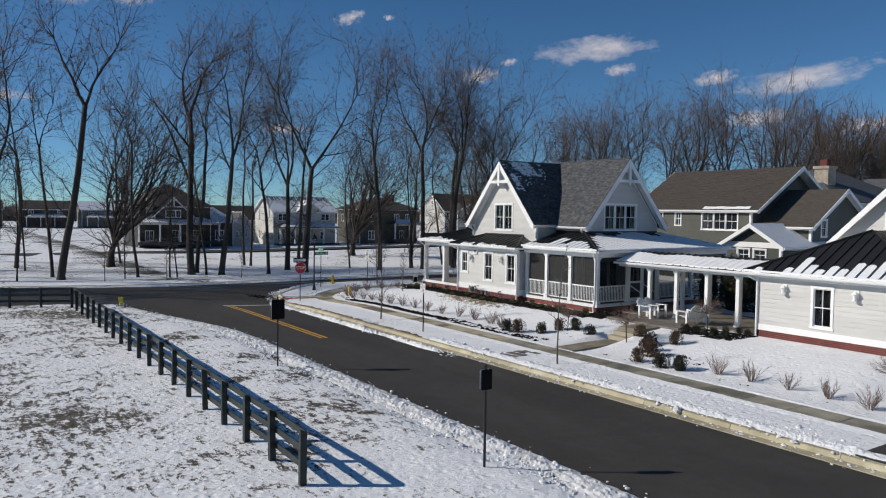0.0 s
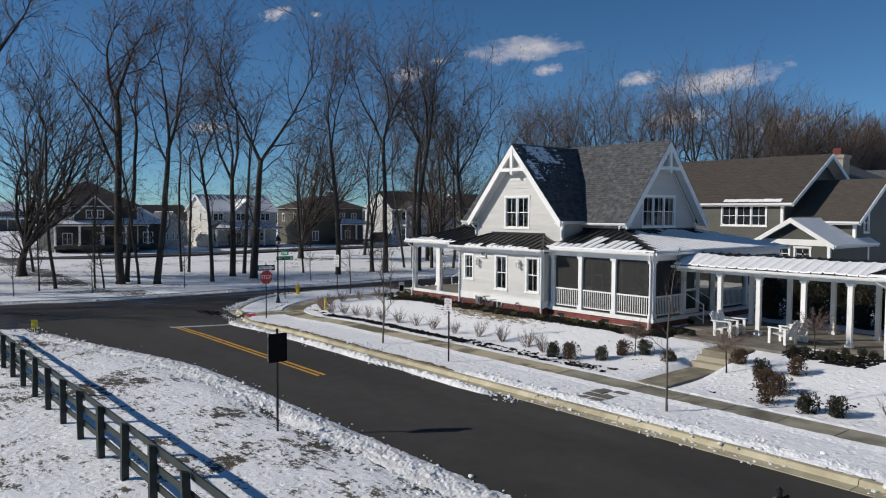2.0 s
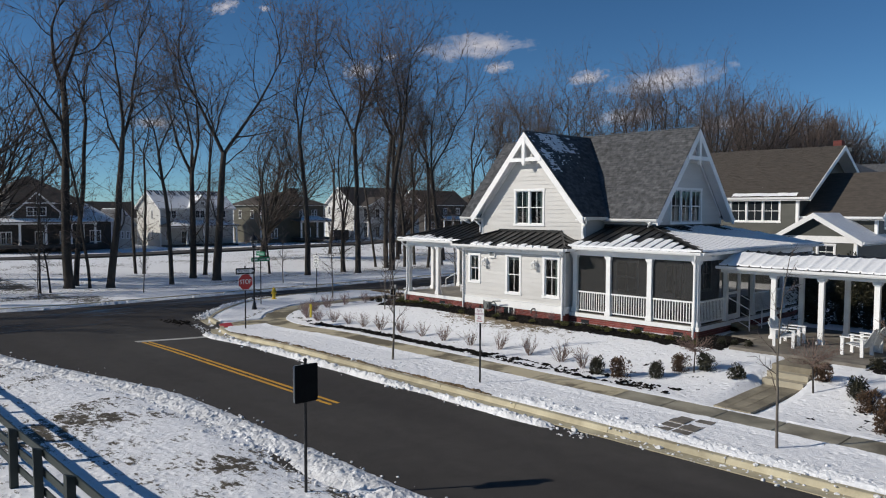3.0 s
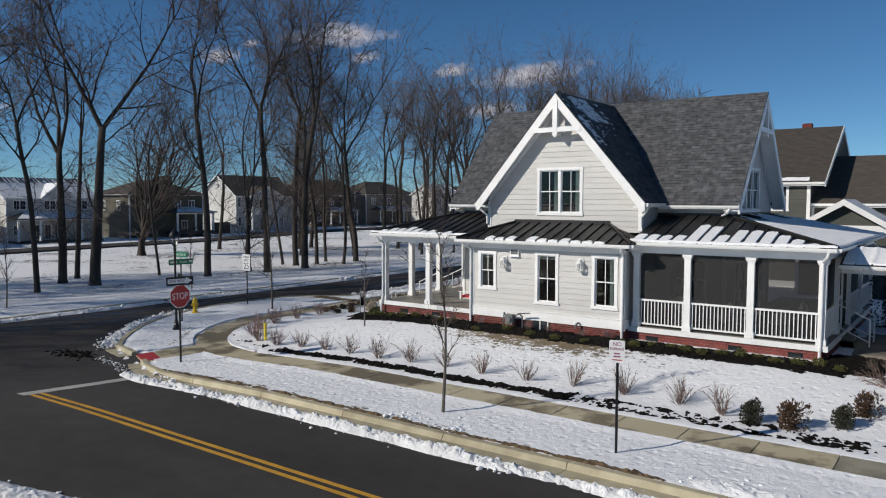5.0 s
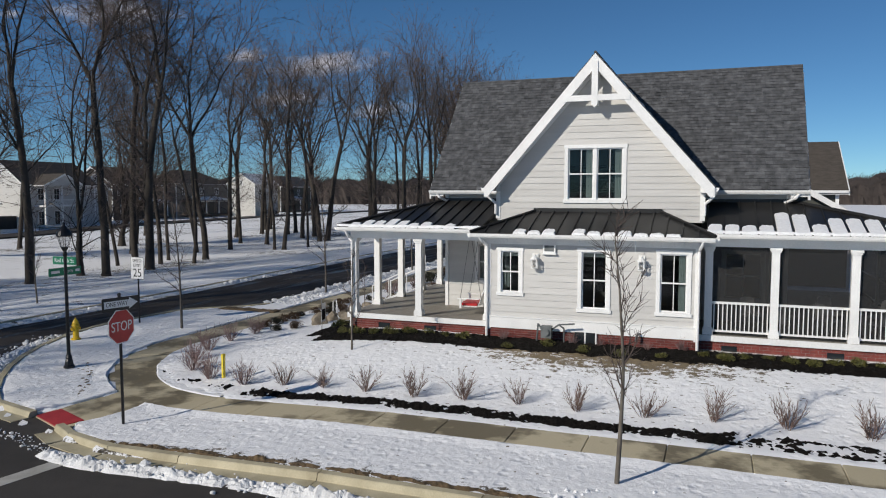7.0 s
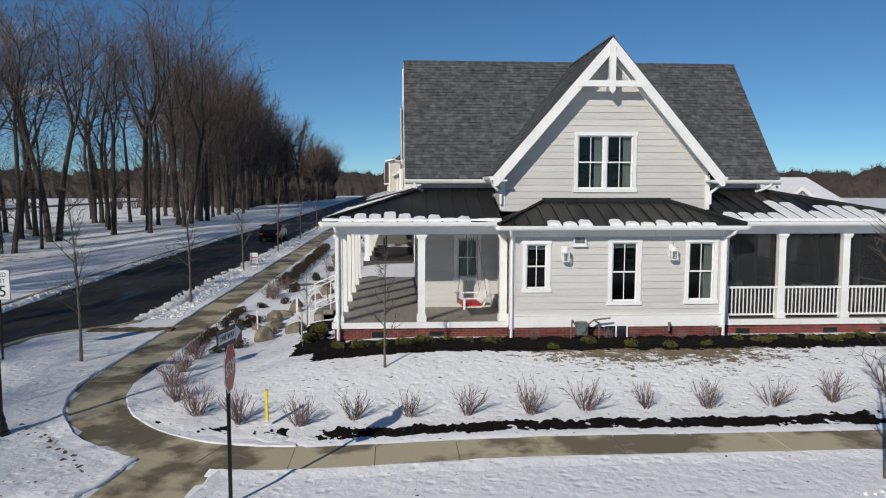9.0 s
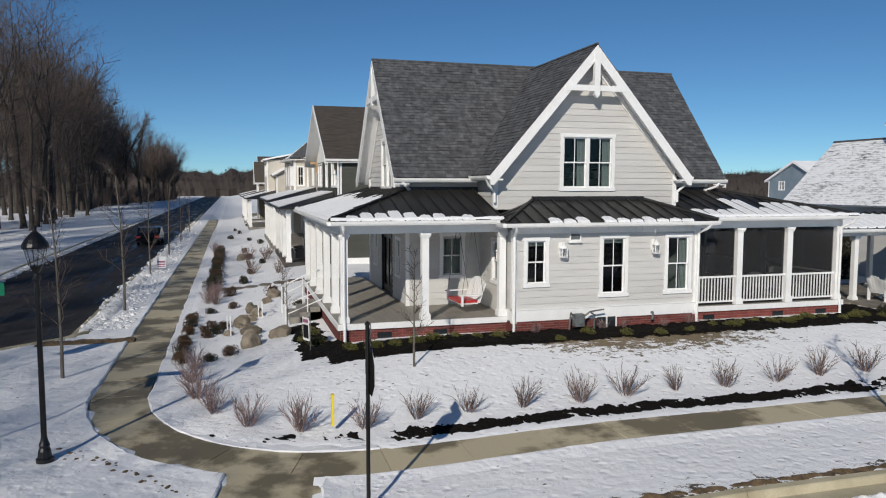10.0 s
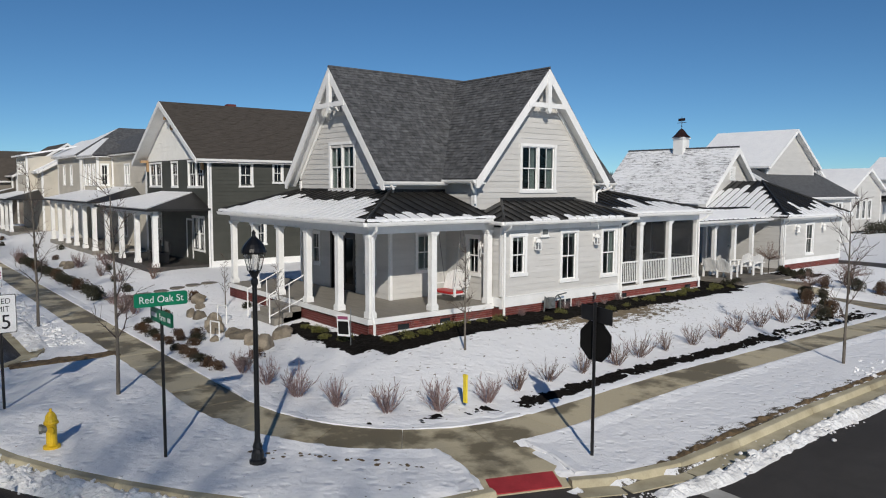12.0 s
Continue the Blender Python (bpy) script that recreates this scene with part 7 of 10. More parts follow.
s.box(77.4, 135.2, 8.0, 79.2, 136.8, 9.2)
s.box(77.1, 134.9, 9.2, 79.5, 137.1, 9.35)
put("cupola", s, SIDING_BROWN, dk)
gh = park_house(90.7, 104.5, 133.0, 143.0, 6.4, 10.0, "x", SIDING, SHINGLE_BROWN, "grey gabled house with a white two-storey porch", [("W", 1.0, 1.9, 4.2, 6.0), ("W", 1.0, 1.9, 0.9, 3.0), ("W", 7.4, 8.2, 0.2, 1.4), ("W", 4.6, 5.4, 7.4, 8.4), ("S", 0.4, 1.2, 4.0, 5.8), ("S", 0.4, 1.2, 0.4, 2.4), ("S", 2.4, 3.6, 3.6, 5.6), ("S", 5.4, 6.6, 3.6, 5.6), ("S", 2.4, 3.6, -0.4, 2.0), ("S", 5.4, 6.6, -0.4, 2.0), ("S", 10.0, 11.2, 3.9, 5.6, 2), ("S", 10.0, 11.2, 0.2, 2.0, 2)])
for z in (-0.3, 2.9):
    s = Shape()
    s.box(92.4, 130.6, z - 0.25, 99.2, 133.0, z)
    put("balcony_floor", s, WHITE, gh)
for x in (92.7, 95.8, 98.9):
    post(gh, x, 130.9, -0.3, 2.65, 0.26, 0.2)
    post(gh, x, 130.9, 2.9, 5.9, 0.22, 0.18)
s = Shape()
s.box(92.4, 130.7, 3.7, 99.2, 130.78, 3.8)
for i in range(34):
    s.box(92.5 + i * 0.2, 130.72, 2.9, 92.54 + i * 0.2, 130.76, 3.7)
put("balcony_rail", s, WHITE, gh)
block(gh, 92.2, 99.4, 130.4, 136.0, 5.9, 6.2, 7.9, "y", SIDING, SHINGLE_BROWN, [], over=0.3)
s = Shape()
s.box(86.5, 134.4, PARK - 0.1, 90.4, 134.5, 1.3)
tagged(put("fence", s, SIDING_BROWN), "dark board fence beside the grey house", "fence")
park_house(107.6, 114.2, 140.0, 150.0, 5.9, 8.4, "y", PARK_WHITE, SHINGLE_BROWN, "white two-storey house between the trunks", [("W", 1.0, 1.8, 4.0, 5.5), ("W", 1.0, 1.8, 0.8, 2.4), ("S", 1.0, 2.0, 3.9, 5.4), ("S", 4.2, 5.2, 3.9, 5.4), ("S", 1.0, 2.0, 0.6, 2.2), ("S", 4.2, 5.2, 0.6, 2.2)])
park_house(121.5, 136.0, 146.0, 156.0, 6.8, 10.2, "x", SIDING_BROWN, SHINGLE_BROWN, "dark brown two-storey house behind bare trees", [("S", 1.4, 2.8, 4.2, 5.8, 2), ("S", 6.0, 7.4, 4.2, 5.8, 2), ("S", 10.4, 11.8, 4.2, 5.8, 2), ("S", 2.0, 3.2, 0.6, 2.4)], (125.0, 134.0, 4, 3.0))
tp = park_house(140.0, 158.5, 146.0, 157.0, 6.9, None, "x", SIDING_TAUPE, SHINGLE_BROWN, "taupe house with a snow-streaked hipped roof", [("S", 2.0, 3.4, 4.4, 6.0, 2), ("S", 8.0, 9.4, 4.4, 6.0, 2), ("S", 13.4, 14.8, 4.4, 6.0, 2), ("W", 3.0, 4.2, 4.4, 6.0)], (142.0, 156.0, 4, 3.1))
hip(tp, 140.0, 158.5, 146.0, 157.0, 7.0, 10.2, SHINGLE_BROWN, 0.5, "E")
park_house(150.8, 160.0, 132.8, 140.2, 7.1, 9.4, "x", PARK_WHITE, SHINGLE, "white house with a tall west gable", [("W", 1.0, 1.8, 4.4, 6.0), ("W", 1.0, 1.8, 1.4, 3.0), ("W", 3.3, 4.1, 6.6, 7.8), ("S", 1.6, 2.6, 4.2, 5.8), ("S", 5.6, 6.6, 4.2, 5.8)], None, SNOWY_SHINGLE)
park_house(188.0, 204.5, 150.0, 160.0, 6.9, 9.8, "x", SIDING_OLIVE, SHINGLE, "olive gabled house at the end of the far street", [("W", 2, 3, 4.0, 5.8), ("W", 6, 7, 4.0, 5.8), ("S", 3, 4.2, 4.0, 5.8, 2), ("S", 9, 10.2, 4.0, 5.8, 2)], (190.0, 198.0, 3, 3.0))
for x, w, mat, roof, label in ((20.0, 14.0, SIDING_BROWN, SHINGLE_BROWN, "dark house far across the snow"), (37.0, 12.0, SIDING_TAUPE, SNOW_CLEAN, "taupe snowy-roofed house far across the snow"), (2.0, 13.0, SIDING_BROWN, SHINGLE_BROWN, "dark house far off behind bare trees"), (-18.0, 14.0, SIDING_TAUPE, SHINGLE_BROWN, "taupe house far off behind bare trees")):
    park_house(x, x + w, 262.0, 272.0, 5.4, 8.0, "x", mat, roof, label, [("S", 2, 3.4, 3.4, 5.0, 2), ("S", w - 4, w - 2.6, 3.4, 5.0, 2)], (x + 1.0, x + w - 1.0, 4, 2.9))

slope_snow((47.2, 40.8, 6.2), (47.2, 31.0, 6.2), (52.65, 31.0, 9.42), (52.65, 40.8, 9.42), lambda s, t: (0.3 if t < 0.07 and s > 0.6 else -1.6), 7.0, "thin strip of snow along an eave", 0.12)
for shape, seed in SNOW_ON_ROOF:
    tagged(put("roof_snow", shape, SNOW_CLEAN), "sliding tongues of snow between the metal roof's seams", "snow", "roof snow", "stuff")


# ---- bare trees ----
def tubes(segments):
    """Verts and faces of many tapered tubes; a segment is start, end, radii and number of sides."""
    V, F, base = [], [], 0
    for n in sorted({s[4] for s in segments}):
        g = [s for s in segments if s[4] == n]
        if n < 3:
            # a fine twig: a three-sided spike
            p0, p1 = np.array([s[0] for s in g]), np.array([s[1] for s in g])
            r0 = np.array([s[2] for s in g])
            d = p1 - p0
            d /= np.linalg.norm(d, axis=1)[:, None] + 1e-9
            ref = np.where(np.abs(d[:, 2:3]) < 0.9, np.array([[0, 0, 1.0]]), np.array([[1.0, 0, 0]]))
            a = np.cross(d, ref)
            a /= np.linalg.norm(a, axis=1)[:, None]
            b = np.cross(d, a)
            v = np.stack([p0 + a * r0[:, None], p0 + (b * 0.87 - a * 0.5) * r0[:, None], p0 - (b * 0.87 + a * 0.5) * r0[:, None], p1], axis=1).reshape(-1, 3)
            f = np.array([(0, 1, 3), (1, 2, 3), (2, 0, 3)])
            V.append(v)
            F += (f[None] + (np.arange(len(g)) * 4)[:, None, None] + base).reshape(-1, 3).tolist()
            base += len(v)
            continue
        p0, p1 = np.array([s[0] for s in g]), np.array([s[1] for s in g])
        r0, r1 = np.array([s[2] for s in g]), np.array([s[3] for s in g])
        d = p1 - p0
        d /= np.linalg.norm(d, axis=1)[:, None] + 1e-9
        ref = np.where(np.abs(d[:, 2:3]) < 0.9, np.array([[0, 0, 1.0]]), np.array([[1.0, 0, 0]]))
        a = np.cross(d, ref)
        a /= np.linalg.norm(a, axis=1)[:, None]
        b = np.cross(d, a)
        t = 2 * np.pi * np.arange(n) / n
        ring = a[:, None] * np.cos(t)[None, :, None] + b[:, None] * np.sin(t)[None, :, None]
        v = np.concatenate([p0[:, None] + ring * r0[:, None, None], p1[:, None] + ring * r1[:, None, None]], axis=1).reshape(-1, 3)
        i = np.arange(n)
        f = np.stack([i, (i + 1) % n, n + (i + 1) % n, n + i], axis=1)
        f = (f[None] + (np.arange(len(g)) * 2 * n)[:, None, None] + base).reshape(-1, 4)
        V.append(v)
        F += f.tolist()
        base += len(v)
    return np.concatenate(V), F


def mesh_of(name, segments, mat):
    v, f = tubes(segments)
    me = bpy.data.meshes.new(name)
    me.from_pydata(v.tolist(), [], f)
    me.materials.append(mat)
    me.polygons.foreach_set("use_smooth", [True] * len(me.polygons))
    return me


def rope_mesh(name, segments, mat):
    """One unbroken tapering tube through a run of segments."""
    n = segments[0][4]
    rings = [(Vector(s[0]), s[2]) for s in segments] + [(Vector(segments[-1][1]), segments[-1][3])]
    s = Shape()
    for p, r in rings:
        s.v += [(p.x + r * math.cos(2 * math.pi * i / n), p.y + r * math.sin(2 * math.pi * i / n), p.z) for i in range(n)]
    s.f = [(k * n + i, k * n + (i + 1) % n, (k + 1) * n + (i + 1) % n, (k + 1) * n + i) for k in range(len(rings) - 1) for i in range(n)]
    s.f.append(tuple(range((len(rings) - 1) * n, len(rings) * n)))
    return s.data(name, mat, True)


def stem(rng, out, p, d, length, r0, r1, segs, sides, wander, lift):
    """One bending stem; returns its points, ways and radii."""
    pts = [(p.copy(), d.copy(), r0)]
    for i in range(segs):
        d = (d + Vector((rng.gauss(0, wander), rng.gauss(0, wander), rng.gauss(0, wander * 0.6) + lift))).normalized()
        q = p + d * (length / segs)
        ra, rb = r0 + (r1 - r0) * i / segs, r0 + (r1 - r0) * (i + 1) / segs
        out.append((tuple(p), tuple(q + d * rb * 0.4), ra, rb, sides))
        p = q
        pts.append((p.copy(), d.copy(), rb))
    return pts


def off(rng, d, angle):
    """A way that leans by angle from d to a random side."""
    side = d.orthogonal().normalized()
    side.rotate(Matrix.Rotation(rng.uniform(0, 2 * math.pi), 3, d))
    return (d * math.cos(angle) + side * math.sin(angle)).normalized()


LIMB = ((10, 7, 0.1, 0.026, 0.3), (6, 5, 0.15, 0.045, 0.32), (3, 3, 0.2, 0.04, 0.45), (1, 2, 0.22, 0.03, 0.6), (1, 2, 0.2, 0.02, 0.7))
THIN = (0.055, 0.044, 0.028, 0.02, 0.013)


def grow(rng, limbs, fine, p, d, length, r, level, counts, tips):
    """A limb that bends upwards, bears side limbs and forks at its tip; each is one level finer."""
    segs, sides, wander, lift, taper = LIMB[level]
    a = stem(rng, limbs if level < 2 else fine, p, d, length, r, r * taper, segs, sides, wander, lift)
    if level == len(LIMB) - 1:
        return
    n = counts[level]
    for k in range(n):
        i = min(segs, 1 + int((segs - 0.2) * (k + rng.random()) / n))
        p2, d2, r2 = a[i]
        if level == 0 and i < 2:
            continue
        grow(rng, limbs, fine, p2, off(rng, d2, rng.uniform(0.5, 1.05)), length * rng.uniform(0.34, 0.6) * (1.25 - 0.5 * i / segs), min(r2 * 0.75, max(r2 * 0.52, THIN[level + 1])), level + 1, counts, tips)
    p2, d2, r2 = a[-1]
    for _ in range(tips[level]):
        grow(rng, limbs, fine, p2, off(rng, d2, rng.uniform(0.2, 0.55)), length * rng.uniform(0.45, 0.66), max(r2 * 0.85, THIN[level + 1] * 0.9), level + 1, counts, tips)


def tree_meshes(seed, H, r, fork, leaders, spread, counts=(6, 5, 3, 2), tips=(2, 2, 2, 1), lean=0.03, side=2):
    rng = random.Random(seed)
    trunk, limbs, fine = [], [], []
    d = Vector((rng.gauss(0, lean), rng.gauss(0, lean), 1)).normalized()
    trunk.append(((0, 0, -0.3), (d.x * 0.5, d.y * 0.5, 0.5), r * 1.7, r * 1.08, 9))
    pts = stem(rng, trunk, Vector((d.x * 0.5, d.y * 0.5, 0.45)), d, H * fork, r * 1.08, r * 0.7, 8, 9, 0.05, 0.03)
    p, dd, rr = pts[-1]
    turn = rng.uniform(0, 6.28)
    for k in range(leaders):
        a = turn + 2 * math.pi * (k + rng.uniform(-0.2, 0.2)) / leaders
        lean_k = spread * (rng.uniform(0.35, 0.6) if k == 0 else rng.uniform(0.7, 1.1))
        way = (dd + Vector((math.cos(a), math.sin(a), 0)) * math.tan(lean_k)).normalized()
        grow(rng, limbs, fine, p - dd * 0.1, way, H * (1 - fork) * rng.uniform(0.5, 0.6), rr * (0.82 if k == 0 else rng.uniform(0.62, 0.76)), 0, counts, tips)
    for p, dd, rr in pts[2:]:
        if rng.random() < 0.75:
            grow(rng, limbs, fine, p, off(rng, dd, rng.uniform(0.7, 1.1)), H * rng.uniform(0.12, 0.22), rr * 0.28, 1, counts, tips)
        for _ in range(side):
            q = off(rng, dd, rng.uniform(1.0, 1.5))
            grow(rng, limbs, fine, p + dd * rng.uniform(-0.6, 0.6), q, H * rng.uniform(0.06, 0.13), 0.035, 2, counts, tips)
    return rope_mesh("trunk", trunk, BARK), mesh_of("limb_crown", limbs, BARK), mesh_of("twig_crown", fine, TWIG)


def front_tree(seed, x, y, H, r, fork, lean, leaders, limbs_low=(), rich=2):
    """A tree of the wood's edge. fork: where its trunk divides, as a part of its height; lean and leaders: degrees sideways along the wood's edge; limbs_low: height, degrees and length of big low limbs."""
    rng = random.Random(seed)
    away = Vector((x - 3, y - 18, 0)).normalized()
    right = Vector((away.y, -away.x, 0))
    counts, tips = (((4, 4, 3, 2), (2, 1, 1, 1)), ((6, 5, 5, 3), (2, 2, 1, 1)), ((7, 6, 5, 3), (3, 2, 2, 1)))[rich]

    def way(deg, depth):
        return (Vector((0, 0, 1)) + right * math.tan(radians(deg)) + away * depth).normalized()
    trunk, limbs, fine = [], [], []
    d = way(lean, rng.uniform(-0.04, 0.04))
    trunk.append(((0, 0, -0.4), (d.x * 0.35, d.y * 0.35, 0.35), r * 1.55, r * 1.0, 10))
    pts = stem(rng, trunk, Vector((d.x * 0.35, d.y * 0.35, 0.35)), d, H * fork, r * 1.0, r * 0.62, 9, 10, 0.035, 0.012)
    p, dd, rr = pts[-1]
    for k, deg in enumerate(leaders):
        n = len(leaders)
        grow(rng, limbs, fine, p - dd * 0.12, way(deg * 1.15, rng.uniform(-0.3, 0.3)), H * (1 - fork) * rng.uniform(0.58, 0.66), rr * (0.86 if n == 1 else 0.76 if k == 0 else rng.uniform(0.62, 0.74)), 0, counts, tips)
    for hf, deg, ln in limbs_low:
        q, qd, qr = pts[max(1, min(9, round(9 * hf / fork)))]
        grow(rng, limbs, fine, q, way(deg, rng.uniform(-0.15, 0.15)), ln * 0.7, qr * 0.5, 0, (4, 4, 2, 1), (1, 2, 1, 1))
    for i, (q, qd, qr) in enumerate(pts[2:]):
        if rng.random() < (0.55 if rich else 0.95):
            grow(rng, limbs, fine, q, off(rng, qd, rng.uniform(0.6, 1.0)), H * rng.uniform(0.1, 0.2), max(qr * 0.24, 0.03), 1, counts, tips)
        for _ in range(2):
            # short shoots straight from the trunk
            grow(rng, limbs, fine, q + qd * rng.uniform(-0.6, 0.6), off(rng, qd, rng.uniform(0.9, 1.4)), H * rng.uniform(0.03, 0.08), 0.026, 2, (4, 4, 2, 1), (1, 1, 1, 1))
    meshes = rope_mesh("trunk", trunk, BARK), mesh_of("limb_crown", limbs, BARK), mesh_of("twig_crown", fine, TWIG)
    label = "tall bare forked tree with a thick grey-brown trunk" if r > 0.2 else "slender bare tree standing in snow at the wood's edge"
    t = thing("tree", label, "tree", "trees of the wood", (x, y, ground_height(x, y) - 0.05))
    for name, me in zip(("trunk", "limb_crown", "twig_crown"), meshes):
        put(name, me, None, t)


FRONT = [
    (3.4, 74.5, 25, 0.32, 0.4, 11, (-14, 14)), (5.2, 73.3, 12, 0.07, 0.7, 1, (2,)), (6.7, 84.4, 14, 0.09, 0.7, 0, (0,)), (8.3, 76.6, 19, 0.16, 0.62, 0, (-4, 6)),
    (8.6, 73.3, 26.5, 0.34, 0.58, 5, (-15, 18)), (16.7, 90.2, 15, 0.13, 0.6, -4, (2, -6)), (13.7, 72.0, 9, 0.06, 0.7, 0, (0,)), (15.1, 73.3, 17.5, 0.14, 0.66, -2, (-6, 5)),
    (17.7, 72.0, 11.5, 0.08, 0.7, -3, (1,)), (18.3, 71.7, 9.5, 0.07, 0.7, -4, (2,)), (20.3, 74.3, 26, 0.37, 0.6, 0, (-20, 7), ((0.36, -28, 11.0), (0.45, -34, 8.0))), (21.3, 76.0, 22, 0.22, 0.6, 4, (-3, 12)),
    (21.6, 73.6, 18, 0.12, 0.66, -3, (2,)), (22.9, 73.0, 24.5, 0.31, 0.46, 4, (-3, 24), ((0.4, -30, 6.0),)), (29.4, 85.0, 19, 0.15, 0.6, -5, (-5, 6)), (29.9, 84.3, 18, 0.15, 0.6, 2, (0, 8)),
    (27.9, 73.3, 17, 0.19, 0.62, 0, (-10, 9), ((0.45, -35, 5.0), (0.5, 30, 4.5))), (31.8, 77.8, 24, 0.31, 0.38, 1, (-25, 4, 14)), (32.6, 74.8, 26, 0.38, 0.42, 2, (-17, 28)), (34.0, 80.0, 19, 0.2, 0.55, 3, (-4, 8)),
    (39.4, 77.4, 15, 0.11, 0.65, -4, (0,)), (41.4, 73.8, 24, 0.28, 0.5, 1, (-12, 8), ((0.33, -38, 5.5),)), (46.0, 74.4, 21, 0.25, 0.17, -2, (-9, 3, 11)), (46.5, 72.6, 25.5, 0.29, 0.52, -1, (-26, 2, 9)),
    (52.5, 77.4, 17, 0.14, 0.6, -7, (-4, 5)), (52.6, 75.7, 25.5, 0.27, 0.55, -1, (-16, 1)), (51.0, 72.8, 27, 0.32, 0.5, 1, (-4, 12)), (52.0, 74.0, 23, 0.22, 0.5, 3, (-6, 7)),
    (54.8, 75.2, 20, 0.19, 0.55, 1, (-7, 8)), (56.2, 73.0, 19, 0.16, 0.55, 5, (-4, 9)), (59.3, 74.3, 24, 0.28, 0.43, 2, (-18, 3, 17)), (57.6, 76.8, 19, 0.15, 0.6, -3, (0, 8)),
    (65.3, 80.1, 21, 0.2, 0.5, -2, (-10, 6)), (69.5, 79.3, 21, 0.25, 0.48, 1, (-9, 12)), (77.0, 83.5, 20, 0.22, 0.48, 2, (-8, 13)), (92.6, 90.7, 23, 0.24, 0.5, 0, (-7, 6)), (93.6, 90.5, 22, 0.2, 0.5, 2, (4, 9)),
    (71.1, 75.1, 17, 0.16, 0.55, 5, (0, 9)), (71.6, 74.3, 21, 0.23, 0.5, 9, (-8, 10)), (75.9, 74.0, 18, 0.14, 0.6, -2, (-5, 6)), (82.4, 76.3, 25, 0.32, 0.5, -4, (-10, 5)), (83.6, 76.0, 25, 0.34, 0.45, 6, (-6, 12)),
    (89.5, 72.8, 24, 0.3, 0.45, 1, (-10, 9)), (93.5, 70.4, 25, 0.32, 0.42, 0, (-12, 4, 14)), (96.0, 67.2, 23, 0.25, 0.5, 3, (-6, 10)), (103.5, 68.4, 25, 0.33, 0.4, 0, (-12, 12)), (112.0, 68.5, 24, 0.3, 0.45, -2, (-8, 10)),
    (-4.0, 78.0, 24, 0.3, 0.45, 4, (-12, 10)), (-9.0, 74.0, 25, 0.3, 0.5, 0, (-10, 12))]
for i, spec in enumerate(FRONT):
    H, r = spec[2], spec[3]
    front_tree(100 + i, *spec, rich=2 if H > 22 and spec[0] < 60 else 1 if H > 16 else 0)


LIGHT = ((5, 5, 3, 3), (2, 2, 1, 1))
LIGHT_KINDS = [tree_meshes(41, 22.0, 0.25, 0.42, 3, 0.4, *LIGHT, side=1), tree_meshes(57, 21.0, 0.2, 0.5, 2, 0.42, *LIGHT, side=1), tree_meshes(63, 21.5, 0.23, 0.36, 3, 0.4, *LIGHT, side=1)]
BROOM = tree_meshes(77, 15.0, 0.27, 0.1, 13, 0.4, (7, 4, 2, 1), (2, 2, 1, 1), 0.02, 1)


def tree(kind, x, y, turn, scale, label, group):
    t = thing("tree", label, "tree", group, (x, y, ground_height(x, y) - 0.05), turn)
    t.scale = (scale,) * 3
    for name, me in zip(("trunk", "limb_crown", "twig_crown"), kind):
        put(name, me, None, t)
    return t


rng = random.Random(5)
for x, y, sc in ((49.5, 96.4, 1.35), (15.0, 86.3, 1.4), (68.0, 92.0, 1.2)):
    tree(BROOM, x, y, rng.uniform(0, 360), sc, "bare broad tree with many upright limbs", "trees of the wood")


def round_tree(seed, H, r):
    """A broad tree seen from far off: a trunk, a few rising limbs and a rounded crown of fine twigs."""
    rng = random.Random(seed)
    trunk, limbs, fine = [], [], []
    stem(rng, trunk, Vector((0, 0, -0.3)), Vector((0, 0, 1)), H * 0.5, r * 1.3, r * 0.6, 6, 7, 0.04, 0.02)
    top = Vector(trunk[-1][1])
    wide = H * rng.uniform(0.2, 0.26)
    for k in range(14):
        a, z = k * 2.4, H * rng.uniform(0.2, 0.5)
        p = Vector(trunk[min(5, int(z / (H * 0.084)))][1])
        way = Vector((math.cos(a) * 0.55, math.sin(a) * 0.55, 1)).normalized()
        pts = stem(rng, limbs, p, way, H * rng.uniform(0.3, 0.42), r * 0.45, 0.04, 6, 4, 0.12, 0.04)
        for q, d, _ in pts[1:]:
            for _ in range(4):
                stem(rng, fine, q, off(rng, d, rng.uniform(0.4, 1.0)), H * rng.uniform(0.08, 0.15), 0.05, 0.0, 1, 2, 0, 0)
    for _ in range(420):
        u, b, q = math.acos(rng.uniform(-0.8, 1.0)), rng.uniform(0, 6.28), rng.uniform(0.35, 1.0) ** 0.6
        q *= 1 + 0.22 * noise.noise(Vector((math.cos(b) * 2, math.sin(b) * 2, u * 2 + seed)))
        c = Vector((math.sin(u) * math.cos(b) * wide, math.sin(u) * math.sin(b) * wide, math.cos(u) * H * 0.36)) * q
        d = (c.normalized() * 0.9 + Vector((rng.gauss(0, 0.4), rng.gauss(0, 0.4), rng.gauss(0.6, 0.3)))).normalized() * H * rng.uniform(0.05, 0.1)
        o = Vector((top.x, top.y, H * 0.62)) + c
        fine.append((tuple(o - d), tuple(o + d * 0.4), 0.033, 0.0, 2))
    return rope_mesh("trunk", trunk, BARK), mesh_of("limb_crown", limbs, BARK), mesh_of("twig_crown", fine, TWIG)


ROUND_KINDS = [round_tree(11, 22.0, 0.26), round_tree(12, 20.0, 0.22), round_tree(13, 23.5, 0.3)]


def wood_edge(x):
    return 69.5 + 3.0 * smoothstep(120, 160, x) - 8.5 * smoothstep(190, 290, x)


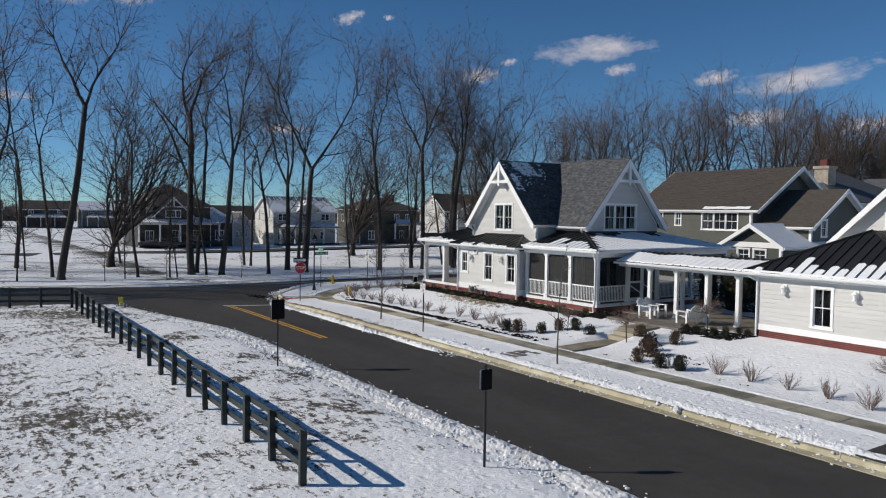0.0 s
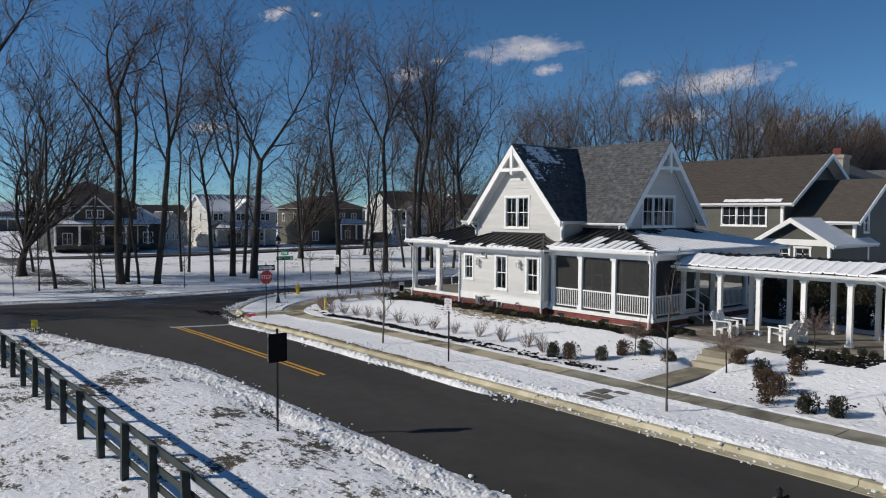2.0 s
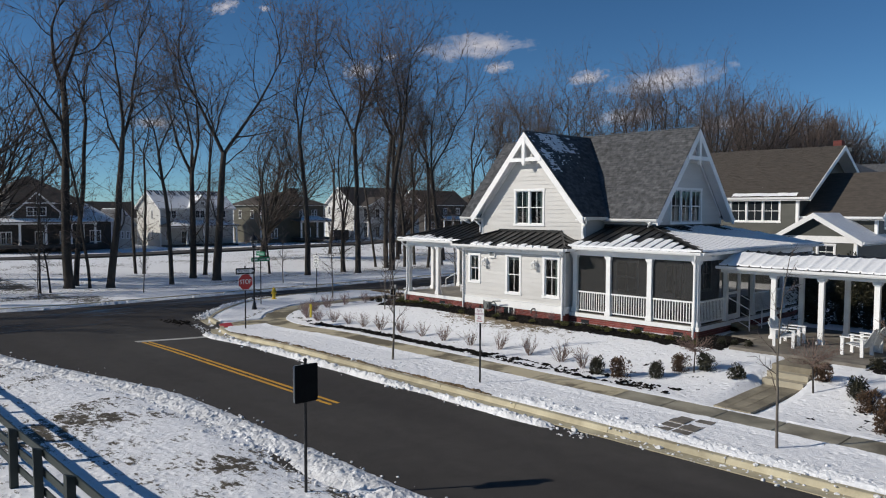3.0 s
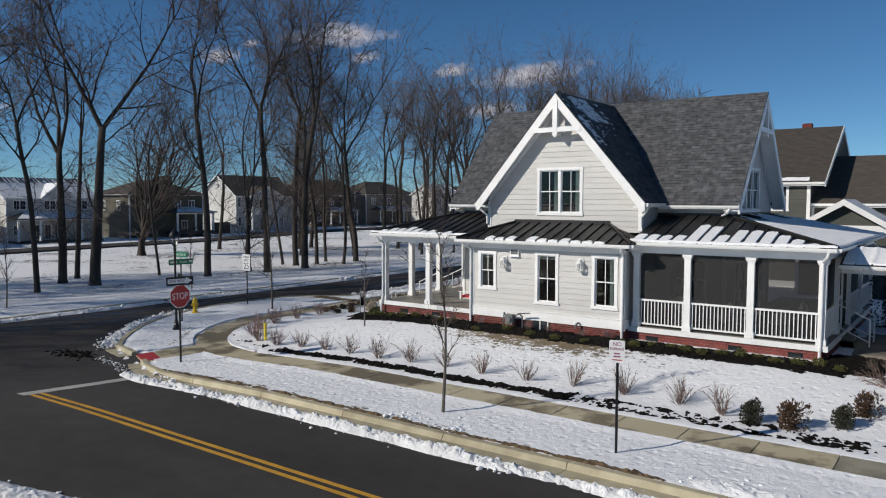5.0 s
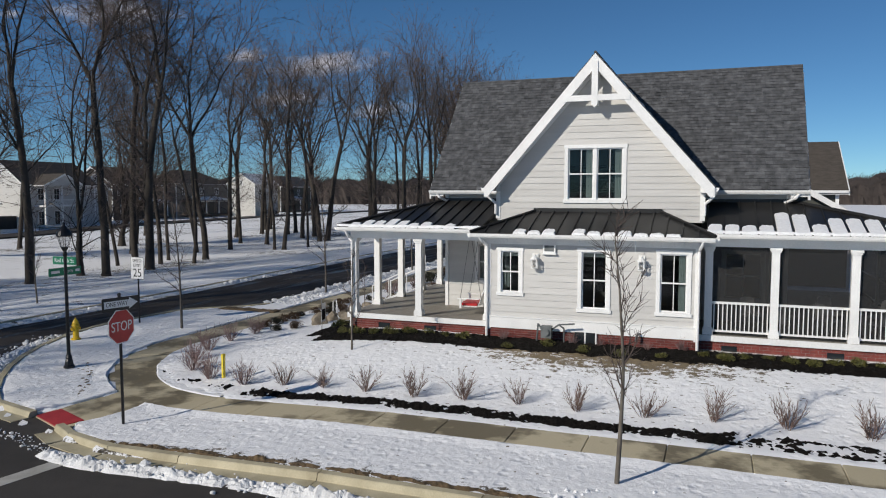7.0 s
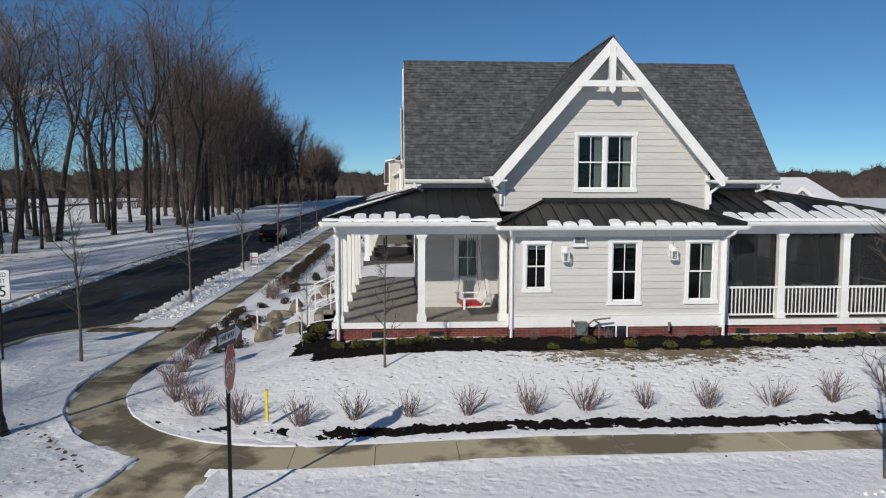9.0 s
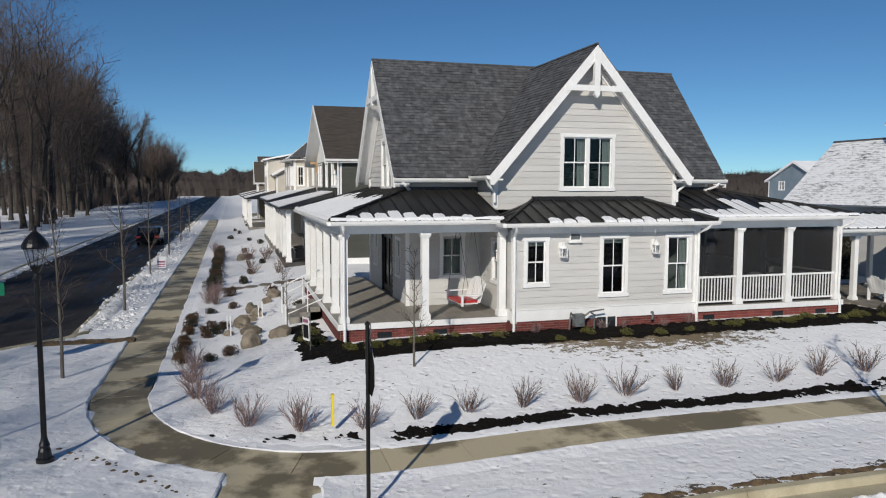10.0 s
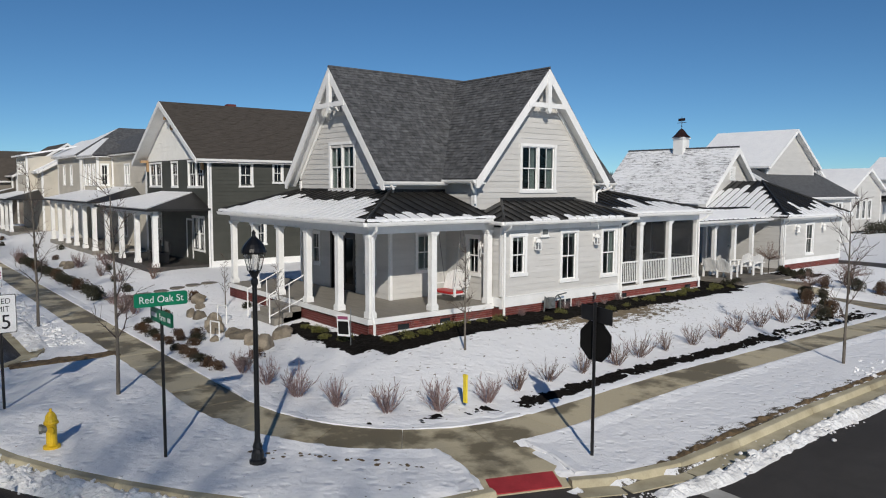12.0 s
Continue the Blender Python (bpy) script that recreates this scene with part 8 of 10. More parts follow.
WOOD = [(86 + 64 * i / 27 + rng.uniform(-2, 2), 69.0 + rng.random() ** 1.4 * 17) for i in range(28)] + [(rng.uniform(60, 90), rng.uniform(80, 104)) for _ in range(9)] + [(rng.uniform(-25, 8), rng.uniform(86, 106)) for _ in range(5)]
WOOD += [(-6.5, 75.5), (-13.0, 70.5), (-1.0, 82.0), (-21.0, 74.0)]
for i, (x, y) in enumerate(WOOD):
    tree(LIGHT_KINDS[i % 3], x, y, rng.uniform(0, 360), rng.uniform(0.95, 1.15) * (1 + 0.16 * smoothstep(90, 110, x)), "slender bare tree deep in the wood", "trees of the wood")
for i in range(76):
    x = 144 + 156 * (i / 75) ** 0.8 + rng.uniform(-2, 2)
    y = wood_edge(x) + rng.random() ** 1.5 * (15 if x < 200 else 36)
    tree(ROUND_KINDS[i % 3], x, y, rng.uniform(0, 360), rng.uniform(1.12, 1.4) * (1 - 0.32 * smoothstep(190, 300, x)), "broad bare tree with a rounded brown crown", "trees of the wood")

# the far woods along the horizon: a lumpy brown mass with fine twigs on its skyline
V, F, segs, turns = [], [], [], [radians(-60 + 0.3 * k) for k in range(560)]
for k, a in enumerate(turns):
    tall = (1 - 0.5 * smoothstep(0.7, 0.85, a)) * (11.5 + 3.2 * noise.noise(Vector((k * 0.13, 0, 0))) + 2.2 * noise.noise(Vector((k * 0.41, 5, 0))))
    for m, (d, z) in enumerate(((352, -0.1), (354, 0.3), (358, 0.66), (364, 0.9), (372, 1.0), (384, 0.8), (390, -0.1))):
        lumpy = noise.noise(Vector((k * 0.5, m * 0.9, 9)))
        d += 4 * lumpy
        V.append((10 + d * math.cos(a), 35 + d * math.sin(a), tall * z + (1.6 * lumpy if 0 < m < 6 else 0)))
        for _ in range(9 if 1 < m < 6 else 4 if m else 0):
            e, b = d + rng.uniform(-3, 3), a + rng.uniform(-0.003, 0.003)
            o = Vector((10 + e * math.cos(b), 35 + e * math.sin(b), V[-1][2] + rng.uniform(-1.2, 0.3)))
            w = Vector((rng.gauss(0, 0.5), rng.gauss(0, 0.5), rng.uniform(0.6, 1.2))).normalized() * rng.uniform(1.2, 2.6)
            segs.append((tuple(o), tuple(o + w), 0.14, 0.0, 2))
F = [(k * 7 + m, (k + 1) * 7 + m, (k + 1) * 7 + m + 1, k * 7 + m + 1) for k in range(len(turns) - 1) for m in range(6)]
v, f = tubes(segs)
me = bpy.data.meshes.new("far_woods")
me.from_pydata(V + v.tolist(), [], F + [tuple(i + len(V) for i in q) for q in f])
me.materials.append(TWIG_FAR)
tagged(new("far_woods", me), "brown bare woods along the horizon", "woods", kind="stuff")
# undergrowth inside the wood
segs = []
for i in range(620):
    x = rng.uniform(165, 300)
    y = wood_edge(x) + 2 + rng.random() ** 1.5 * 30
    for k in range(14):
        b, l = rng.uniform(0, 6.28), rng.uniform(1.5, 5.5)
        segs.append(((x, y, -0.8), (x + math.cos(b) * l * 0.4, y + math.sin(b) * l * 0.4, l), 0.06, 0.0, 2))
ug = new("undergrowth", mesh_of("undergrowth", segs, TWIG))
tagged(ug, "dense brown bare undergrowth at the wood's far end", "undergrowth", kind="stuff")


# ---- saplings, shrubs ----
def sapling_meshes(seed, H, r, branches, reach, twigs=3):
    rng, trunk, crown = random.Random(seed), [], []
    pts = stem(rng, trunk, Vector((0, 0, -0.1)), Vector((0, 0, 1)), H, r, r * 0.22, 10, 7, 0.02, 0.02)
    for i in range(3, 11):
        for _ in range(branches):
            p, d, rr = pts[i]
            b = stem(rng, crown, p, off(rng, d, rng.uniform(0.5, 0.95)), reach * rng.uniform(0.5, 1.0) * (1.2 - i / 14), max(rr * 0.5, 0.008), 0.005, 4, 4, 0.12, 0.08)
            for j in range(1, 5):
                for _ in range(twigs):
                    p2, d2, r2 = b[j]
                    stem(rng, crown, p2, off(rng, d2, rng.uniform(0.4, 0.9)), reach * rng.uniform(0.15, 0.35), 0.006, 0.003, 2, 3, 0.15, 0.05)
    return rope_mesh("trunk", trunk, BARK_PALE), mesh_of("twig_crown", crown, TWIG)


SAPLINGS = [sapling_meshes(2, 4.3, 0.045, 2, 1.15), sapling_meshes(4, 5.2, 0.055, 2, 1.45), sapling_meshes(6, 3.2, 0.04, 2, 0.7), sapling_meshes(12, 4.6, 0.038, 1, 0.9, 2)]
def globe_meshes(seed, trunk_height, reach):
    """A short clean stem under a round head of fine shoots."""
    rng, trunk, crown = random.Random(seed), [], []
    pts = stem(rng, trunk, Vector((0, 0, -0.1)), Vector((0, 0, 1)), trunk_height, 0.032, 0.024, 4, 7, 0.03, 0.02)
    top = pts[-1][0]
    for _ in range(34):
        u, b = rng.uniform(-0.15, 1.0), rng.uniform(0, 6.28)
        d = Vector((math.cos(b) * math.sqrt(1 - u * u), math.sin(b) * math.sqrt(1 - u * u), u))
        a = stem(rng, crown, top - Vector((0, 0, rng.uniform(0, 0.12))), d, reach * rng.uniform(0.75, 1.05), 0.009, 0.004, 4, 3, 0.1, 0.06)
        for j in range(1, 5):
            for _ in range(3):
                q, dd, r = a[j]
                stem(rng, crown, q, off(rng, dd, rng.uniform(0.3, 0.7)), reach * rng.uniform(0.2, 0.38), 0.005, 0.003, 2, 3, 0.15, 0.05)
    return rope_mesh("trunk", trunk, BARK), mesh_of("twig_crown", crown, TWIG_TAN)


GLOBE = globe_meshes(9, 1.05, 0.85)
for k, x, y, sc, label in ((0, 19.2, 34.06, 1.0, "slim bare sapling in the snowy verge"), (3, 19.3, 20.55, 0.95, "slim bare sapling in the snowy verge"), (2, 25.55, 42.4, 0.85, "upright bare sapling in front of the porch"),
                           (1, 28.2, 50.7, 0.9, "bare young street tree by the pavement"), (1, 38.5, 50.6, 1.0, "bare young street tree by the pavement"), (0, 49.9, 50.8, 1.1, "bare young street tree by the pavement"),
                           (1, 62.0, 50.8, 1.0, "bare young street tree by the pavement"), (0, 74.0, 50.8, 1.1, "bare young street tree by the pavement"), (1, 88.0, 50.8, 1.0, "bare young street tree by the pavement"),
                           (0, 31.6, 45.0, 0.45, "thin bare sapling by the front steps"), (2, 36.4, 44.8, 0.6, "small bare tree with dry seed heads by the steps"),
                           (0, 19.3, 6.5, 1.0, "slim bare sapling in the snowy verge"), (0, 21.0, 61.5, 0.9, "thin bare sapling at the wood's edge"), (0, 15.0, 62.0, 0.8, "thin bare sapling at the wood's edge"), (0, 31.0, 61.0, 0.9, "thin bare sapling at the wood's edge"), (0, 10.5, 63.0, 0.9, "thin bare sapling at the wood's edge")):
    t = thing("sapling", label, "young tree", "saplings", (x, y, ground_height(x, y)), rng.uniform(0, 360))
    t.scale = (sc,) * 3
    for name, me in zip(("trunk", "twig_crown"), SAPLINGS[k]):
        put(name, me, None, t)
for x, y, sc in ((24.3, 25.2, 0.75), (24.3, 21.6, 0.9), (28.5, 20.6, 0.85), (24.4, 10.8, 0.8), (25.0, 7.2, 1.0), (23.4, 4.0, 1.0)):
    t = thing("ornamental_tree", "small bare round-headed ornamental tree", "small tree", "ornamental trees", (x, y, ground_height(x, y)), rng.uniform(0, 360))
    t.scale = (sc,) * 3
    for name, me in zip(("trunk", "twig_crown"), GLOBE):
        put(name, me, None, t)


def twig_bush(seed, H, stems, mat):
    rng, out = random.Random(seed), []
    for _ in range(stems):
        b, lean = rng.uniform(0, 6.28), rng.uniform(0.1, 0.95)
        d = Vector((math.cos(b) * lean, math.sin(b) * lean, 1)).normalized()
        base = Vector((math.cos(b), math.sin(b), 0)) * rng.uniform(0, 0.07)
        p = stem(rng, out, base - Vector((0, 0, 0.05)), d, H * rng.uniform(0.6, 1.05), 0.0075, 0.004, 4, 3, 0.09, 0.04)
        for i in range(1, 5):
            for _ in range(2):
                q, dd, _r = p[i]
                stem(rng, out, q, off(rng, dd, rng.uniform(0.25, 0.6)), H * rng.uniform(0.15, 0.4), 0.006, 0.003, 2, 3, 0.1, 0.05)
    return mesh_of("dormant_shrub", out, mat)


BUSHES = [twig_bush(i, 0.6, 17, TWIG_TAN) for i in range(3)]
RED_BUSHES = [twig_bush(10 + i, 0.62, 26, TWIG_PINK) for i in range(2)]
row = [(22.9, 43.0), (22.95, 41.85), (22.9, 40.65), (22.85, 39.3), (23.0, 38.1), (23.05, 36.75), (23.0, 35.45), (23.05, 33.95), (23.2, 32.55), (23.25, 31.1), (23.15, 29.6), (22.95, 28.5), (22.95, 16.1), (22.9, 14.75), (22.9, 13.4), (22.9, 12.05), (22.75, 10.75)]
for i, (x, y) in enumerate(row):
    ob = new("dormant_shrub", BUSHES[i % 3])
    ob.matrix_basis = pose(x, y, ground_height(x, y), 0, 0, rng.uniform(0, 360)) @ Matrix.Scale(rng.uniform(0.85, 1.15), 4)
    tagged(ob, "dormant bare twiggy shrub in snow beside the pavement", "shrub", "dormant shrubs")
for i, (x, y) in enumerate(((22.72, 44.1), (22.95, 45.35), (23.5, 46.35), (24.45, 47.05), (25.6, 47.45), (26.9, 47.6), (28.3, 47.6), (39.0, 47.3), (40.0, 47.4), (42.0, 47.3))):
    ob = new("dormant_shrub", RED_BUSHES[i % 2])
    ob.matrix_basis = pose(x, y, ground_height(x, y), 0, 0, rng.uniform(0, 360)) @ Matrix.Scale(rng.uniform(0.85, 1.15), 4)
    tagged(ob, "pale purple bare twiggy shrub at the pavement bend", "shrub", "dormant shrubs")


for x, y, sc in ((27.45, 33.4, 0.55), (27.4, 36.35, 0.5), (27.45, 38.4, 0.5), (27.4, 34.3, 0.4), (27.5, 35.6, 0.4)):
    ob = new("dry_perennial", RED_BUSHES[int(y) % 2])
    ob.matrix_basis = pose(x, y, ground_height(x, y) + 0.03, 0, 0, y * 70) @ Matrix.Scale(sc, 4)
    tagged(ob, "dry brown perennial stems against the brickwork", "plant", "dry perennials")


def leaf_bush(seed, rx, rz, count, mat, size):
    """A low mound of separate small leaves on short stems."""
    rng, s = random.Random(seed), Shape()
    lobes = [(rng.uniform(-0.5, 0.5) * rx, rng.uniform(-0.5, 0.5) * rx, rng.uniform(0.1, 0.6) * rz, rng.uniform(0.42, 0.7)) for _ in range(8)]
    for _ in range(count):
        lx, ly, lz, lr = rng.choice(lobes)
        d = Vector((rng.gauss(0, 1), rng.gauss(0, 1), rng.gauss(0.25, 1))).normalized()
        r = lr * (0.55 + 0.45 * rng.random() ** 0.5)
        c = Vector((lx + d.x * r * rx, ly + d.y * r * rx, max(0.02, lz + d.z * r * rz)))
        u = (d + Vector((rng.gauss(0, 0.5), rng.gauss(0, 0.5), rng.gauss(0.3, 0.5)))).normalized()
        w = u.orthogonal().normalized()
        w.rotate(Matrix.Rotation(rng.uniform(0, 6.28), 3, u))
        k = size * rng.uniform(0.7, 1.3)
        bend = u.cross(w) * k * 0.2
        s.add([c - u * k, c + w * k * 0.4 + bend, c + u * k, c - w * k * 0.4 + bend], [(0, 1, 2, 3)])
    for _ in range(14):
        b = rng.uniform(0, 6.28)
        s.tube((0, 0, -0.03), (math.cos(b) * rx * 0.6, math.sin(b) * rx * 0.6, rz * rng.uniform(0.4, 0.9)), 0.012, 0.006, 3, False)
    me = bpy.data.meshes.new("shrub")
    me.from_pydata(s.v, [], s.f)
    me.materials.append(mat)
    return me


EVERGREEN = [leaf_bush(i, 0.42, 0.5, 1100, LEAF, 0.045) for i in range(3)]
RUSTY = [leaf_bush(20 + i, 0.45, 0.55, 1100, LEAF_RUST, 0.045) for i in range(2)]
LOW = [leaf_bush(30 + i, 0.3, 0.2, 350, LEAF_LOW, 0.04) for i in range(2)]
plants = [(22.75, 27.8, 0), (22.7, 26.9, 3), (23.4, 26.0, 0), (24.2, 25.6, 3), (24.65, 24.95, 1), (24.4, 23.85, 2), (24.4, 20.5, 0), (25.2, 19.7, 3), (23.3, 19.3, 3), (23.7, 20.0, 4), (22.3, 19.2, 3), (22.2, 18.1, 0), (22.4, 17.4, 1), (25.35, 21.7, 4),
          (27.6, 25.9, 2), (27.55, 25.4, 0), (27.6, 24.9, 1), (27.3, 20.8, 0), (27.4, 20.4, 1), (27.3, 19.9, 2), (27.4, 19.5, 0), (27.3, 18.9, 1), (28.0, 19.9, 2), (28.1, 19.4, 0), (28.6, 19.1, 1), (28.75, 18.75, 2), (22.8, 7.6, 3), (23.6, 6.9, 0), (22.9, 2.6, 3)]
for i, (x, y, k) in enumerate(plants):
    ob = new("evergreen_shrub" if k < 3 else "bronze_shrub", (EVERGREEN + RUSTY)[k])
    sc = rng.uniform(0.85, 1.1) * (0.5 if x > 26.5 else 0.82)
    ob.matrix_basis = pose(x, y, ground_height(x, y), 0, 0, rng.uniform(0, 360)) @ Matrix.Diagonal((0.92, 0.92, 1.2, 1)) @ Matrix.Scale(sc, 4)
    tagged(ob, "dark leafy evergreen shrub in snow" if k < 3 else "bronze-leaved winter shrub in mulch", "shrub", "leafy shrubs")
for i in range(28):
    x, y = (27.15 + rng.uniform(-0.25, 0.2), 26.6 + i * 0.52) if i < 24 else (28.5 + (i - 24) * 0.75, 44.5 + rng.uniform(-0.1, 0.15))
    if i < 24 and 33 < y < 38.9 and i % 2:
        continue
    if i < 24 and 33 < y < 38.9:
        x -= 0.35
    ob = new("low_plant", LOW[i % 2])
    ob.matrix_basis = pose(x, y, ground_height(x, y) + 0.04, 0, 0, rng.uniform(0, 360)) @ Matrix.Scale(rng.uniform(0.5, 0.95), 4)
    tagged(ob, "low yellow-green evergreen in dark mulch by the brick", "shrub", "foundation plants")
for i in range(8):
    ob = new("low_plant", LOW[i % 2])
    y = 39.6 + i * 0.58
    ob.matrix_basis = pose(27.35 + rng.uniform(-0.15, 0.15), y, ground_height(27.3, y) + 0.04, 0, 0, rng.uniform(0, 360)) @ Matrix.Scale(rng.uniform(0.6, 0.95), 4)
    tagged(ob, "low yellow-green evergreen in dark mulch by the brick", "shrub", "foundation plants")
# clipped hedge and border plants along the street front
for i in range(17):
    x = 43.4 + i * 1.25
    ob = new("hedge_plant", (EVERGREEN + RUSTY)[i % 4])
    ob.matrix_basis = pose(x, 47.45 + rng.uniform(-0.06, 0.06), 0.0, 0, 0, rng.uniform(0, 360)) @ Matrix.Scale(rng.uniform(0.8, 1.0), 4)
    tagged(ob, "dark clipped hedge plant beside the pavement", "shrub", "hedge plants")
border = [(29.0 + 0.62 * i, 48.0 + 0.07 * (i % 2)) for i in range(6)] + [(33.0 + 0.72 * i, 48.02) for i in range(5)]
border += [(36.9, 47.4), (37.6, 46.6), (33.3, 47.5), (32.9, 47.2), (33.5, 46.9), (34.1, 47.3), (29.1, 47.3), (29.5, 46.7), (32.4, 47.4), (35.6, 44.3)]
for i, (x, y) in enumerate(border):
    ob = new("border_plant", (RUSTY + EVERGREEN[:1])[i % 3])
    ob.matrix_basis = pose(x, y, ground_height(x, y), 0, 0, rng.uniform(0, 360)) @ Matrix.Diagonal((1.15, 1.15, 0.85, 1)) @ Matrix.Scale(rng.uniform(0.4, 0.55), 4)
    tagged(ob, "low bronze border plant dusted with snow", "shrub", "border plants")
for i in range(9):
    x, y = rng.uniform(39, 62), rng.choice((44.6, 45.4, 47.4)) + rng.uniform(-0.3, 0.3)
    ob = new("dormant_shrub", (BUSHES + RED_BUSHES)[i % 5])
    ob.matrix_basis = pose(x, y, ground_height(x, y), 0, 0, rng.uniform(0, 360)) @ Matrix.Scale(rng.uniform(0.9, 1.5), 4)
    tagged(ob, "bare twiggy shrub in a snowy front garden", "shrub", "dormant shrubs")
for i in range(13):
    x, y = 39 + 60 * (i / 13) ** 1.3, rng.uniform(44.3, 47.4)
    ob = new("border_plant", (RUSTY + EVERGREEN)[i % 5])
    ob.matrix_basis = pose(x, y, ground_height(x, y), 0, 0, rng.uniform(0, 360)) @ Matrix.Scale(rng.uniform(0.35, 0.75), 4)
    tagged(ob, "winter shrub in a front garden", "shrub", "border plants")


# ---- loose snow, boulders ----
ICO = None


def lump(rng, c, r, squash, V, F, least=0.78):
    global ICO
    if ICO is None:
        bm = bmesh.new()
        bmesh.ops.create_icosphere(bm, subdivisions=1, radius=1.0)
        ICO = ([tuple(v.co) for v in bm.verts], [tuple(v.index for v in f.verts) for f in bm.faces])
        bm.free()
    n = len(V)
    a = rng.uniform(0, 6.28)
    ca, sa = math.cos(a), math.sin(a)
    sx, sy = rng.uniform(0.75, 1.35), rng.uniform(0.75, 1.35)
    for x, y, z in ICO[0]:
        k = r * rng.uniform(least, 1.96 - least)
        x, y = x * sx, y * sy
        V.append((c[0] + (x * ca - y * sa) * k, c[1] + (x * sa + y * ca) * k, c[2] + z * k * squash))
    F.extend([tuple(i + n for i in f) for f in ICO[1]])


def lumps(name, places, label, mat, seed, kind="stuff"):
    rng, V, F = random.Random(seed), [], []
    for x, y, z, r in places:
        lump(rng, (x, y, z), r, 0.75, V, F)
    me = bpy.data.meshes.new(name)
    me.from_pydata(V, [], F)
    me.materials.append(mat)
    ob = new(name, me)
    return tagged(ob, label, "snow", kind=kind)


def ridge(name, place, length, width, high, base, label, mat, seed, res=0.045):
    """A crumbly bank of ploughed snow along a line; place(s, w): its plan, s along and w across."""
    ns, nw = int(length / res), max(6, int(width / res))
    V = []
    for i in range(ns + 1):
        for j in range(nw + 1):
            s_, w_ = i * length / ns, (j / nw - 0.5) * width
            x, y = place(s_, w_)
            a = noise.noise(Vector((x * 0.5, y * 0.5, seed)))
            c = noise.noise(Vector((x * 4.0, y * 4.0, seed + 5))) + 0.7 * noise.noise(Vector((x * 11, y * 11, seed)))
            e = 1 - (2 * abs(w_ + 0.12 * a * width) / width) ** 2
            V.append((x, y, base(x, y) - 0.05 + max(0.0, e) * (high * (0.85 + 0.8 * a) + high * 0.6 * c + 0.05) * smoothstep(0, 0.6, s_) * smoothstep(0, 0.6, length - s_)))
    s = Shape()
    s.v = V
    s.f = [(i * (nw + 1) + j, i * (nw + 1) + j + 1, (i + 1) * (nw + 1) + j + 1, (i + 1) * (nw + 1) + j) for i in range(ns) for j in range(nw)]
    return tagged(put(name, s, mat), label, "snow", kind="stuff")


on_road = road_height
ridge("snow_bank", lambda s, w: (17.12 + w + 0.3 * smoothstep(43, 46, 25 + s), 25.0 + s), 20.4, 0.55, 0.14, on_road, "crumbly ploughed snow in the gutter", SNOW_DIRTY, 1)
ridge("snow_bank", lambda s, w: corner_line(0.42 + s / 7.0, 0.3 + w), 5.6, 0.85, 0.15, on_road, "heaped ploughed snow round the street corner", SNOW_DIRTY, 2)
ridge("snow_bank", lambda s, w: (11.3 - 2.6 * smoothstep(33, 47, 2 + s) + w, 2 + s), 44, 1.25, 0.085, lambda x, y: max(ROAD_Z, ground_height(x, y)), "crumbly ploughed snow along the field verge", SNOW_DIRTY, 3, 0.07)
ridge("snow_bank", lambda s, w: (34.5 + s, 51.15 + w), 56, 0.75, 0.09, lambda x, y: 0.0, "lumpy ploughed snow behind the street kerb", SNOW_DIRTY, 4, 0.09)
ridge("snow_bank", lambda s, w: (4 + s, far_edge(4 + s) + 0.05 + w), 90, 0.8, 0.12, on_road, "ploughed snow along the wood's kerb", SNOW_DIRTY, 5, 0.1)
ridge("snow_bank", lambda s, w: (18.35 + w, 4 + s), 24, 0.8, 0.07, lambda x, y: 0.0, "lumpy snow thrown behind the kerb", SNOW_CLEAN, 6, 0.06)


def crumb(rng, size):
    return min(0.14, size * math.exp(rng.gauss(0, 0.55)))


pl = []
for _ in range(1200):
    y = rng.uniform(-4, 43.3)
    n = noise.noise(Vector((y * 0.35, 3.0, 0)))
    if n > -0.3:
        x = 17.12 + rng.gauss(0, 0.17) + (0.0 if y > 24 else 0.5)
        pl.append((x, y, ROAD_Z + (0.01 if x < 17.7 else 0.14), crumb(rng, 0.024)))
for _ in range(800):
    a = rng.uniform(0.36, 1.25)
    r = 0.25 + rng.gauss(0, 0.26)
    x, y = corner_line(a, r)
    pl.append((x, y, road_height(x, y) + 0.02 + rng.random() * 0.1, crumb(rng, 0.028)))
for _ in range(160):
    q = rng.random()
    x, y = 17.45 + 0.75 * q + rng.gauss(0, 0.13), 44.6 + 3.4 * q
    pl.append((x, y, road_height(x, y) + 0.01, crumb(rng, 0.016)))
for _ in range(500):
    pl.append((rng.uniform(34.4, 110), 51.2 + rng.gauss(0, 0.28), 0.02, crumb(rng, 0.04)))
for _ in range(600):
    x = rng.uniform(4, 110)
    pl.append((x, far_edge(x) + 0.1 + rng.gauss(0, 0.3), ROAD_Z + 0.06, crumb(rng, 0.035)))
for _ in range(900):
    x, y = 34.6 + 55 * rng.random() ** 1.4, rng.uniform(49.95, 51.3)
    pl.append((x, y, ground_height(x, y) + 0.005, crumb(rng, 0.045)))
for _ in range(150):
    pl.append((rng.uniform(34.4, 75), 51.25 + rng.gauss(0, 0.2), 0.03, rng.uniform(0.05, 0.13)))
lumps("snow_chunks", pl, "ploughed snow crumbs lying along the kerbs", SNOW_DIRTY, 1)
pl = []
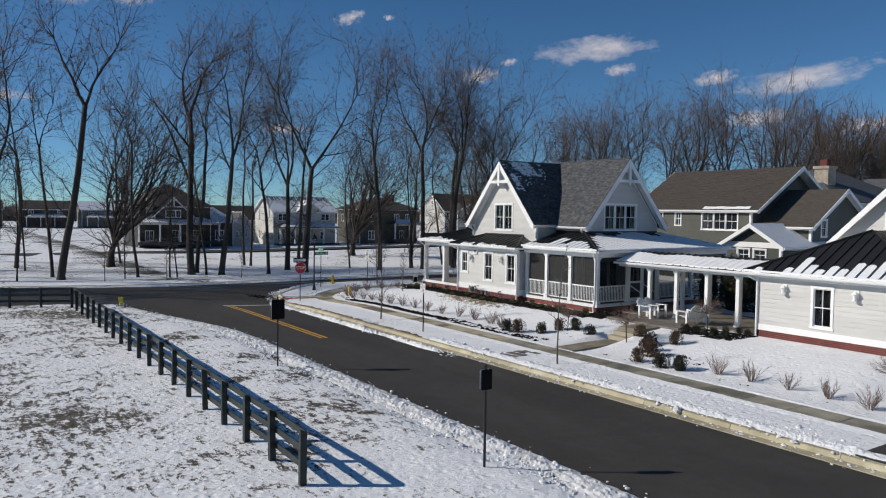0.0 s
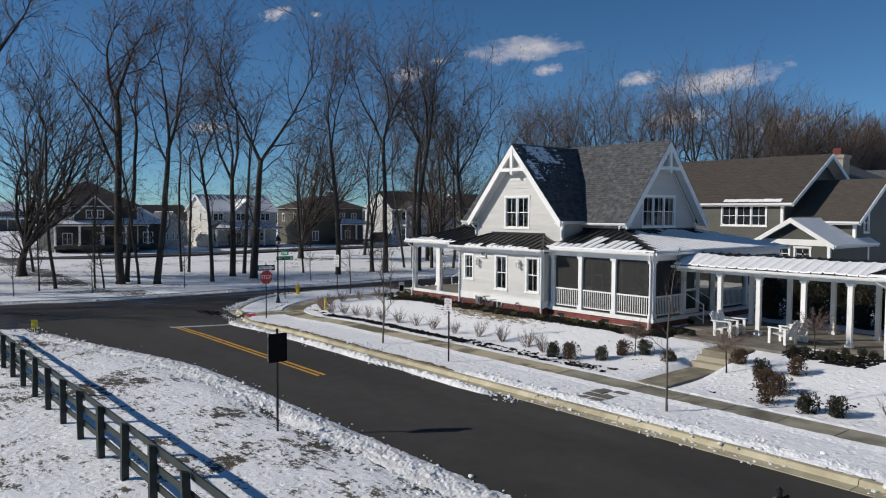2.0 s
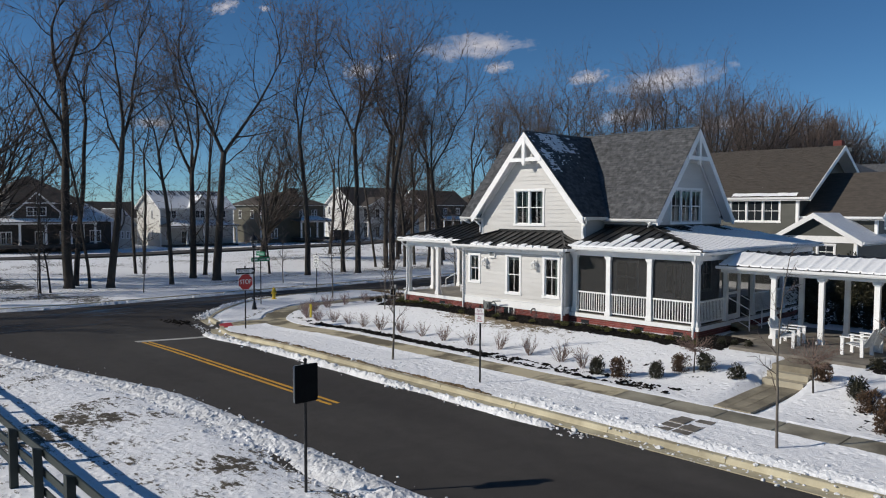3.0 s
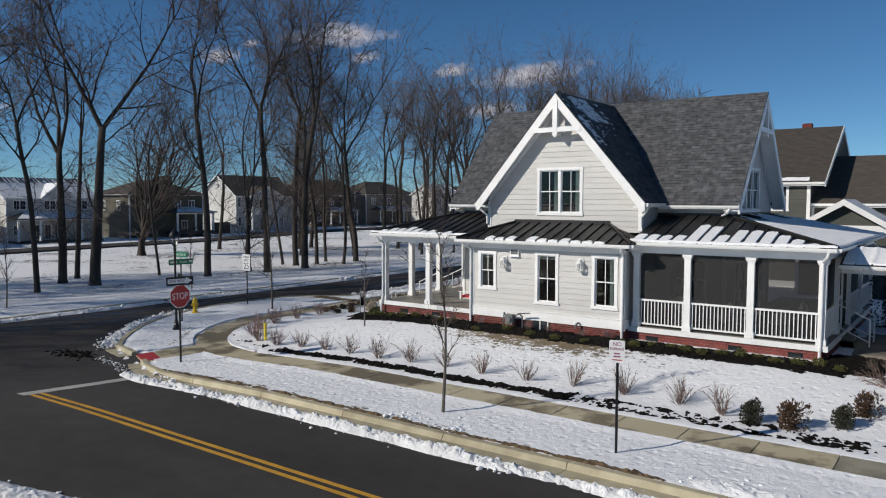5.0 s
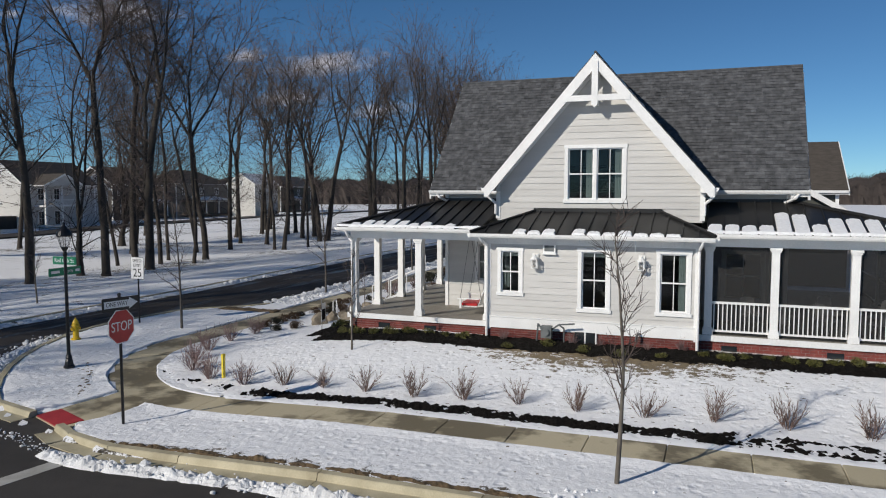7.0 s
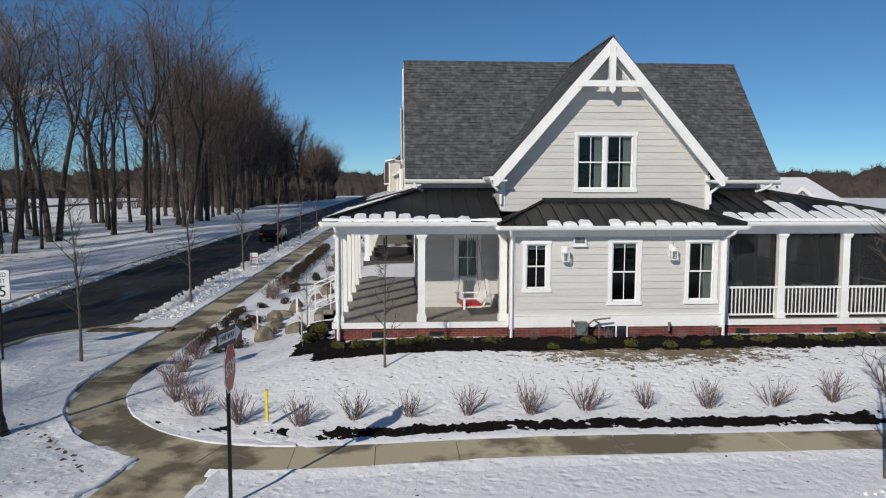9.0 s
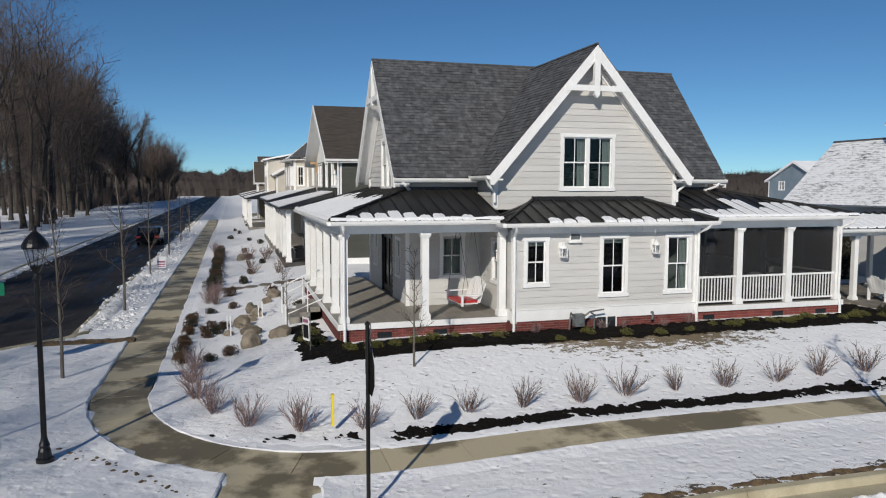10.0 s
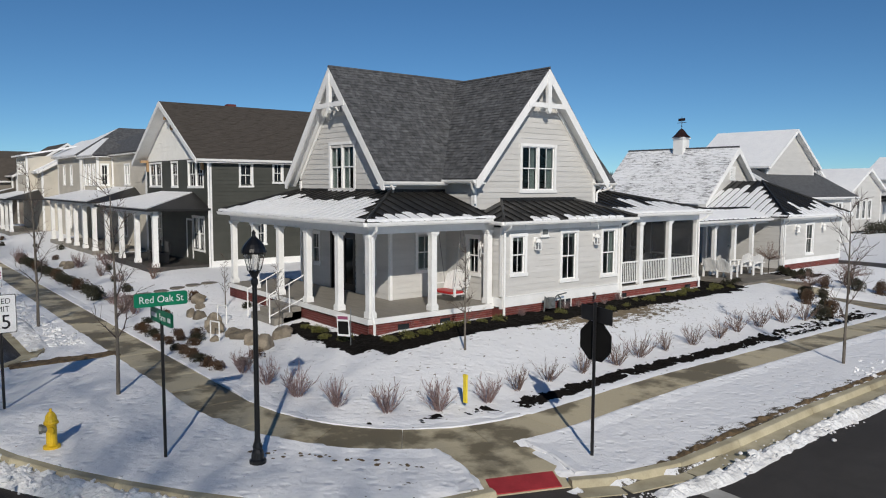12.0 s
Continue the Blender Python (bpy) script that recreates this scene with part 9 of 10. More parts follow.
for _ in range(4600):
    y = rng.uniform(-6, 48)
    if y > 34 and rng.random() < 0.5:
        continue
    x = 11.25 - 2.6 * smoothstep(33, 47, y) + rng.gauss(-0.15, 0.36)
    pl.append((x, y, max(ROAD_Z, ground_height(x, y)) + 0.01, crumb(rng, 0.024)))
lumps("snow_chunks", pl, "broken ploughed snow along the field verge", SNOW_DIRTY, 2)
pl = []
for _ in range(900):
    y = rng.uniform(6, 42)
    if noise.noise(Vector((y * 0.25, 8.0, 0))) > (-0.1 if y < 28 else 0.3):
        pl.append((18.05 + abs(rng.gauss(0, 0.45)), y, 0.0, crumb(rng, 0.025)))
lumps("snow_chunks", pl, "lumpy snow crumbs on the verge behind the kerb", SNOW_CLEAN, 3)
pl = []
for _ in range(130):
    x, y = 17.9 + rng.gauss(0, 0.3), 49.0 + rng.gauss(0, 0.6)
    pl.append((x, y, road_height(x, y), crumb(rng, 0.035)))
lumps("slush", pl, "dark gritty slush at the street corner", MULCH, 4)
pl = []
for k in range(30):
    q = k / 29
    x = 22.9 - 2.3 * q + 0.13 * (-1) ** k + rng.gauss(0, 0.05)
    y = 49.6 - 2.1 * q - 0.5 * q * (1 - q) + 0.1 * (-1) ** k + rng.gauss(0, 0.05)
    pl.append((x, y, ground_height(x, y) - 0.025, rng.uniform(0.045, 0.07)))
tagged(lumps("footprints", pl, "footprints trodden through the snow to brown turf", TURF, 5), category="footprints")

def stone(seed, r):
    """A quarried block: a ball cut flat by random planes, with worn edges."""
    rng = random.Random(seed)
    cuts = [(Vector((rng.gauss(0, 1), rng.gauss(0, 1), rng.gauss(0, 0.8))).normalized(), rng.uniform(0.62, 0.95)) for _ in range(10)]
    sx, sy, sz = rng.uniform(0.8, 1.5), rng.uniform(0.7, 1.15), rng.uniform(0.65, 1.15)
    bm = bmesh.new()
    bmesh.ops.create_icosphere(bm, subdivisions=4, radius=1.0)
    for v in bm.verts:
        d = v.co.normalized()
        k = min([1.15] + [o / max(d.dot(n), 0.05) for n, o in cuts])
        k *= 1 + 0.09 * noise.noise(d * 2.5 + Vector((seed, 0, 0))) + 0.035 * noise.noise(d * 6)
        v.co = Vector((d.x * sx, d.y * sy, d.z * sz)) * r * k
    me = bpy.data.meshes.new("boulder")
    bm.to_mesh(me)
    bm.free()
    me.materials.append(ROCK)
    me.polygons.foreach_set("use_smooth", [True] * len(me.polygons))
    return me


for i, (x, y, r) in enumerate(((36.6, 45.9, 0.4), (35.9, 45.95, 0.46), (35.0, 45.95, 0.44), (34.2, 46.1, 0.4), (33.35, 46.2, 0.4), (32.6, 46.2, 0.44), (31.8, 46.15, 0.44), (31.1, 46.0, 0.46), (30.25, 46.05, 0.42), (30.7, 45.35, 0.42), (37.6, 45.4, 0.42), (38.5, 44.9, 0.4), (32.3, 46.75, 0.24), (56.0, 46.2, 0.5), (57.2, 46.0, 0.4))):
    ob = new("boulder", stone(100 + i, r * (0.5 + 0.06 * (i * 3 % 5))))
    ob.matrix_basis = pose(x + 0.12 * math.sin(i * 2.3), y + 0.12 * math.cos(i * 1.7), ground_height(x, y) + r * 0.18, 0, 0, i * 67)
    tagged(ob, "grey-brown field boulder edging the raised front garden", "boulder", "boulders")
hr = thing("garden_handrail", "pair of short white tubular handrails at the garden steps", "handrail")
for (xa, ya), (xb, yb) in (((32.66, 46.8), (32.2, 46.7)), ((34.7, 45.77), (34.2, 45.66))):
    ends = []
    for x, y in ((xa, ya), (xb, yb)):
        s = Shape()
        z = ground_height(x, y)
        s.tube((x, y, z), (x, y, z + 0.6), 0.018, 0.022, 6)
        put("rail_post", s, WHITE, hr)
        ends.append((x, y, z + 0.6))
    s = Shape()
    s.tube(*ends, 0.022, 0.022, 6)
    put("rail", s, WHITE, hr)
fl = thing("stepping_stones", "flat grey stepping stones across the front garden", "stepping stones")
for i in range(7):
    s = Shape()
    x = 43.2 - i * 0.2
    y = 47.0 - i * 0.62
    s.lathe(x, y, [(0.34, ground_height(x, y) - 0.02), (0.36, ground_height(x, y) + 0.03), (0.3, ground_height(x, y) + 0.045)], 9)
    put("stone", s, PAVER, fl)


# ---- fence ----
fence = thing("fence", "dark painted three-rail wooden field fence", "fence")
line = [(6.1 - 0.02 * max(0, i - 16), 14.08 + 1.72 * i) for i in range(20)]
for i in range(1, 5):
    line.append((line[19][0] - 1.5 * i, line[19][1] + 0.72 * i))
pm = Shape()
pm.add([(x, y, z) for x, y, z in ((-0.07, -0.06, -0.4), (0.07, -0.06, -0.4), (0.07, 0.06, -0.4), (-0.07, 0.06, -0.4), (-0.07, -0.06, 1.17), (0.07, -0.06, 1.12), (0.07, 0.06, 1.12), (-0.07, 0.06, 1.17))],
       [(0, 3, 2, 1), (4, 5, 6, 7), (0, 1, 5, 4), (1, 2, 6, 5), (2, 3, 7, 6), (3, 0, 4, 7)])
POSTMESH = pm.data("post", DARKWOOD)
for x, y in line:
    o = put("post", POSTMESH, None, fence)
    o.location = (x, y, ground_height(x, y))
    o.rotation_euler = (rng.gauss(0, 0.015), rng.gauss(0, 0.015), rng.gauss(0, 0.05))
for (xa, ya), (xb, yb) in zip(line, line[1:]):
    a, b = Vector((xa, ya, ground_height(xa, ya))), Vector((xb, yb, ground_height(xb, yb)))
    d = (b - a).normalized()
    sidew = Vector((d.y, -d.x, 0)).normalized()
    for h in (0.28, 0.63, 0.98):
        s = Shape()
        j = rng.gauss(0, 0.008)
        s.prism([a + sidew * 0.075 + Vector((0, 0, h + j)), a + sidew * 0.105 + Vector((0, 0, h + j)), a + sidew * 0.105 + Vector((0, 0, h + 0.14 + j)), a + sidew * 0.075 + Vector((0, 0, h + 0.14 + j))], b - a - d * 0.006)
        put("rail", s, DARKWOOD, fence)


# ---- signs and street furniture ----
def letters(text, size, mat, parent, m, squeeze=1.0):
    c = bpy.data.curves.new("lettering", "FONT")
    c.body, c.size, c.align_x, c.align_y, c.extrude = text, size, "CENTER", "CENTER", 0.002
    c.materials.append(mat)
    o = new("lettering", c)
    o.parent = parent
    o.matrix_basis = m @ Matrix.Diagonal((squeeze, 1, 1, 1))
    return o


def plate(w, h, mat, parent, m, name="plate", r=0.03, thick=0.006):
    """A round-cornered sheet in its own plane (x right, y up, z towards the reader)."""
    pts = []
    for cx, cy, a0 in ((w / 2 - r, h / 2 - r, 0), (-w / 2 + r, h / 2 - r, 90), (-w / 2 + r, -h / 2 + r, 180), (w / 2 - r, -h / 2 + r, 270)):
        pts += [(cx + r * math.cos(radians(a0 + k * 30)), cy + r * math.sin(radians(a0 + k * 30)), 0) for k in range(4)]
    s = Shape()
    s.prism(pts, (0, 0, thick))
    o = put(name, s, mat, parent)
    o.matrix_basis = m
    return o


def facing(x, y, z, ax, ay):
    """The pose of an upright sheet whose front looks along (ax, ay)."""
    return pose(x, y, z, 90, 0, math.degrees(math.atan2(ay, ax)) + 90)


def sign_post(parent, x, y, top, r=0.03, mat=None):
    s = Shape()
    s.tube((x, y, ground_height(x, y) - 0.2), (x, y, top), r, r, 8)
    s.lathe(x, y, [(r * 1.3, top), (r * 1.3, top + 0.03), (0.005, top + 0.06)], 8)
    return put("post", s, mat or BLACK, parent)


for x, y, top, mid, w, h in ((10.1, 25.6, 2.5, 2.08, 0.5, 0.72), (10.0, 12.95, 2.26, 1.98, 0.3, 0.46)):
    sg = thing("road_sign", "road sign seen from its black back on a slim post", "road sign", "verge signs")
    sign_post(sg, x, y, top)
    plate(w, h, BACKSIGN, sg, facing(x, y - 0.035, mid, 0, -1), "plate", 0.03, 0.008)
    plate(w - 0.02, h - 0.02, SIGNWHITE, sg, facing(x, y + 0.03, mid, 0, 1), "face", 0.03, 0.004)

sg = thing("no_parking_sign", "small white no-parking sign with red print on a black post", "road sign")
x, y = 18.95, 29.5
sign_post(sg, x, y, 2.35)
m = facing(x - 0.035, y, 2.08, -0.95, -0.3)
plate(0.31, 0.46, SIGNWHITE, sg, m, "plate")
front = m @ pose(0, 0, 0.008)
letters("NO", 0.11, PURPLE, sg, front @ pose(0, 0.15, 0))
letters("PARKING", 0.085, PURPLE, sg, front @ pose(0, 0.05, 0), 0.8)
for v, w in ((-0.04, 0.12), (-0.1, 0.14)):
    plate(w, 0.03, PURPLE, sg, front @ pose(0, v, 0), "print_bar", 0.005, 0.002)
plate(0.2, 0.02, RED, sg, front @ pose(0, -0.17, 0), "arrow_bar", 0.005, 0.002)

stop = thing("stop_sign", "red octagonal stop sign with a one-way plate on a black post", "road sign")
x, y = 19.15, 44.68
sign_post(stop, x, y, 2.68, 0.032)
m = facing(x, y - 0.035, 2.0, 0, -1)


def octagon(r, mat, name, m, thick):
    s = Shape()
    s.prism([(r * math.cos(radians(22.5 + 45 * k)), r * math.sin(radians(22.5 + 45 * k)), 0) for k in range(8)], (0, 0, thick))
    o = put(name, s, mat, stop)
    o.matrix_basis = m
    return o


octagon(0.4, BACKSIGN, "plate_back", m @ pose(0, 0, -0.006), 0.005)
octagon(0.4, SIGNWHITE, "plate_rim", m, 0.004)
octagon(0.375, RED, "plate", m @ pose(0, 0, 0.004), 0.003)
letters("STOP", 0.3, SIGNWHITE, stop, m @ pose(0, 0.0, 0.009), 0.82)
m = facing(x, y - 0.04, 2.5, -0.2, -0.98)
plate(0.9, 0.29, BLACK, stop, m, "one_way_plate", 0.02)
s = Shape()
s.prism([(-0.4, -0.075, 0), (0.2, -0.075, 0), (0.2, -0.125, 0), (0.41, 0, 0), (0.2, 0.125, 0), (0.2, 0.075, 0), (-0.4, 0.075, 0)], (0, 0, 0.003))
o = put("arrow", s, SIGNWHITE, stop)
o.matrix_basis = m @ pose(0, 0, 0.007)
letters("ONE WAY", 0.13, BLACK, stop, m @ pose(-0.1, 0.0, 0.012), 0.85)

sg = thing("street_name_sign", "two green street name plates crossed on a black post", "street sign")
x, y = 23.58, 51.1
sign_post(sg, x, y, 2.4)
s = Shape()
s.tube((x, y, 2.4), (x, y, 2.74), 0.014, 0.014, 6)
put("bracket", s, BLACK, sg)
for ax, side in ((-1, 1), (1, -1)):
    m = facing(x + 0.012 * ax, y, 2.84, ax, 0)
    plate(0.92, 0.24, GREEN, sg, m, "name_plate", 0.03)
    letters("Red Oak St", 0.175, SIGNWHITE, sg, m @ pose(0, 0, 0.009), 0.95)
for ay in (-1, 1):
    m = facing(x, y + 0.012 * ay, 2.52, 0, ay)
    plate(1.15, 0.24, GREEN, sg, m, "cross_plate", 0.03)
    letters("Farm", 0.17, SIGNWHITE, sg, m @ pose(0.1, 0, 0.009))
    plate(0.3, 0.08, SIGNWHITE, sg, m @ pose(-0.36, 0, 0.007), "print_bar", 0.01, 0.002)
    plate(0.16, 0.08, SIGNWHITE, sg, m @ pose(0.45, 0, 0.007), "print_bar", 0.01, 0.002)

sg = thing("speed_limit_sign", "white speed limit sign on a black post", "road sign")
x, y = 28.55, 52.95
sign_post(sg, x, y, 2.5)
m = facing(x - 0.035, y, 2.07, -1, 0)
plate(0.62, 0.84, BLACK, sg, m, "plate_rim", 0.03, 0.004)
plate(0.59, 0.81, SIGNWHITE, sg, m @ pose(0, 0, 0.004), "plate", 0.03, 0.003)
letters("SPEED", 0.17, BLACK, sg, m @ pose(0, 0.27, 0.009), 0.9)
letters("LIMIT", 0.17, BLACK, sg, m @ pose(0, 0.1, 0.009), 0.9)
letters("25", 0.44, BLACK, sg, m @ pose(0, -0.19, 0.009), 0.95)

lp = thing("street_lamp", "black traditional street lamp with a clear lantern", "street lamp")
x, y = 22.46, 49.84
z = ground_height(x, y)
s = Shape()
s.lathe(x, y, [(0.15, z), (0.15, z + 0.06), (0.118, z + 0.09), (0.105, z + 0.2), (0.08, z + 0.26), (0.092, z + 0.3), (0.062, z + 0.38), (0.05, z + 0.46)], 12)
put("base", s, BLACK, lp)
s = Shape()
s.tube((x, y, z + 0.42), (x, y, z + 3.24), 0.05, 0.042, 12)
s.lathe(x, y, [(0.041, z + 3.18), (0.062, z + 3.23), (0.062, z + 3.29), (0.041, z + 3.33), (0.09, z + 3.42), (0.105, z + 3.46)], 12)
put("pole", s, BLACK, lp)
s = Shape()
s.lathe(x, y, [(0.105, z + 3.46), (0.145, z + 3.56), (0.19, z + 3.78)], 12)
put("glass", s, LANTERN_GLASS, lp)
for k in range(6):
    a = k * math.pi / 3
    s = Shape()
    s.tube((x + 0.11 * math.cos(a), y + 0.11 * math.sin(a), z + 3.46), (x + 0.194 * math.cos(a), y + 0.194 * math.sin(a), z + 3.79), 0.007, 0.007, 4)
    put("rib", s, BLACK, lp)
s = Shape()
s.lathe(x, y, [(0.21, z + 3.76), (0.22, z + 3.79), (0.205, z + 3.85), (0.165, z + 3.92), (0.115, z + 3.98), (0.065, z + 4.03), (0.035, z + 4.06), (0.03, z + 4.1), (0.04, z + 4.12), (0.008, z + 4.17)], 16)
put("hood", s, BLACK, lp)

hy = thing("fire_hydrant", "yellow fire hydrant standing in snow", "fire hydrant")
x, y = 25.3, 52.62
z = ground_height(x, y)
s = Shape()
s.lathe(x, y, [(0.152, z), (0.152, z + 0.044), (0.096, z + 0.062), (0.092, z + 0.440), (0.128, z + 0.458), (0.128, z + 0.493), (0.104, z + 0.528), (0.096, z + 0.598), (0.056, z + 0.669), (0.024, z + 0.686), (0.024, z + 0.739)], 14)
put("barrel", s, HYDRANT, hy)
for ang, r, ln in ((75, 0.075, 0.2), (-15, 0.045, 0.15), (165, 0.045, 0.15)):
    s = Shape()
    dx, dy = math.cos(radians(ang)), math.sin(radians(ang))
    s.tube((x, y, z + 0.370), (x + dx * ln, y + dy * ln, z + 0.370), r, r, 10)
    s.tube((x + dx * (ln - 0.05), y + dy * (ln - 0.05), z + 0.370), (x + dx * ln, y + dy * ln, z + 0.370), r * 1.25, r * 1.25, 8)
    put("outlet", s, HYDRANT if ang != 75 else UTILITY, hy)

s = Shape()
x, y = 22.75, 44.75
s.box(x - 0.05, y - 0.025, 0.0, x + 0.05, y + 0.025, 0.62)
s.box(x - 0.055, y - 0.03, 0.56, x + 0.055, y + 0.03, 0.64)
tagged(put("marker_post", s, YELLOWSIGN), "yellow flat utility marker post in the snow", "marker")
s = Shape()
x, y = 8.6, 46.4
z = ground_height(x, y)
s.tube((x, y, z - 0.1), (x, y, z + 0.5), 0.02, 0.02, 6)
s.box(x - 0.13, y - 0.01, z + 0.25, x + 0.13, y + 0.01, z + 0.62)
tagged(put("marker_sign", s, YELLOWSIGN), "small yellow marker sign by the fence corner", "marker")

ys = thing("yard_sign", "white-framed yard sign with dark print by the porch corner", "yard sign")
x, y, z = 28.05, 44.75, 0.5
m = facing(x, y, z + 0.45, -0.25, 0.97) @ pose(0, 0, 0, 0, 0, 4)
plate(0.48, 0.62, SIGNWHITE, ys, m, "panel", 0.02, 0.012)
plate(0.4, 0.36, BACKSIGN, ys, m @ pose(0, -0.07, 0.013), "print_bar", 0.02, 0.002)
plate(0.4, 0.09, PURPLE, ys, m @ pose(0, 0.21, 0.013), "print_bar", 0.02, 0.002)
plate(0.4, 0.36, BACKSIGN, ys, m @ pose(0, -0.07, -0.003), "print_bar", 0.02, 0.002)
s = Shape()
s.tube((x - 0.26, y - 0.08, z - 0.15), (x - 0.26, y - 0.08, z + 0.95), 0.012, 0.012, 6)
put("stake", s, UTILITY, ys)
rs = thing("yard_sign", "small white yard sign with faded red print on the verge", "yard sign")
x, y = 50.4, 50.3
m = facing(x, y, 0.65, -1, 0)
plate(0.45, 0.6, SIGNWHITE, rs, m, "panel", 0.02, 0.012)
plate(0.38, 0.09, PURPLE, rs, m @ pose(0, 0.02, 0.013), "print_bar", 0.01, 0.002)
plate(0.38, 0.07, PURPLE, rs, m @ pose(0, -0.12, 0.013), "print_bar", 0.01, 0.002)
plate(0.38, 0.05, PURPLE, rs, m @ pose(0, -0.23, 0.013), "print_bar", 0.01, 0.002)
for dy in (-0.17, 0.17):
    s = Shape()
    s.tube((x, y + dy, -0.1), (x, y + dy, 0.4), 0.012, 0.012, 6)
    put("stake", s, UTILITY, rs)


# ---- porch swing, garden seats, porch furniture ----
sw = thing("porch_swing", "white wooden porch swing with a red cushion", "porch swing", at=(29.35, 39.95, FL), turn=-86)
x, y, z = 0.0, 0.0, -0.12
for i in range(5):
    s = Shape()
    s.box(x - 0.28 + 0.11 * i, y - 0.55, z + 0.4, x - 0.19 + 0.11 * i, y + 0.55, z + 0.43)
    put("seat_slat", s, WHITE, sw)
for i in range(9):
    s = Shape()
    yy = y - 0.52 + 0.13 * i
    hgt = 0.55 + 0.18 * math.cos((i - 4) * 0.36)
    s.prism([(x + 0.28, yy - 0.05, z + 0.42), (x + 0.28, yy + 0.05, z + 0.42), (x + 0.48, yy + 0.05, z + 0.42 + hgt), (x + 0.48, yy - 0.05, z + 0.42 + hgt)], (0.025, 0, 0.006))
    put("back_slat", s, WHITE, sw)
for yy in (y - 0.6, y + 0.6):
    s = Shape()
    s.box(x - 0.36, yy - 0.05, z + 0.66, x + 0.34, yy + 0.05, z + 0.69)
    s.box(x - 0.3, yy - 0.03, z + 0.36, x - 0.24, yy + 0.03, z + 0.66)
    put("arm", s, WHITE, sw)
    s = Shape()
    s.tube((x - 0.28, yy, z + 0.68), (x + 0.05, yy, 2.68), 0.009, 0.009, 5)
    s.tube((x + 0.4, yy, z + 0.68), (x + 0.05, yy, 2.68), 0.009, 0.009, 5)
    put("chain", s, UTILITY, sw)
s = Shape()
s.box(x - 0.31, y - 0.48, z + 0.435, x + 0.24, y + 0.48, z + 0.51)
put("cushion", s, RED, sw, "red seat cushion")


def garden_bench(x, y, turn):
    b = thing("garden_bench", "white slatted garden bench with a fanned double back", "bench", "garden benches", (x, y, 0.665), turn)
    for i in range(5):
        s = Shape()
        s.box(-0.6, -0.3 + 0.115 * i, 0.36 - 0.02 * i, 0.6, -0.2 + 0.115 * i, 0.385 - 0.02 * i)
        put("seat_slat", s, WHITE, b)
    for side in (-0.3, 0.3):
        for i in range(5):
            u = side + (i - 2) * 0.115
            hgt = 0.5 + 0.13 * math.cos((i - 2) * 0.7)
            s = Shape()
            s.prism([(u - 0.05, 0.24, 0.3), (u + 0.05, 0.24, 0.3), (u + 0.058, 0.5, 0.3 + hgt), (u - 0.058, 0.5, 0.3 + hgt)], (0, 0.025, 0))
            put("back_slat", s, WHITE, b)
    for u in (-0.66, 0.0, 0.66):
        s = Shape()
        s.box(u - 0.07, -0.42, 0.58, u + 0.07, 0.4, 0.61)
        put("arm", s, WHITE, b)
        for yy in (-0.36, 0.26):
            s = Shape()
            s.box(u - 0.03, yy - 0.05, 0.0, u + 0.03, yy + 0.05, 0.58)
            put("leg", s, WHITE, b)
    return b


garden_bench(28.95, 24.15, 6)
garden_bench(29.0, 21.75, 172)


def simple_chair(x, y, turn):
    c = thing("porch_chair", "pale rounded chair at the screened porch table", "chair", "porch chairs", (x, y, FL + 0.003), turn)
    s = Shape()
    s.box(-0.24, -0.24, 0.43, 0.24, 0.24, 0.48)
    put("seat", s, WHITE, c)
    s = Shape()
    s.prism([(-0.24, 0.2, 0.48), (0.24, 0.2, 0.48), (0.22, 0.28, 0.86), (0.12, 0.29, 0.92), (-0.12, 0.29, 0.92), (-0.22, 0.28, 0.86)], (0, 0.03, 0))
    put("backrest", s, WHITE, c)
    for a in (-0.2, 0.2):
        for b in (-0.2, 0.2):
            s = Shape()
            s.tube((a, b, 0), (a, b, 0.43), 0.02, 0.02, 6)
            put("leg", s, WHITE, c)


tb = thing("porch_table", "dark round table inside the screened porch", "table")
s = Shape()
s.lathe(29.5, 29.0, [(0.62, FL + 0.72), (0.62, FL + 0.76)], 16)
put("tabletop", s, BLACK, tb)
s = Shape()
s.lathe(29.5, 29.0, [(0.3, FL), (0.06, FL + 0.06), (0.05, FL + 0.72)], 10)
put("pedestal", s, BLACK, tb)
for k in range(4):
    a = k * 90 + 35
    simple_chair(29.5 + 0.85 * math.cos(radians(a)), 29.0 + 0.85 * math.sin(radians(a)), a - 90)
simple_chair(29.3, 31.6, -60)

# seats on the dark house's porch
for x, y in ((48.9, 43.1), (50.6, 43.0)):
    c = thing("porch_chair", "black metal porch chair on the neighbouring porch", "chair", "porch chairs", (x, y, 0.853), 180)
    for nm, q in (("seat", (-0.3, -0.3, 0.4, 0.3, 0.3, 0.5)), ("backrest", (-0.3, 0.22, 0.5, 0.3, 0.3, 1.05)), ("base", (-0.25, -0.25, 0.0, 0.25, 0.25, 0.4))):
        s = Shape()
        s.box(*q)
        put(nm, s, BLACK, c)

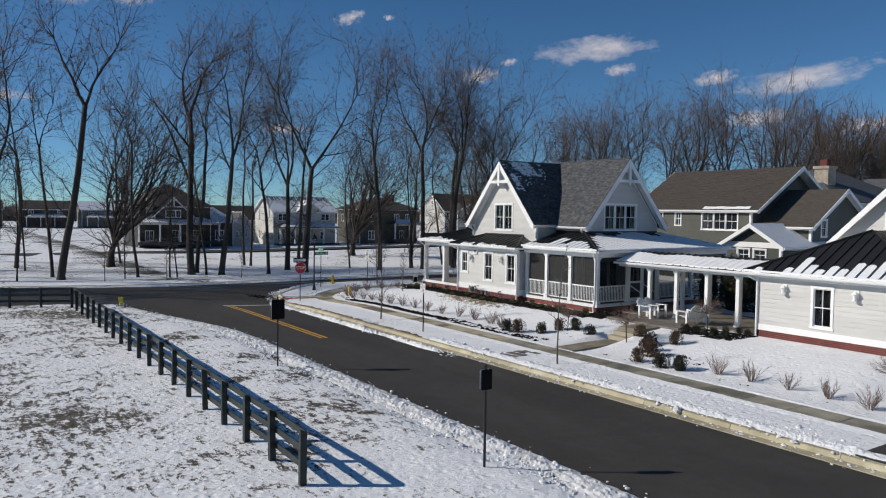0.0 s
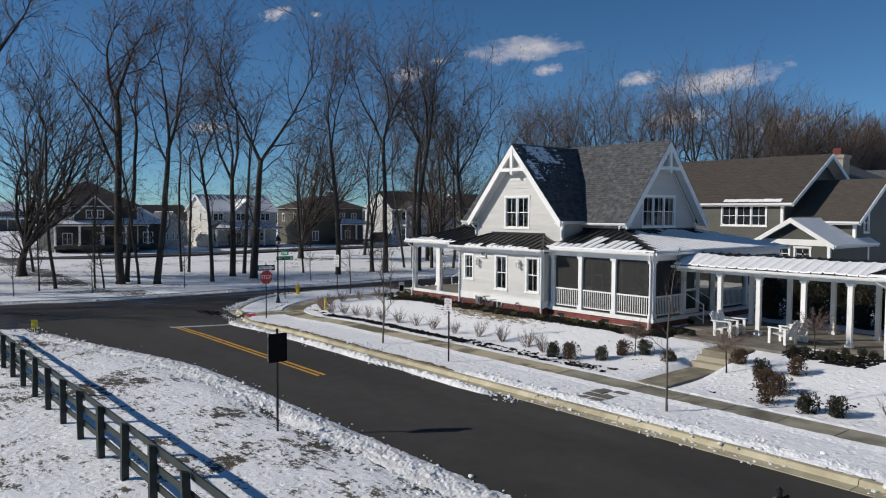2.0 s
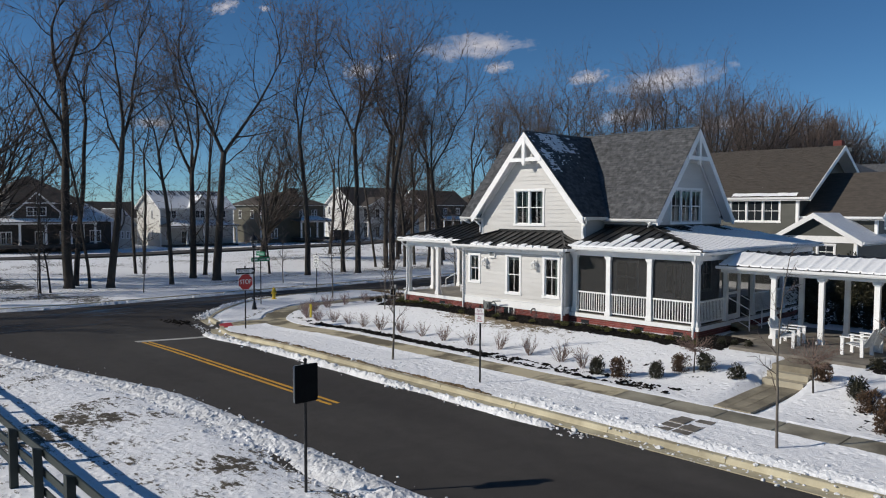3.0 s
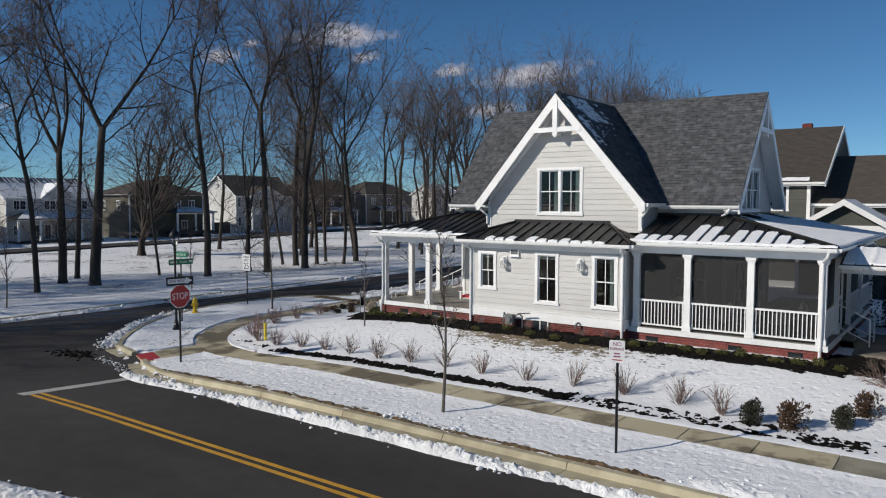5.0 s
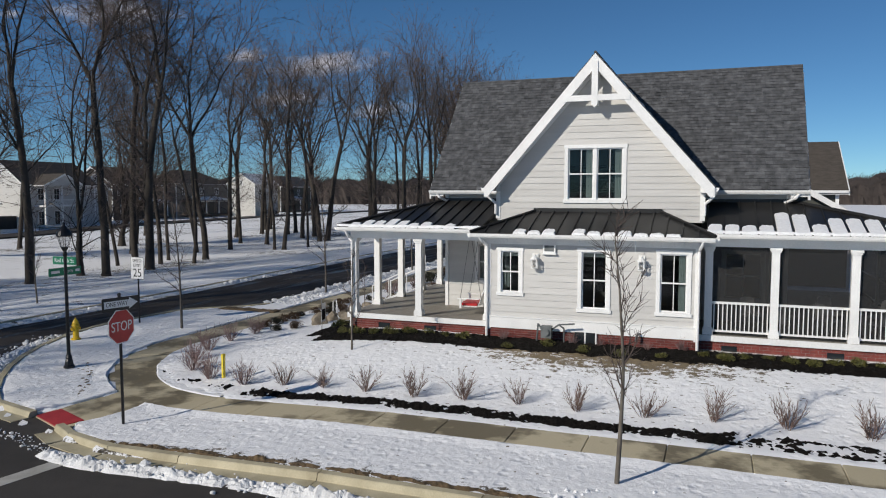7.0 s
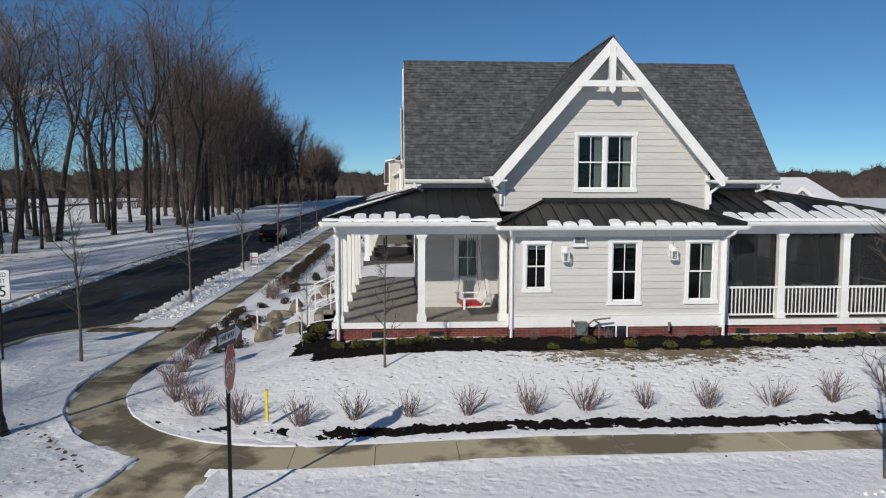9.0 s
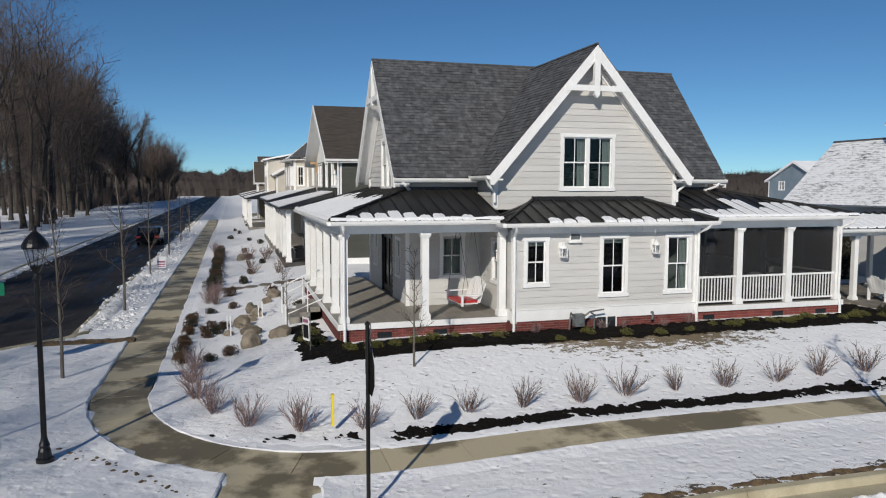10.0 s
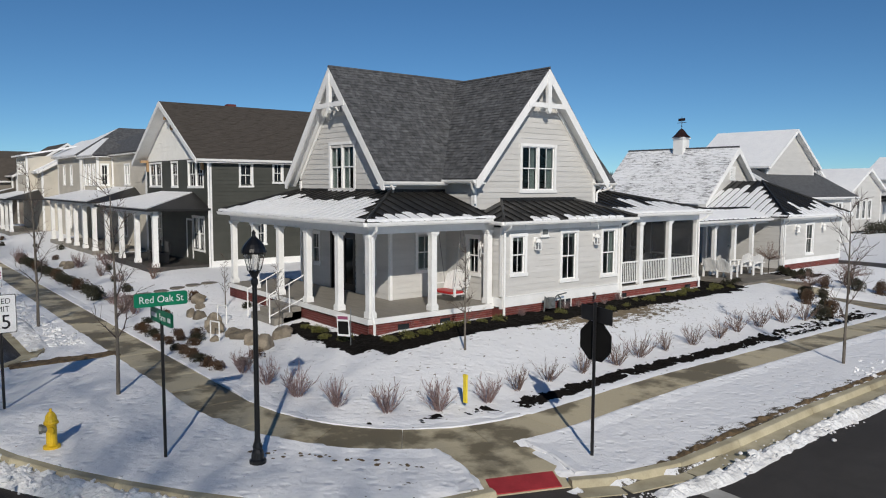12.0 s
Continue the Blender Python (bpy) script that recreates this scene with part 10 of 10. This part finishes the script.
# ---- parked car ----
car = thing("car", "black saloon car parked at the kerb", "car", at=(74.4, 53.2, ROAD_Z))
prof = [(-2.25, 0.35), (-2.3, 0.7), (-2.1, 0.92), (-1.35, 0.98), (-0.75, 1.4), (0.55, 1.44), (1.25, 1.02), (2.1, 0.9), (2.3, 0.65), (2.25, 0.35)]
s = Shape()
s.prism([(a, -0.88, b) for a, b in prof], (0, 1.76, 0))
put("body", s, CARPAINT, car)
for yy in (-0.885, 0.875):
    s = Shape()
    s.prism([(-1.2, yy, 1.0), (-0.7, yy, 1.34), (0.5, yy, 1.37), (1.05, yy, 1.02)], (0, 0.012, 0))
    put("side_glass", s, DARKPANE, car)
s = Shape()
s.prism([(-1.38, -0.75, 1.0), (-0.8, -0.7, 1.39), (-0.8, 0.7, 1.39), (-1.38, 0.75, 1.0)], (-0.02, 0, 0.012))
put("rear_glass", s, DARKPANE, car)
for yy in (-0.7, 0.7):
    s = Shape()
    s.box(-2.32, yy - 0.16, 0.66, -2.26, yy + 0.16, 0.8)
    put("tail_lamp", s, RED, car)
for xx in (-1.4, 1.4):
    for yy in (-0.9, 0.7):
        s = Shape()
        s.tube((xx, yy, 0.32), (xx, yy + 0.2, 0.32), 0.32, 0.32, 16)
        wh = put("wheel", s, BLACK, car)
        s = Shape()
        s.tube((xx, yy - 0.01, 0.32), (xx, yy + 0.21, 0.32), 0.19, 0.19, 10)
        put("rim", s, UTILITY, wh)

# ---- added leafy fillers standing for the dark space behind the breezeway ----
BACKING_FILLERS = [leaf_bush(80 + i, 0.55, 2.3, 2600, LEAF, 0.07) for i in range(2)]
for i in range(11):
    x, y = 35.6 + 0.25 * (i % 3), 19.6 + 0.66 * i
    ob = new("evergreen_screen", BACKING_FILLERS[i % 2])
    ob.matrix_basis = pose(x, y, ground_height(x, y), 0, 0, rng.uniform(0, 360)) @ Matrix.Scale(rng.uniform(0.9, 1.1), 4)
    tagged(ob, "added dark leafy mass that fills the dim gap behind the breezeway", "shrub", "screening evergreens")

# ---- small evergreens by the far lane ----
for i in range(6):
    x, y = 42.6 - 0.1 * i, -26.0 - 1.25 * i
    ob = new("conifer", leaf_bush(60 + i, 0.5, 1.3, 700, LEAF, 0.07))
    ob.location = (x, y, 0)
    tagged(ob, "small dark green conifer in a row by the lane", "shrub", "conifers")

# ---- clouds ----
card = Shape()
card.add([(-1, 0, -1), (1, 0, -1), (1, 0, 1), (-1, 0, 1)], [(0, 1, 2, 3)])
CARD = card.data("cloud", CLOUD)
for az, el, w, h, tilt in ((46.0, 12.4, 7.2, 1.7, 4), (47.8, 10.9, 2.0, 0.8, 6), (60.0, 9.6, 8.0, 1.5, 8), (54.5, 10.0, 2.6, 0.9, 8), (7.0, 14.9, 4.0, 1.9, 3), (11.2, 15.1, 3.0, 1.5, 3), (27.0, 14.6, 2.0, 0.8, 16), (37.0, 10.6, 2.2, 1.3, 0),
                           (57.5, 7.0, 4.5, 1.1, 4), (64.5, 6.3, 4.5, 1.0, 6), (39.3, 11.6, 1.0, 0.5, 6), (29.9, 14.7, 0.7, 0.4, 0), (22.0, 6.2, 3.0, 0.7, 2), (3.0, 7.5, 3.2, 0.8, 2), (72.0, 4.4, 3.0, 0.6, 2)):
    a, e, D = radians(az), radians(el), 2400
    o = new("backdrop", CARD)
    o.matrix_basis = pose(10 + D * math.sin(a) * math.cos(e), 25 + D * math.cos(a) * math.cos(e), 5 + D * math.sin(e), 0, 0, -az) @ pose(0, 0, 0, 0, -tilt, 0) @ Matrix.Diagonal((D * radians(w) * 0.66, 1, D * radians(h) * 0.64, 1))
    tagged(o, "small fair-weather cloud low in the sky", "cloud", "clouds", "structure")
